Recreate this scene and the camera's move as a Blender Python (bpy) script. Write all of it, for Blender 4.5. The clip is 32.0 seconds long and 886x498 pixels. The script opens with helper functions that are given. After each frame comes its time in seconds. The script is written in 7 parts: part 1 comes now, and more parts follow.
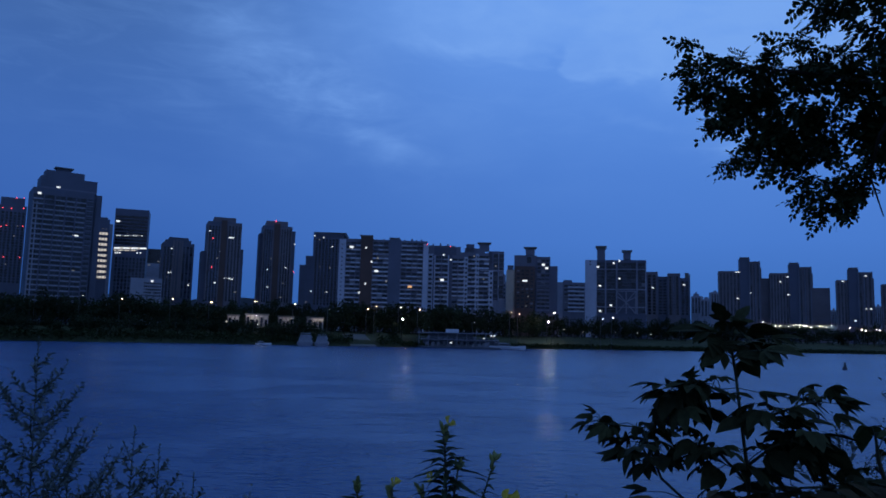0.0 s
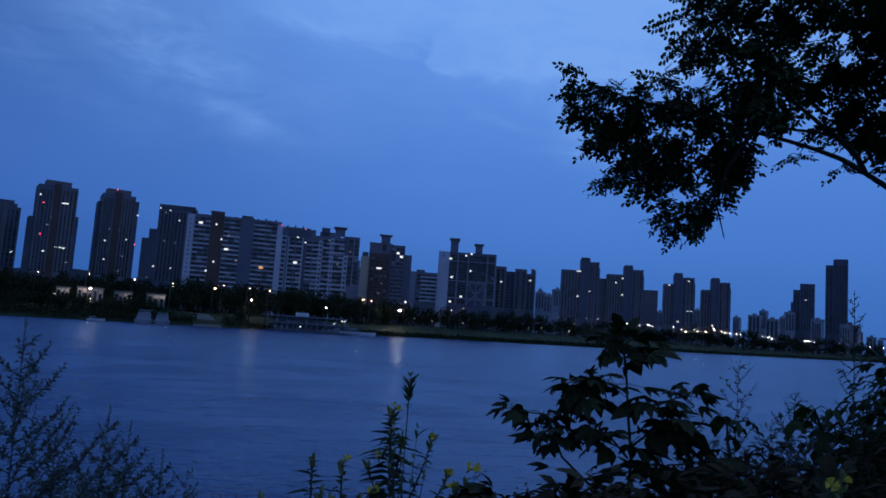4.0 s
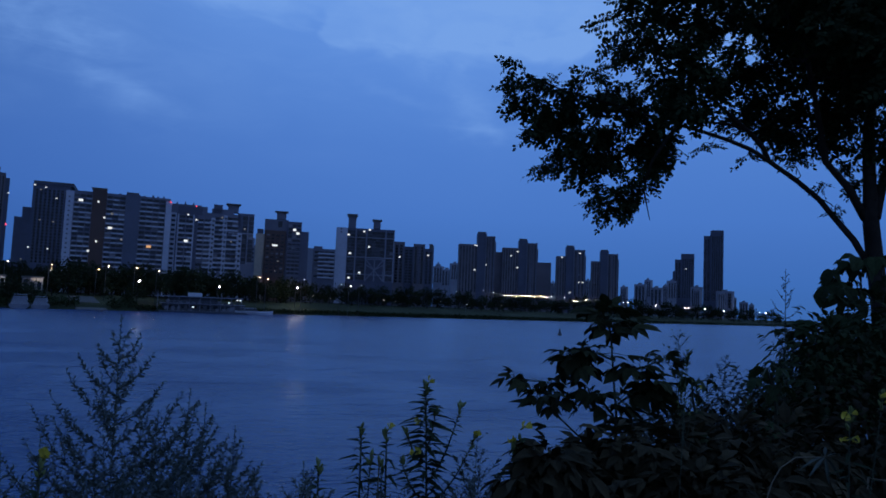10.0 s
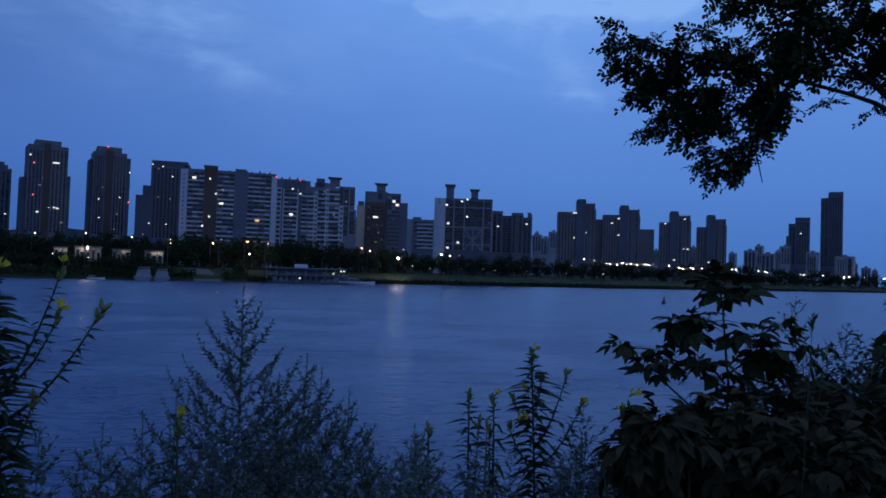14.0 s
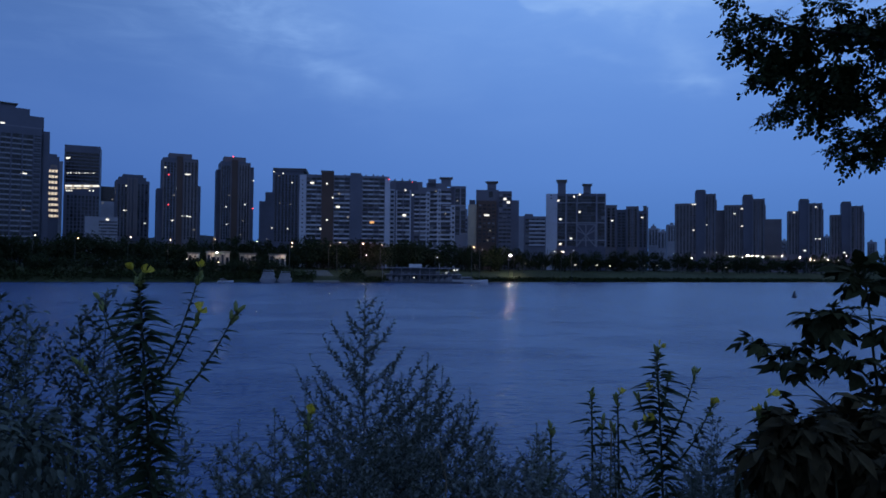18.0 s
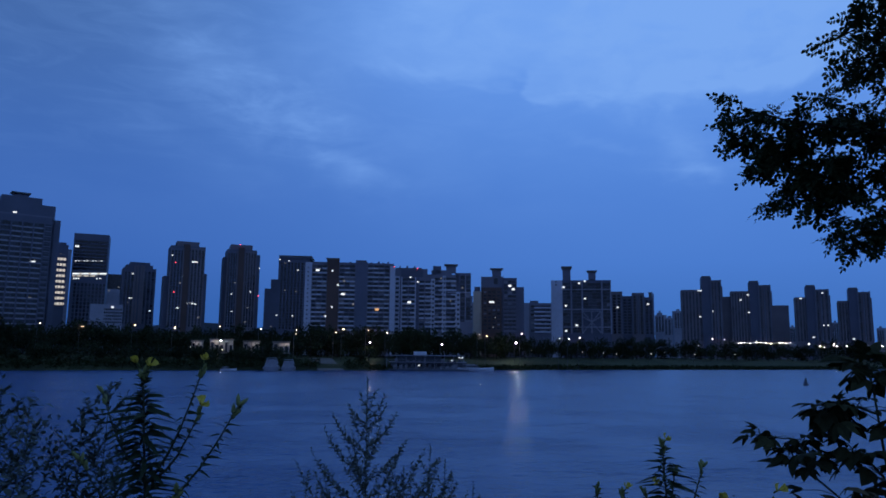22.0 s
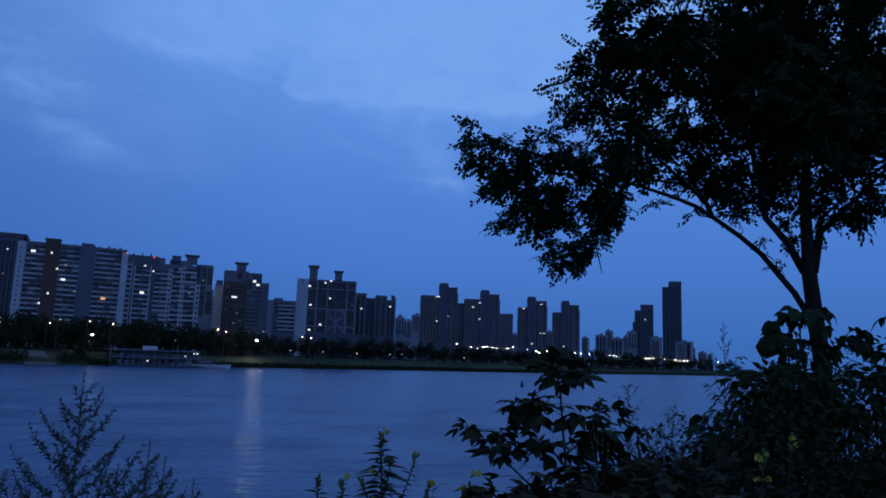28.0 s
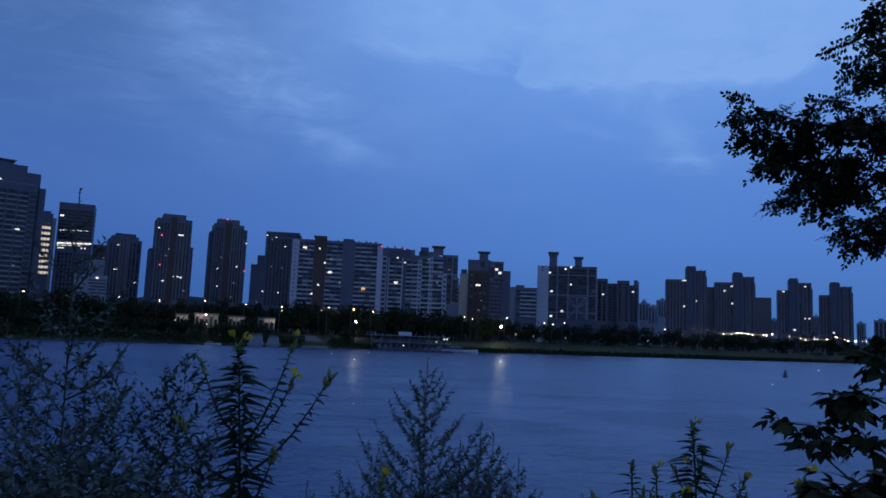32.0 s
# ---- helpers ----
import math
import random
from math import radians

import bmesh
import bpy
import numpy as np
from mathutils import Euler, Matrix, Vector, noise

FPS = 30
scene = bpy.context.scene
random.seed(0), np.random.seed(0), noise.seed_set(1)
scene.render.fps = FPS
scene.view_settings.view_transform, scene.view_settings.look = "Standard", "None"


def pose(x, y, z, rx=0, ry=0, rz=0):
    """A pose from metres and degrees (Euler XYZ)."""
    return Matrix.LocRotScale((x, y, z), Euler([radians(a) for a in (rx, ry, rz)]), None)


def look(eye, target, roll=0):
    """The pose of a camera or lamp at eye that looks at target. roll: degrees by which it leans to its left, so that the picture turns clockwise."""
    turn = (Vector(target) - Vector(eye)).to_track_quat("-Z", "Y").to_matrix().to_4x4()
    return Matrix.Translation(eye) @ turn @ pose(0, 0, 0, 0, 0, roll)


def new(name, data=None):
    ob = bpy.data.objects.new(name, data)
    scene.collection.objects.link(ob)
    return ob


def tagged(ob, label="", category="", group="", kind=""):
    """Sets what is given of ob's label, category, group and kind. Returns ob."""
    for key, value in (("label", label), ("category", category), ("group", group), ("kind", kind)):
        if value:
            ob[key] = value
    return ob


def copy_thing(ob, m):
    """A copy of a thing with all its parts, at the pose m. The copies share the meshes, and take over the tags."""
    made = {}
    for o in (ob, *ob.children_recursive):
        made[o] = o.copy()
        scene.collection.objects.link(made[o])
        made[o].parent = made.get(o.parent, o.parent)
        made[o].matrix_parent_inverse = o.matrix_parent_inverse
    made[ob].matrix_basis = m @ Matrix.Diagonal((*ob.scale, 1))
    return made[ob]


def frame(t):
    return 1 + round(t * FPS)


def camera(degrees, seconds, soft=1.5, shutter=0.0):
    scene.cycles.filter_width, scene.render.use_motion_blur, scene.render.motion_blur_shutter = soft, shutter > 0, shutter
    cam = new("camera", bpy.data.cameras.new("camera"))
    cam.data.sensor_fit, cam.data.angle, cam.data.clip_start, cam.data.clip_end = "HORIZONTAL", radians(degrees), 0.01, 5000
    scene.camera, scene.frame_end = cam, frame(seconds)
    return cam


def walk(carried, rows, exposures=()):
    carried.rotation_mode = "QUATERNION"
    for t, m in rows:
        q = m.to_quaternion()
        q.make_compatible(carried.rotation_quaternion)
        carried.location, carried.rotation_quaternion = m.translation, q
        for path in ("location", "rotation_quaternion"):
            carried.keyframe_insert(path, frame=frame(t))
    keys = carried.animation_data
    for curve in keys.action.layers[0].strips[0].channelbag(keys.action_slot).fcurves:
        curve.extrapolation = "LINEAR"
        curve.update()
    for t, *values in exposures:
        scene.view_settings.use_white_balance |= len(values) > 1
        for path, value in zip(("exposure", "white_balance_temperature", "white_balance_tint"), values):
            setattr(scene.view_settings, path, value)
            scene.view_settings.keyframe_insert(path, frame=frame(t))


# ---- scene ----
cam = camera(62.6, 32.0, soft=1.7)
PATH = [
    (0.0, pose(0.000, 0.000, 7.400, 96.48, -1.52, -0.20)),
    (0.5, pose(-0.051, -0.020, 7.404, 96.74, -1.98, -4.11)),
    (1.0, pose(-0.098, -0.036, 7.408, 96.90, -2.55, -8.52)),
    (1.5, pose(-0.125, -0.048, 7.407, 96.78, -3.19, -10.25)),
    (2.0, pose(-0.136, -0.063, 7.409, 96.55, -3.49, -11.10)),
    (2.5, pose(-0.140, -0.085, 7.410, 96.54, -3.76, -11.66)),
    (3.0, pose(-0.156, -0.135, 7.413, 96.49, -3.89, -11.95)),
    (3.5, pose(-0.184, -0.189, 7.414, 96.25, -3.93, -11.88)),
    (5.5, pose(-0.332, -0.200, 7.413, 95.55, -3.70, -12.17)),
    (6.0, pose(-0.357, -0.228, 7.415, 95.60, -3.32, -13.19)),
    (6.5, pose(-0.373, -0.268, 7.420, 95.75, -3.20, -13.89)),
    (7.0, pose(-0.402, -0.325, 7.419, 95.96, -3.18, -14.39)),
    (7.5, pose(-0.422, -0.346, 7.415, 95.60, -3.23, -14.72)),
    (8.0, pose(-0.465, -0.338, 7.415, 95.27, -3.24, -15.78)),
    (8.5, pose(-0.514, -0.338, 7.416, 95.07, -2.99, -17.31)),
    (9.0, pose(-0.549, -0.335, 7.415, 94.90, -2.73, -18.44)),
    (9.5, pose(-0.563, -0.337, 7.415, 94.77, -2.57, -19.10)),
    (10.0, pose(-0.574, -0.343, 7.417, 94.50, -2.42, -19.80)),
    (10.5, pose(-0.568, -0.324, 7.416, 94.24, -2.41, -19.88)),
    (11.0, pose(-0.581, -0.336, 7.415, 93.82, -2.54, -18.85)),
    (11.5, pose(-0.588, -0.349, 7.419, 93.49, -2.53, -17.52)),
    (12.0, pose(-0.588, -0.363, 7.418, 93.18, -2.44, -16.38)),
    (12.5, pose(-0.583, -0.349, 7.415, 92.87, -2.33, -15.30)),
    (13.0, pose(-0.594, -0.359, 7.414, 92.40, -2.12, -14.11)),
    (13.5, pose(-0.589, -0.355, 7.415, 92.10, -2.01, -13.14)),
    (14.0, pose(-0.592, -0.353, 7.413, 91.80, -1.90, -12.04)),
    (14.5, pose(-0.588, -0.334, 7.410, 91.43, -1.74, -10.65)),
    (15.0, pose(-0.592, -0.335, 7.413, 91.15, -1.63, -9.09)),
    (15.5, pose(-0.603, -0.349, 7.414, 90.97, -1.50, -7.83)),
    (17.5, pose(-0.598, -0.334, 7.414, 91.01, -0.84, -3.92)),
    (18.0, pose(-0.602, -0.342, 7.414, 91.43, -0.70, -3.20)),
    (18.5, pose(-0.599, -0.342, 7.415, 92.26, -0.51, -2.50)),
    (19.0, pose(-0.597, -0.339, 7.417, 93.12, -0.38, -2.08)),
    (19.5, pose(-0.597, -0.328, 7.413, 94.23, -0.30, -1.78)),
    (20.0, pose(-0.589, -0.327, 7.416, 95.16, -0.23, -1.61)),
    (20.5, pose(-0.599, -0.361, 7.421, 96.23, -0.39, -1.58)),
    (21.0, pose(-0.600, -0.368, 7.424, 97.05, -0.43, -1.79)),
    (21.5, pose(-0.593, -0.360, 7.424, 97.68, -0.46, -2.27)),
    (22.0, pose(-0.597, -0.367, 7.423, 98.25, -0.61, -2.80)),
    (22.5, pose(-0.600, -0.367, 7.422, 98.69, -0.70, -3.69)),
    (23.0, pose(-0.585, -0.350, 7.420, 98.88, -0.97, -4.91)),
    (23.5, pose(-0.597, -0.374, 7.419, 99.01, -1.38, -6.21)),
    (24.0, pose(-0.591, -0.369, 7.416, 99.05, -1.62, -7.86)),
    (24.5, pose(-0.581, -0.354, 7.417, 99.04, -1.75, -9.38)),
    (25.0, pose(-0.588, -0.378, 7.417, 99.00, -1.73, -10.83)),
    (25.5, pose(-0.584, -0.365, 7.417, 98.88, -1.79, -12.21)),
    (26.0, pose(-0.586, -0.369, 7.412, 98.74, -1.91, -13.52)),
    (26.5, pose(-0.599, -0.391, 7.418, 98.66, -1.87, -16.91)),
    (28.5, pose(-0.589, -0.460, 7.420, 98.58, -2.11, -23.06)),
    (29.0, pose(-0.606, -0.482, 7.420, 98.39, -2.29, -22.83)),
    (29.5, pose(-0.636, -0.490, 7.419, 98.13, -2.75, -20.12)),
    (30.0, pose(-0.685, -0.466, 7.422, 97.90, -2.95, -17.70)),
    (30.5, pose(-0.739, -0.464, 7.421, 97.59, -3.24, -12.48)),
    (31.0, pose(-0.761, -0.455, 7.417, 97.35, -3.23, -8.54)),
    (31.5, pose(-0.770, -0.459, 7.417, 97.05, -2.85, -5.85)),
    (32.0, pose(-0.769, -0.473, 7.420, 96.84, -2.38, -4.01)),
]
# the clip's camera lifts and warms its picture a little in the middle
LOOK = [(0.0, -0.08, 6250, 10), (6.0, -0.08, 6280, 10), (9.0, -0.15, 6420, 10), (11.0, -0.11, 6450, 10), (13.0, 0.06, 6780, 10), (15.0, 0.16, 7220, 10), (18.0, 0.22, 7520, 10),
        (19.0, 0.25, 7520, 10), (20.0, 0.08, 6950, 10), (21.0, -0.02, 6550, 10), (23.0, -0.03, 6250, 10), (26.5, -0.05, 6250, 10), (28.5, -0.12, 6250, 10), (30.0, -0.05, 6250, 10), (31.0, 0.0, 6400, 10), (32.0, 0.03, 7000, 10)]
walk(cam, PATH, LOOK)

# ---------------------------------------------------------------- light
scene.view_settings.exposure = 0.0
SKY = bpy.data.worlds.new("dusk_sky")
scene.world = SKY
SKY.use_nodes = True


class Net:
    """Short hand for wiring shader nodes."""

    def __init__(self, tree):
        self.t = tree
        tree.nodes.clear()

    def n(self, kind, **kw):
        node = self.t.nodes.new(kind)
        for k, v in kw.items():
            if k == "op":
                node.operation = v
            elif k == "blend":
                node.blend_type = v
            elif k == "dtype":
                node.data_type = v
            elif k == "stype":
                node.sky_type = v
            elif k == "dims":
                node.noise_dimensions = v
        return node

    def link(self, a, b):
        self.t.links.new(a, b)

    def math(self, op, a, b=None, clamp=False):
        m = self.n("ShaderNodeMath", op=op)
        m.use_clamp = clamp
        for i, v in enumerate((a, b)):
            if v is None:
                continue
            if isinstance(v, (int, float)):
                m.inputs[i].default_value = v
            else:
                self.link(v, m.inputs[i])
        return m.outputs[0]

    def mix(self, fac, a, b, blend="MIX"):
        m = self.n("ShaderNodeMix", dtype="RGBA", blend=blend)
        for sock, v in ((m.inputs[0], fac), (m.inputs[6], a), (m.inputs[7], b)):
            if isinstance(v, (int, float)):
                sock.default_value = v
            elif isinstance(v, tuple):
                sock.default_value = (*v, 1)
            else:
                self.link(v, sock)
        return m.outputs[2]

    def noise(self, vec, scale, detail=4, rough=0.5, dist=0.0):
        m = self.n("ShaderNodeTexNoise")
        m.inputs["Scale"].default_value = scale
        m.inputs["Detail"].default_value = detail
        m.inputs["Roughness"].default_value = rough
        m.inputs["Distortion"].default_value = dist
        if vec is not None:
            self.link(vec, m.inputs["Vector"])
        return m.outputs["Fac"]

    def ramp(self, fac, stops):
        m = self.n("ShaderNodeValToRGB")
        el = m.color_ramp.elements
        while len(el) < len(stops):
            el.new(0.5)
        for e, (p, c) in zip(el, stops):
            e.position, e.color = p, (*c, 1)
        self.link(fac, m.inputs[0])
        return m.outputs[0]

    def remap(self, v, a, b, c=0.0, d=1.0):
        m = self.n("ShaderNodeMapRange")
        m.interpolation_type = "SMOOTHSTEP"
        self.link(v, m.inputs[0])
        for i, x in enumerate((a, b, c, d)):
            m.inputs[1 + i].default_value = x
        return m.outputs[0]


w = Net(SKY.node_tree)
geo = w.n("ShaderNodeTexCoord").outputs["Generated"]
sep = w.n("ShaderNodeSeparateXYZ")
w.link(geo, sep.inputs[0])
up, ahead, side = sep.outputs[2], sep.outputs[1], sep.outputs[0]
# bearing and height of a sky direction, in degrees
bearing = w.math("MULTIPLY", w.math("ARCTAN2", side, ahead), 57.2958)
height = w.math("MULTIPLY", w.math("ARCSINE", up), 57.2958)
base = w.ramp(w.remap(up, -0.02, 0.75), [
    (0.0, (0.048, 0.150, 0.45)), (0.02, (0.053, 0.168, 0.52)), (0.09, (0.066, 0.200, 0.61)), (0.22, (0.080, 0.225, 0.66)),
    (0.6, (0.148, 0.345, 0.86)), (1.0, (0.178, 0.39, 0.89))])


def patch(cx, cy, sx, sy, turn):
    """A soft bank of cloud round a bearing and height: 1 in its middle, 0 outside."""
    c, s = math.cos(radians(turn)), math.sin(radians(turn))
    dx, dy = w.math("SUBTRACT", wx, cx), w.math("SUBTRACT", wy, cy)
    u = w.math("DIVIDE", w.math("ADD", w.math("MULTIPLY", dx, c), w.math("MULTIPLY", dy, s)), sx)
    v = w.math("DIVIDE", w.math("SUBTRACT", w.math("MULTIPLY", dy, c), w.math("MULTIPLY", dx, s)), sy)
    r = w.math("ADD", w.math("MULTIPLY", u, u), w.math("MULTIPLY", v, v))
    return w.math("EXPONENT", w.math("MULTIPLY", r, -1.0))


comb = w.n("ShaderNodeCombineXYZ")
w.link(bearing, comb.inputs[0])
w.link(w.math("MULTIPLY", height, 1.8), comb.inputs[1])
warp1, warp2 = w.noise(comb.outputs[0], 0.09, 4, 0.6), w.noise(comb.outputs[0], 0.075, 4, 0.6, 0.6)
wx = w.math("ADD", bearing, w.math("MULTIPLY", w.math("SUBTRACT", warp1, 0.5), 9.0))
wy = w.math("ADD", height, w.math("MULTIPLY", w.math("SUBTRACT", warp2, 0.5), 7.0))
CLOUDS = [(-11.5, 18.8, 8.5, 2.4, -31, 0.48), (-6.2, 15.9, 4.0, 1.1, -27, 0.26), (-21, 16.5, 9, 1.3, -25, 0.09), (-15, 23, 9, 1.8, -18, 0.05),
          (4, 25.0, 8, 2.2, -8, 0.22), (1.0, 22.0, 4.0, 0.6, -3, 0.28), (14.6, 19.2, 4.6, 0.7, -2, 0.36), (19.8, 20.0, 2.6, 1.3, 25, 0.45),
          (15.7, 16.5, 3.2, 0.45, -12, 0.2), (21.2, 16.2, 1.7, 2.4, 20, 0.36), (22.2, 13.7, 3.2, 0.7, -8, 0.34), (12, 27.0, 16, 3.0, -8, 0.3), (26, 22, 6, 3.2, 0, 0.5)]
base = w.mix(1.0, base, w.ramp(w.remap(bearing, -38.0, 22.0), [(0.0, (0.57, 0.64, 0.73)), (1.0, (1.0, 1.0, 1.0))]), "MULTIPLY")
# the far side from the set sun is deeper blue overhead
deep = w.math("SUBTRACT", 1.0, w.math("MULTIPLY", w.remap(height, 6.0, 35.0, 0.0, 0.64), w.remap(bearing, 4.0, -32.0)))
base = w.mix(1.0, base, deep, "MULTIPLY")
cover = None
for cx, cy, sx, sy, turn, amount in CLOUDS:
    one = w.math("MULTIPLY", patch(cx, cy, sx, sy, turn), amount)
    cover = one if cover is None else w.math("ADD", cover, one)
grain = w.noise(comb.outputs[0], 0.16, 5, 0.55, 0.4)
# wisps drawn out along the wind, which runs down towards the right
drawn = w.n("ShaderNodeMapping")
drawn.inputs["Rotation"].default_value = (0, 0, radians(38))
drawn.inputs["Scale"].default_value = (0.38, 0.8, 1.0)
w.link(comb.outputs[0], drawn.inputs[0])
wisp = w.noise(drawn.outputs[0], 0.42, 5, 0.6, 0.9)
cover = w.math("MULTIPLY", cover, w.math("ADD", w.remap(grain, 0.30, 0.70, 0.25, 1.15), w.remap(wisp, 0.30, 0.72, -0.16, 0.26)))
# a brighter deck with a clear lower edge that steps down over the river
edge = w.math("SUBTRACT", w.math("SUBTRACT", wy, 21.0), w.remap(wx, 8.2, 10.2, 0.0, -2.3))
deck = w.math("MULTIPLY", w.math("MULTIPLY", w.remap(edge, -0.2, 1.3), w.remap(wx, -14.0, 9.0)), w.remap(grain, 0.3, 0.7, 0.46, 0.82))
cover = w.math("ADD", cover, deck)
fine = w.math("MULTIPLY", w.remap(w.noise(comb.outputs[0], 0.05, 4, 0.5, 0.3), 0.40, 0.75), w.remap(height, 6.0, 18.0, 0.0, 0.20))
thin = w.math("MULTIPLY", w.remap(wisp, 0.42, 0.72), w.remap(height, 9.0, 21.0, 0.0, 0.10))
cover = w.math("ADD", w.math("ADD", cover, fine), thin, clamp=True)
sky = w.mix(w.math("MULTIPLY", cover, 0.9), base, (0.20, 0.40, 0.86))
# the last of the daylight stands behind the viewer: greyer and brighter there
glow = w.remap(ahead, 0.25, -0.9)
sky = w.mix(w.math("MULTIPLY", glow, 0.7), sky, (0.138, 0.262, 0.61))
nishita = w.n("ShaderNodeTexSky", stype="NISHITA")
nishita.sun_disc, nishita.sun_elevation, nishita.sun_rotation = False, radians(-2.0), radians(180)
sky = w.mix(0.03, sky, nishita.outputs[0], "ADD")
back = w.n("ShaderNodeBackground")
w.link(sky, back.inputs[0])
back.inputs[1].default_value = 1.0
outw = w.n("ShaderNodeOutputWorld")
w.link(back.outputs[0], outw.inputs[0])

# faint, wide remainder of daylight from behind the viewer
sun = new("sun", bpy.data.lights.new("sun", "SUN"))
sun.data.energy, sun.data.angle, sun.data.color = 0.02, radians(40), (0.9, 0.9, 1.0)
sun.matrix_world = look((30, -80, 40), (0, 0, 0))


# ---------------------------------------------------------------- materials
def mat(name, color, rough=0.8, scale=1.0, vary=0.25, bump=0.0, metal=0.0, fleck=8.0, spec=0.5, island=0.0, each=0.0):
    """A surface with two scales of tone, a fine relief, and its own tone for each island or object where wanted."""
    m = bpy.data.materials.new(name)
    m.use_nodes = True
    k = Net(m.node_tree)
    at = k.n("ShaderNodeTexCoord").outputs["Object"]
    big, small = k.noise(at, scale, 3), k.noise(at, scale * fleck, 5, 0.6)
    tone = k.math("ADD", k.math("MULTIPLY", big, 0.6), k.math("MULTIPLY", small, 0.4))
    tone = k.remap(tone, 0.3, 0.7, 1 - vary, 1 + vary)
    if island:
        tone = k.math("MULTIPLY", tone, k.remap(k.n("ShaderNodeNewGeometry").outputs["Random Per Island"], 0, 1, 1 - island, 1 + island))
    if each:
        tone = k.math("MULTIPLY", tone, k.remap(k.n("ShaderNodeObjectInfo").outputs["Random"], 0, 1, 1 - each, 1 + each))
    col = k.mix(1.0, color, k.n("ShaderNodeCombineColor").outputs[0], "MULTIPLY")
    cc = col.node.inputs[7].links[0].from_node
    for i in range(3):
        k.link(tone, cc.inputs[i])
    b = k.n("ShaderNodeBsdfPrincipled")
    k.link(col, b.inputs["Base Color"])
    k.link(k.remap(small, 0.2, 0.8, max(rough - 0.12, 0.03), min(rough + 0.1, 1)), b.inputs["Roughness"])
    b.inputs["Metallic"].default_value = metal
    b.inputs["Specular IOR Level"].default_value = spec
    if bump:
        bp = k.n("ShaderNodeBump")
        bp.inputs["Strength"].default_value = 0.6
        bp.inputs["Distance"].default_value = bump
        k.link(small, bp.inputs["Height"])
        k.link(bp.outputs[0], b.inputs["Normal"])
    o = k.n("ShaderNodeOutputMaterial")
    k.link(b.outputs[0], o.inputs[0])
    return m


def glow_mat(name, color, strength):
    m = bpy.data.materials.new(name)
    m.use_nodes = True
    k = Net(m.node_tree)
    e = k.n("ShaderNodeEmission")
    e.inputs[0].default_value = (*color, 1)
    e.inputs[1].default_value = strength
    o = k.n("ShaderNodeOutputMaterial")
    k.link(e.outputs[0], o.inputs[0])
    return m


def leaf_mat(name, color, through_light=0.25):
    m = mat(name, color, 0.75, 6.0, 0.35, 0.0, spec=0.08, island=0.35, each=0.25)
    k = m.node_tree
    b = next(n for n in k.nodes if n.type == "BSDF_PRINCIPLED")
    o = next(n for n in k.nodes if n.type == "OUTPUT_MATERIAL")
    tr, ad = k.nodes.new("ShaderNodeBsdfTranslucent"), k.nodes.new("ShaderNodeMixShader")
    tr.inputs[0].default_value = (color[0] * 1.3, color[1] * 1.3, color[2] * 0.7, 1)
    ad.inputs[0].default_value = through_light
    k.links.new(b.outputs[0], ad.inputs[1])
    k.links.new(tr.outputs[0], ad.inputs[2])
    k.links.new(ad.outputs[0], o.inputs[0])
    return m


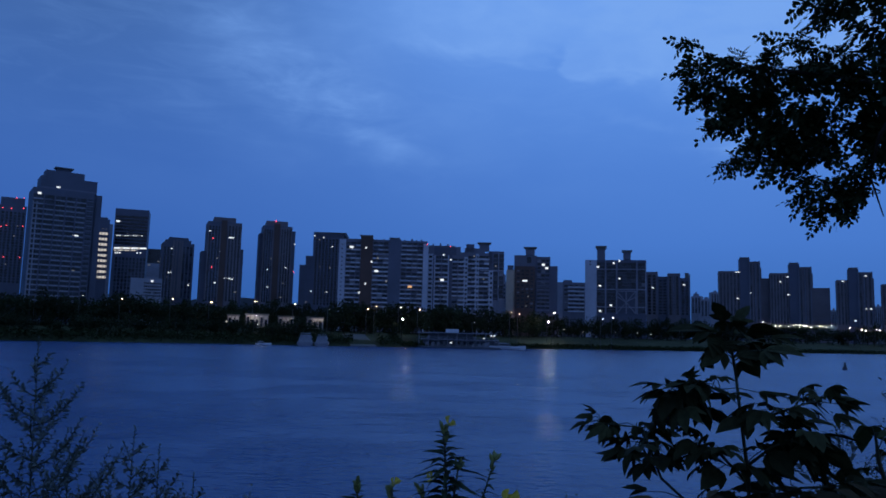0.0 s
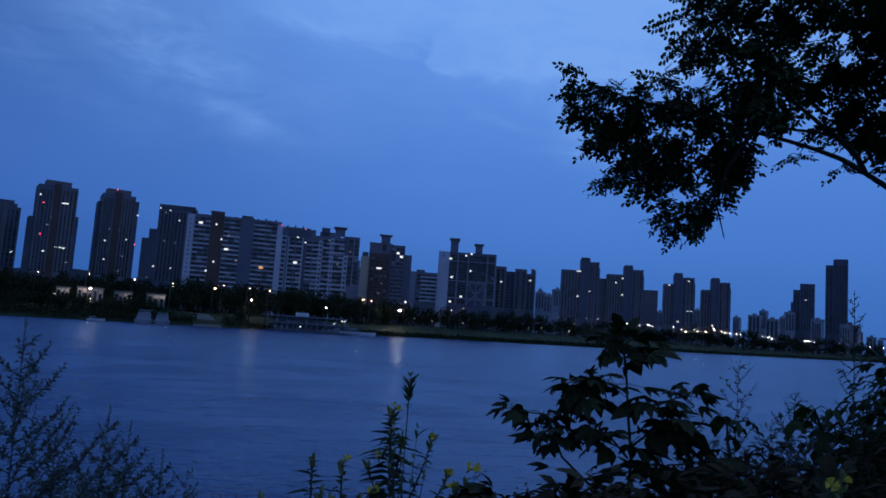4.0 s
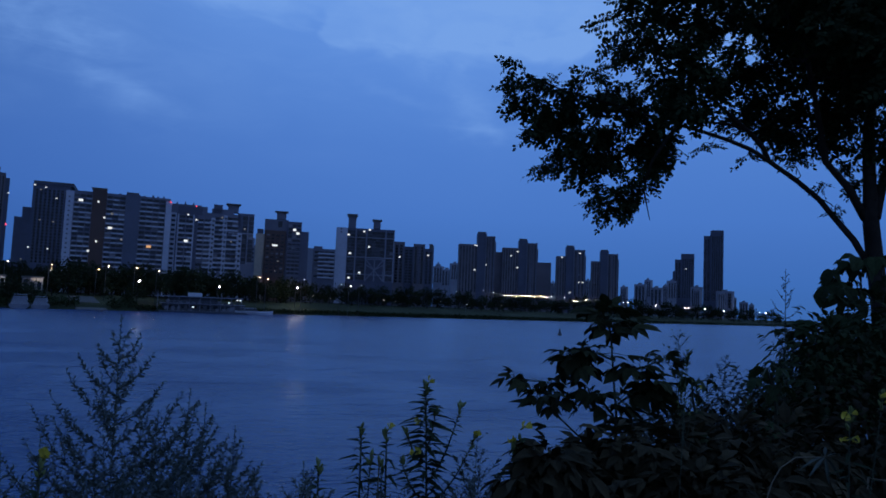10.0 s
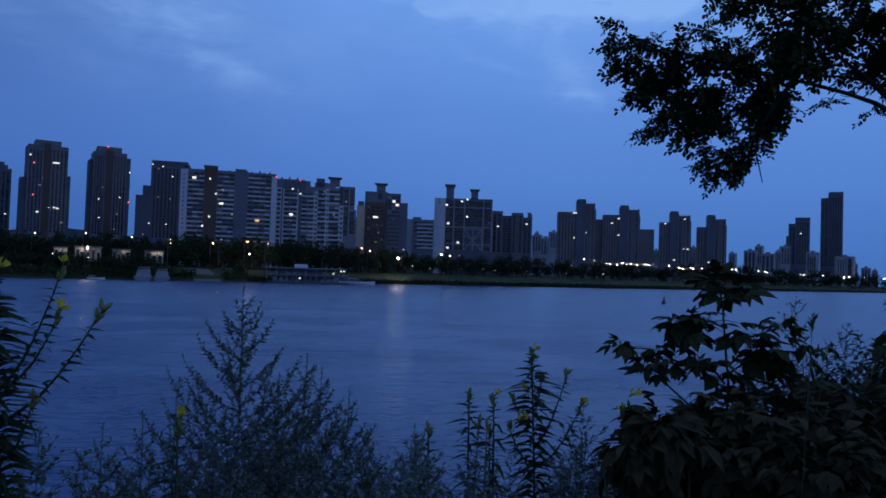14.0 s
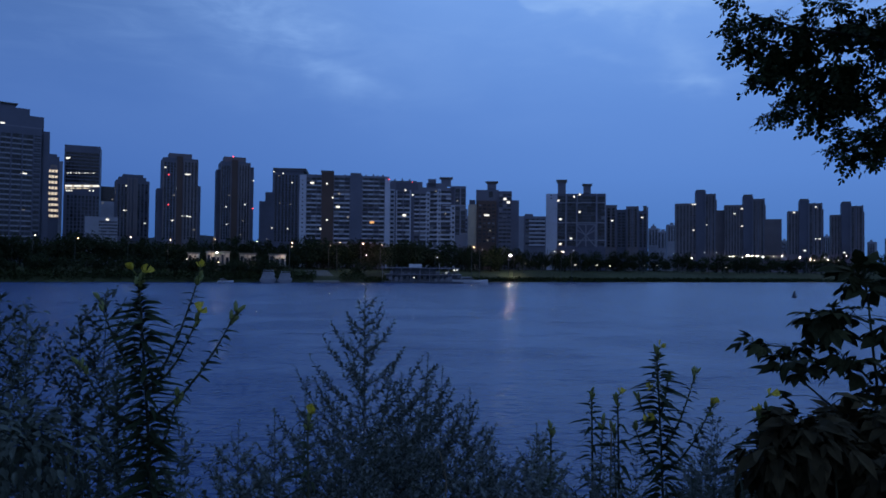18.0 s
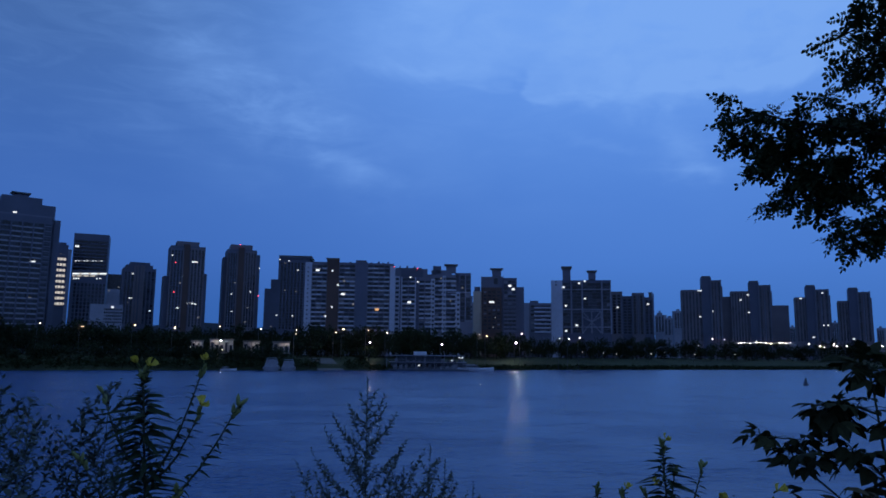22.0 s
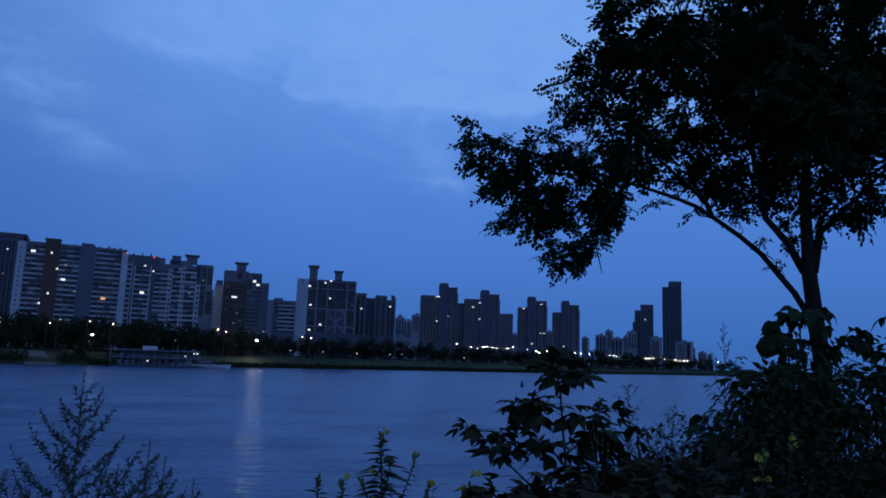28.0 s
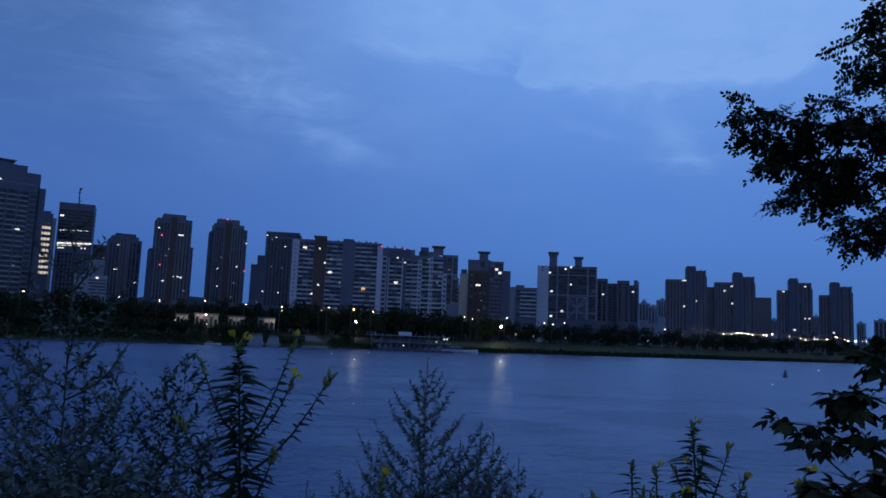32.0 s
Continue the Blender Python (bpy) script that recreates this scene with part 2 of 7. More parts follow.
M = {
    "grass": mat("riverside_grass", (0.038, 0.043, 0.022), 0.95, 0.05, 0.5, 0.3, fleck=30, spec=0.08),
    "scrub": leaf_mat("scrub_leaves", (0.028, 0.037, 0.015), 0.1),
    "far_leaf": leaf_mat("far_tree_leaves", (0.022, 0.029, 0.014), 0.1),
    # bluish hill colour has the distance haze mixed into it
    "hill": mat("hazed_wooded_slope", (0.026, 0.030, 0.038), 0.95, 0.01, 0.4, fleck=12, spec=0.05),
    "bark": mat("bark", (0.038, 0.031, 0.026), 0.95, 4.0, 0.4, 0.012, fleck=7, spec=0.15),
    # extra blue in the white, grey, dark and pale walls stands in for haze
    "white_wall": mat("white_painted_concrete", (0.39, 0.41, 0.495), 0.85, 0.06, 0.14, 0.0, fleck=9),
    "grey_wall": mat("grey_painted_concrete", (0.125, 0.131, 0.175), 0.85, 0.05, 0.16, fleck=9),
    "beige_wall": mat("beige_painted_concrete", (0.46, 0.39, 0.32), 0.85, 0.05, 0.15, fleck=9),
    "brown_wall": mat("brown_painted_shaft", (0.080, 0.050, 0.045), 0.85, 0.05, 0.2, fleck=9),
    "blue_wall": mat("slate_painted_shaft", (0.095, 0.105, 0.15), 0.85, 0.05, 0.2, fleck=9),
    "dark_wall": mat("dark_tower_cladding", (0.067, 0.074, 0.115), 0.6, 0.05, 0.2, fleck=9),
    "mid_wall": mat("taupe_tower_cladding", (0.122, 0.108, 0.130), 0.7, 0.05, 0.18, fleck=9),
    "hazy_wall": mat("hazed_pale_concrete", (0.23, 0.235, 0.29), 0.85, 0.03, 0.2, fleck=9),
    "curtain": mat("curtained_window_glass", (0.11, 0.11, 0.13), 0.3, 0.3, 0.4, each=0.6),
    "glass": mat("dark_window_glass", (0.018, 0.020, 0.027), 0.16, 0.3, 0.4, spec=0.4, island=0.7, each=0.7),
    "roof": mat("roof_concrete", (0.12, 0.115, 0.11), 0.9, 0.1, 0.25, fleck=9),
    "steel": mat("galvanised_steel", (0.10, 0.105, 0.11), 0.5, 1.0, 0.2, metal=0.6),
    "concrete": mat("ramp_concrete", (0.075, 0.072, 0.07), 0.9, 0.2, 0.25, 0.02),
    "white_paint": mat("white_boat_paint", (0.46, 0.47, 0.52), 0.45, 0.5, 0.12),
    "boat_grey": mat("dull_boat_paint", (0.16, 0.17, 0.21), 0.5, 0.5, 0.2),
    "hall": mat("stained_pale_plaster", (0.33, 0.30, 0.28), 0.9, 0.15, 0.4, fleck=9),
    "hull": mat("dark_hull_paint", (0.05, 0.055, 0.07), 0.5, 0.5, 0.3),
    "lit_white": glow_mat("lit_window_white", (0.92, 0.97, 1.0), 1.05),
    "lit_dim": glow_mat("lit_window_dim", (0.85, 0.87, 0.95), 0.2),
    "lit_soft": glow_mat("lit_storey_soft", (1.0, 0.90, 0.80), 0.62),
    "lit_warm": glow_mat("lit_window_warm", (1.0, 0.55, 0.25), 0.75),
    "red": glow_mat("red_warning_lamp", (1.0, 0.08, 0.12), 2.2),
    "lamp_warm": glow_mat("warm_lamp_glass", (1.0, 0.54, 0.23), 75.0),
    "lamp_white": glow_mat("white_lamp_glass", (1.0, 0.88, 0.70), 70.0),
    "lamp_bright": glow_mat("strong_lamp_glass", (1.0, 0.95, 0.86), 1800.0),
    "lamp_path": glow_mat("dim_path_lamp_glass", (1.0, 0.90, 0.62), 5.0),
    "flood": glow_mat("flood_lamp_glass", (1.0, 0.90, 0.76), 15.0),
    "stem": mat("green_stem", (0.03, 0.038, 0.02), 0.8, 20.0, 0.3),
    "straw": mat("dry_stem", (0.17, 0.14, 0.10), 0.9, 20.0, 0.3),
    "locust": leaf_mat("locust_leaflet", (0.024, 0.034, 0.015), 0.12),
    "prim": leaf_mat("primrose_leaf", (0.020, 0.030, 0.016), 0.12),
    "bunch": leaf_mat("young_primrose_leaf", (0.040, 0.055, 0.024), 0.2),
    "worm": leaf_mat("wormwood_leaf", (0.105, 0.125, 0.13), 0.12),
    "lobed": leaf_mat("lobed_shrub_leaf", (0.028, 0.030, 0.013), 0.08),
    "deck": mat("weathered_deck_paint", (0.145, 0.15, 0.18), 0.6, 0.5, 0.3),
    # brown base colour stands in for warm light falling on the undergrowth
    "warm_lit_leaf": leaf_mat("warm_lit_undergrowth_leaf", (0.030, 0.023, 0.012), 0.06),
    "vine": leaf_mat("vine_leaf", (0.030, 0.042, 0.018), 0.12),
    "weed": leaf_mat("weed_leaf", (0.058, 0.070, 0.062), 0.12),
    "bud": mat("flower_bud", (0.14, 0.16, 0.045), 0.7, 30.0, 0.3),
    "petal": leaf_mat("yellow_petal", (0.50, 0.39, 0.07), 0.3),
}


# ---------------------------------------------------------------- building tools
def mesh_of(name, verts, faces, smooth=False):
    me = bpy.data.meshes.new(name)
    me.from_pydata(verts, [], faces)
    if smooth:
        me.shade_smooth()
    me.update()
    return me


def part(name, data, material, parent, label="", at=None):
    """Links a mesh, or a bmesh, as one object under a thing or a part."""
    if isinstance(data, bmesh.types.BMesh):
        me = bpy.data.meshes.new(name)
        data.to_mesh(me)
        data.free()
        data = me
    if material is not None and not data.materials:
        data.materials.append(M[material])
    ob = new(name, data)
    ob.parent = parent
    if at is not None:
        ob.matrix_basis = at
    if label:
        tagged(ob, label)
    return ob


def thing(name, label, category, m=None, group="", kind=""):
    ob = tagged(new(name), label, category, group, kind)
    ob.empty_display_size = 0.2
    if m is not None:
        ob.matrix_world = m
    return ob


BOX = ((0, 3, 2, 1), (4, 5, 6, 7), (0, 1, 5, 4), (1, 2, 6, 5), (2, 3, 7, 6), (3, 0, 4, 7))


def box_data(x0, x1, y0, y1, z0, z1):
    return [(x0, y0, z0), (x1, y0, z0), (x1, y1, z0), (x0, y1, z0), (x0, y0, z1), (x1, y0, z1), (x1, y1, z1), (x0, y1, z1)]


def boxes(name, rows):
    """One mesh of several boxes (x0, x1, y0, y1, z0, z1)."""
    v, f = [], []
    for r in rows:
        o = len(v)
        v += box_data(*r)
        f += [tuple(i + o for i in q) for q in BOX]
    return mesh_of(name, v, f)


def bev_box(name, x0, x1, y0, y1, z0, z1, r):
    bm = bmesh.new()
    bmesh.ops.create_cube(bm, size=1.0)
    for v in bm.verts:
        v.co = Vector(((x0 + x1) / 2 + v.co.x * (x1 - x0), (y0 + y1) / 2 + v.co.y * (y1 - y0), (z0 + z1) / 2 + v.co.z * (z1 - z0)))
    bmesh.ops.bevel(bm, geom=bm.edges[:], offset=r, segments=1, affect="EDGES")
    me = bpy.data.meshes.new(name)
    bm.to_mesh(me)
    bm.free()
    return me


def tube(name, pts, radii, sides=6):
    """A tapered tube along points."""
    v, f = [], []
    n = len(pts)
    pts = [Vector(p) for p in pts]
    for i, p in enumerate(pts):
        d = (pts[min(i + 1, n - 1)] - pts[max(i - 1, 0)]).normalized()
        a = d.cross(Vector((0.31, 0.93, 0.17))).normalized()
        b = d.cross(a)
        for k in range(sides):
            g = 2 * math.pi * k / sides
            v.append(p + (a * math.cos(g) + b * math.sin(g)) * radii[i])
    for i in range(n - 1):
        for k in range(sides):
            k2 = (k + 1) % sides
            f.append((i * sides + k, i * sides + k2, (i + 1) * sides + k2, (i + 1) * sides + k))
    f.append(tuple(range(sides))[::-1])
    f.append(tuple((n - 1) * sides + k for k in range(sides)))
    return mesh_of(name, v, f, True)


def polar(bearing_deg, d, z=0.0):
    a = radians(bearing_deg)
    return Vector((d * math.sin(a), d * math.cos(a), z))


# ---------------------------------------------------------------- ground and water
def far_shore(x):
    """The far waterline: y for an x."""
    xs = (-4000, -700, -300, -148, -119, -56, 12, 80, 195, 326, 416, 640, 690, 1200, 4000)
    ys = (-900, 60, 205, 272, 292, 316, 348, 392, 446, 512, 566, 692, 718, 985, 2450)
    return float(np.interp(x, xs, ys))


def near_ground(x, y):
    """Height of the near bank, which falls away to the river."""
    d = y - 0.3 + 0.10 * x
    z = 5.9 - (0.0 if d < 0 else 0.30 * d + 0.035 * d * d)
    z += 0.30 * max(0.0, min(1.0, (x - 0.4) / 2.5))
    # the shoulder of the bank that carries the tree
    rise, near, far = [max(0.0, min(1.0, q)) for q in ((x - 0.6) / 1.4, (y - 0.2) / 0.7, (5.0 - y) / 2.0)]
    z += 1.5 * rise * rise * (3 - 2 * rise) * near * far
    z += 0.06 * noise.noise(Vector((x * 0.7, y * 0.7, 3.0)))
    return max(z, -1.5)


def build_ground():
    xs = sorted({round(s * v, 2) for s in (-1, 1) for v in [i * 0.4 for i in range(26)] + [11, 12.5, 15, 19, 25, 33, 42, 55, 70, 85] + list(range(100, 720, 20)) + [800, 950, 1200, 1600, 2200, 3000, 4000]})
    near = [-3900, -1500, -500, -150, -50, -20, -10, -6] + [-4 + i * 0.4 for i in range(36)] + [11.5, 13, 15, 20, 30]
    back = [-40, -10, -3, 0, 1.0, 2.5, 5, 9, 14, 22, 34, 50, 75, 110, 170, 260, 420, 700, 1100, 1700, 2600]
    v, f = [], []
    for x in xs:
        yb = far_shore(x)
        for y in near:
            v.append((x, min(y, yb - 60 + 0.001 * y), near_ground(x, y) if y < 14 else -2.0))
        for o in back:
            z = -2.0 if o < -2 else (0.0 if o == 0 else 0)
            if o >= 0:
                z = float(np.interp(o, (0, 4, 14, 40, 80), (-0.1, 1.5, 2.9, 5.6, 6.4))) + 0.2 * noise.noise(Vector((x * 0.05, o * 0.1, 0)))
                if o == 0:
                    z = -0.1
            elif o >= -3:
                z = -0.6
            v.append((x, yb + o, z))
    nr = len(near) + len(back)
    for i in range(len(xs) - 1):
        for j in range(nr - 1):
            f.append((i * nr + j, (i + 1) * nr + j, (i + 1) * nr + j + 1, i * nr + j + 1))
    ob = new("ground", mesh_of("ground", v, f, True))
    ob.data.materials.append(M["grass"])
    tagged(ob, "dark grassy river banks and bed in one sheet", "ground", kind="structure")


build_ground()


def build_water():
    m = bpy.data.materials.new("river_water")
    m.use_nodes = True
    k = Net(m.node_tree)
    at = k.n("ShaderNodeTexCoord").outputs["Object"]
    st = k.n("ShaderNodeMapping")
    st.inputs["Scale"].default_value = (0.75, 1.0, 1.0)
    k.link(at, st.inputs[0])
    n1, n2, n3 = k.noise(st.outputs[0], 0.35, 3, 0.55), k.noise(st.outputs[0], 1.6, 3, 0.55), k.noise(st.outputs[0], 0.012, 3, 0.5, 0.8)
    wide = k.n("ShaderNodeMapping")
    wide.inputs["Scale"].default_value = (0.28, 1.0, 1.0)
    k.link(at, wide.inputs[0])
    n4 = k.math("MULTIPLY", k.noise(wide.outputs[0], 0.75, 2, 0.5), k.remap(k.noise(wide.outputs[0], 0.06, 2, 0.5), 0.46, 0.62, 0.0, 0.26))
    calm = k.remap(n3, 0.35, 0.65, 0.82, 1.12)
    h = k.math("MULTIPLY", k.math("ADD", k.math("ADD", k.math("MULTIPLY", n1, 0.26), n4), k.math("MULTIPLY", n2, k.remap(k.noise(at, 0.045, 3, 0.6, 0.5), 0.40, 0.62, 0.03, 0.17))), calm)
    bp = k.n("ShaderNodeBump")
    bp.inputs["Strength"].default_value = 1.0
    bp.inputs["Distance"].default_value = 1.2
    k.link(h, bp.inputs["Height"])
    b = k.n("ShaderNodeBsdfPrincipled")
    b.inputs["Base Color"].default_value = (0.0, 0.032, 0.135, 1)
    b.inputs["Roughness"].default_value = 0.245
    b.inputs["IOR"].default_value = 1.36
    b.inputs["Specular Tint"].default_value = (0.75, 0.91, 1.0, 1)
    # a tilt added to the normals, towards the near bank, mirrors higher, brighter sky
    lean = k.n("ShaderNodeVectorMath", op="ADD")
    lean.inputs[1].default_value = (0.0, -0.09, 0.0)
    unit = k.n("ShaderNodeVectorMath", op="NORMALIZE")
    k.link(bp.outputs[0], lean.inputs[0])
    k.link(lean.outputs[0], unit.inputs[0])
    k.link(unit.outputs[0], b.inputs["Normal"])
    o = k.n("ShaderNodeOutputMaterial")
    k.link(b.outputs[0], o.inputs[0])
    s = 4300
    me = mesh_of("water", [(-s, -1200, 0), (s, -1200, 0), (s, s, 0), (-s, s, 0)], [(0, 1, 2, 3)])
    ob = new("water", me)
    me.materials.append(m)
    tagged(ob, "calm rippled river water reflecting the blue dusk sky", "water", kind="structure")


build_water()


def build_hill(name, b0, b1, d, top, seed):
    v, f = [], []
    n = 40
    for i in range(n + 1):
        u = i / n
        a = b0 + (b1 - b0) * u
        hgt = top * (math.sin(math.pi * u) ** 0.7) * (0.75 + 0.35 * noise.noise(Vector((u * 4, seed, 0))))
        for j, (o, q) in enumerate(((0, 0.0), (250, 0.7), (450, 1.0), (800, 0.5), (1000, 0.0))):
            p = polar(a, d + o)
            v.append((p.x, p.y, hgt * q))
    for i in range(n):
        for j in range(4):
            f.append((i * 5 + j, (i + 1) * 5 + j, (i + 1) * 5 + j + 1, i * 5 + j + 1))
    ob = new(name, mesh_of(name, v, f, True))
    ob.data.materials.append(M["hill"])
    tagged(ob, "low wooded hill far behind the towers", "hill", kind="structure")


build_hill("backdrop", -36, 2, 2700, 165, 3.0)


# ---------------------------------------------------------------- buildings across the river
def site(name, label, bearing_deg, d, turn=0.0, group="", category="apartment block"):
    """A building's base on the far bank: front to the river, x to the right, y away."""
    p = polar(bearing_deg, d)
    return thing(name, label, category, pose(p.x, p.y, 3.2, 0, 0, -bearing_deg + turn), group)


def wall(b, x0, x1, y0, y1, z0, z1, material, name="wall", label=""):
    return part(name, boxes(name, [(x0, x1, y0, y1, z0, z1)]), material, b, label)


def windows(b, x0, x1, y, z0, z1, bays, storeys, fill=(0.8, 0.55), name="window", joined=False, pale_share=0.2):
    """Panes of dark glass let into a front: one a bay and storey, or a joined run of them a storey."""
    bw, fh = (x1 - x0) / bays, (z1 - z0) / storeys
    w2, h2 = bw * fill[0] / 2, fh * fill[1] / 2
    if joined:
        rows = [(x0 + (k + 0.5) * bw - w2, x0 + (k + 0.5) * bw + w2, y - 0.15, y + 0.1, z0 + (s + 0.5) * fh - h2, z0 + (s + 0.5) * fh + h2) for k in range(bays) for s in range(storeys)]
        tagged(part("glazing", boxes("glazing", rows), "glass", b), kind="stuff")
        return
    me, pale = [boxes(name, [(-w2, w2, -0.15, 0.1, -h2, h2)]) for _ in range(2)]
    draw = random.Random(storeys * 31 + bays + int(x0))
    for s in range(storeys):
        for k in range(bays):
            curtain = draw.random() < pale_share
            part(name, pale if curtain else me, "curtain" if curtain else "glass", b, at=Matrix.Translation((x0 + (k + 0.5) * bw, y, z0 + (s + 0.5) * fh)))


def balconies(b, x0, x1, y, z0, z1, storeys, material="white_wall", deep=1.2, tall=0.42, bays=1):
    """A pale parapet for each storey and bay, standing proud of the front; some are glazed in or faded."""
    fh, bw = (z1 - z0) / storeys, (x1 - x0) / bays
    kinds = {}
    draw = random.Random(int(x0 * 7) + storeys)
    for s in range(storeys):
        for k in range(bays):
            u = draw.random()
            m = material if bays == 1 or u < 0.66 else "hazy_wall" if u < 0.88 else "blue_wall"
            if m not in kinds:
                kinds[m] = boxes("balcony", [(0.02, bw - 0.02, -deep, -deep + 0.2, 0, fh * tall), (0.02, bw - 0.02, -deep + 0.2, 0, 0, 0.2)])
            part("balcony", kinds[m], m, b, at=Matrix.Translation((x0 + k * bw, y, z0 + s * fh)))


def fins(b, xs, y, z0, z1, material, wide=0.5, deep=0.6):
    for x in xs:
        part("pier", boxes("pier", [(x - wide / 2, x + wide / 2, y - deep, y, z0, z1)]), material, b)


def lit(b, x, y, z, wide=2.4, tall=1.4, kind="lit_white"):
    wide, tall = 0.54 * wide, 0.54 * tall
    part("lit_window", boxes("lit_window", [(x - wide / 2, x + wide / 2, y - 0.25, y, z - tall / 2, z + tall / 2)]), kind, b, "lit window")


def beacon(b, x, y, z, r=0.9):
    r *= 0.62
    bm = bmesh.new()
    bmesh.ops.create_icosphere(bm, subdivisions=1, radius=r)
    part("warning_lamp", bm, "red", b, "glowing red warning lamp", Matrix.Translation((x, y - r, z)))


def cap(b, x0, x1, y0, y1, z0, z1, material="grey_wall", brim=0.8):
    """A roof box with an overhanging lid."""
    t = max(0.4, (z1 - z0) * 0.10)
    part("roof_house", boxes("roof_house", [(x0 + brim, x1 - brim, y0 + brim, y1 - brim, z0, z1 - t)]), material, b)
    part("roof_lid", boxes("roof_lid", [(x0, x1, y0, y1, z1 - t, z1), (x0 + brim * 0.5, x1 - brim * 0.5, y0 + brim * 0.5, y1 - brim * 0.5, z1 - 2 * t, z1 - t)]), "roof", b)


def braces(b, x0, x1, y, z0, z1):
    """White framing with a middle post and two crossed bays of braces."""
    xm = (x0 + x1) / 2
    part("brace_post", boxes("brace_post", [(xm - 0.35, xm + 0.35, y - 0.5, y, z0, z1)]), "hazy_wall", b)
    zm = (z0 + z1) / 2
    for xa, xb, za, zb in ((x0, xm, z1, zm), (xm, x1, zm, z1), (x0, xm, z0, zm), (xm, x1, zm, z0), (x0, x1, z1, z1), (x0, x0 + 0.01, z0, z1), (x1, x1 + 0.01, z0, z1), (x0, xm, (z1 + zm) / 2, z1 * 0.3 + zm * 0.7 - 2.2), (xm, x1, z1 * 0.3 + zm * 0.7 - 2.2, (z1 + zm) / 2)):
        d = Vector((xb - xa, 0, zb - za))
        n = Vector((-d.z, 0, d.x)).normalized() * 0.3
        p, q = Vector((xa, y - 0.3, za)), Vector((xb, y - 0.3, zb))
        v = [p - n, q - n, q + n, p + n]
        v = [tuple(c) for c in v] + [(c.x, c.y + 0.4, c.z) for c in v]
        part("brace", mesh_of("brace", v, [(0, 1, 2, 3), (7, 6, 5, 4), (0, 4, 5, 1), (1, 5, 6, 2), (2, 6, 7, 3), (3, 7, 4, 0)]), "hazy_wall", b)



# far left: the great terraced tower and its neighbours
b = site("apartment_tower", "slender dark tower dotted with red warning lamps", -30.6, 820, 0, "towers across the river", "apartment block")
wall(b, -18.3, 8.2, 0, 24, 0, 115.8, "dark_wall", "wall")
wall(b, -14.3, 6.1, 2, 20, 0, 123.7, "dark_wall", "wall")
windows(b, -17.1, 7.5, 0, 39.9, 109.6, 7, 26, (0.6, 0.78), joined=True)
beacon(b, -12.1, 0, 112.4, 1.0)
beacon(b, -5.0, 0, 112.6, 1.0)
beacon(b, 5.4, 0, 113.8, 1.0)
beacon(b, -1.1, 0, 123.2, 1.0)
beacon(b, 5.1, 0, 123.9, 1.0)
beacon(b, -12.0, 0, 94.1, 1.0)
beacon(b, -7.5, 0, 95.7, 1.0)
beacon(b, 5.9, 0, 95.9, 1.0)
beacon(b, -7.8, 0, 64.7, 1.0)
beacon(b, 5.9, 0, 65.2, 1.0)
lit(b, -0.5, -0.20, 85.8, 2.4, 1.4, "lit_dim")
lit(b, 1.5, -0.20, 96.0, 2.4, 1.4, "lit_dim")
lit(b, -5.3, -0.20, 57.8, 2.4, 1.4, "lit_dim")
b = site("apartment_tower", "broad terraced residential tower with pale storey bands", -27.26, 640, 8, "towers across the river", "apartment block")
wall(b, -27.8, 15.4, 0, 30, 0, 106.9, "dark_wall", "wall")
wall(b, 14.5, 21.8, 4, 26, 0, 106.4, "dark_wall", "wall")
wall(b, -23.0, 17.4, 4, 26, 0, 117.2, "dark_wall", "wall")
wall(b, -19.7, 7.9, 6, 22, 0, 122.6, "dark_wall", "wall")
cap(b, -13.3, 0.2, 8, 18, 120.1, 126.3, "dark_wall", 1.5)
balconies(b, -27.5, 9.9, 0, 19.4, 101.5, 21, "hazy_wall", 0.9, 0.26, 5)
balconies(b, 10.0, 15.1, 0, 20.3, 103.6, 21, "grey_wall", 0.6, 0.26)
balconies(b, -22.6, 17.0, 4, 103.5, 111.3, 2, "grey_wall", 0.6, 0.3)
fins(b, [-20.0, -12.5, -5.0, 2.4, 9.9], 0, 19.5, 102.3, "dark_wall", 0.9, 1.2)
fins(b, [-27.2, -24.6], 0, 19.5, 96.0, "hazy_wall", 0.8, 1.4)
windows(b, -27.4, 14.8, 0, 20.4, 102.1, 9, 21, (0.96, 0.80), joined=True)
lit(b, 3.9, -0.20, 71.6, 7.5, 3.0, "lit_white")
lit(b, -10.5, 3.80, 109.3, 5, 2.2, "lit_white")
lit(b, -23.5, -0.20, 102.4, 4.5, 3, "lit_white")
lit(b, 3.7, -0.20, 44.0, 6, 1.5, "lit_dim")
b = site("office_tower", "narrow tower with a column of lit storeys", -24.91, 760, 0, "towers across the river", "office building")
wall(b, -8.0, 1.8, 0, 18, 0, 102.0, "dark_wall", "wall")
wall(b, -6.3, -0.1, 3, 12, 0, 104.4, "dark_wall", "wall")
wall(b, 1.5, 4.8, 4, 18, 0, 98.4, "hazy_wall", "wall")
lit(b, -3.2, -0.20, 88.4, 14, 4.2, "lit_soft")
lit(b, -3.0, -0.20, 83.2, 14, 4.2, "lit_soft")
lit(b, -2.9, -0.20, 78.0, 14, 4.2, "lit_soft")
lit(b, -2.7, -0.20, 72.8, 14, 4.2, "lit_soft")
lit(b, -2.6, -0.20, 67.6, 14, 4.2, "lit_soft")
lit(b, -2.4, -0.20, 62.5, 14, 4.2, "lit_soft")
lit(b, -2.2, -0.20, 57.3, 14, 4.2, "lit_soft")
lit(b, -2.1, -0.20, 52.1, 14, 4.2, "lit_soft")
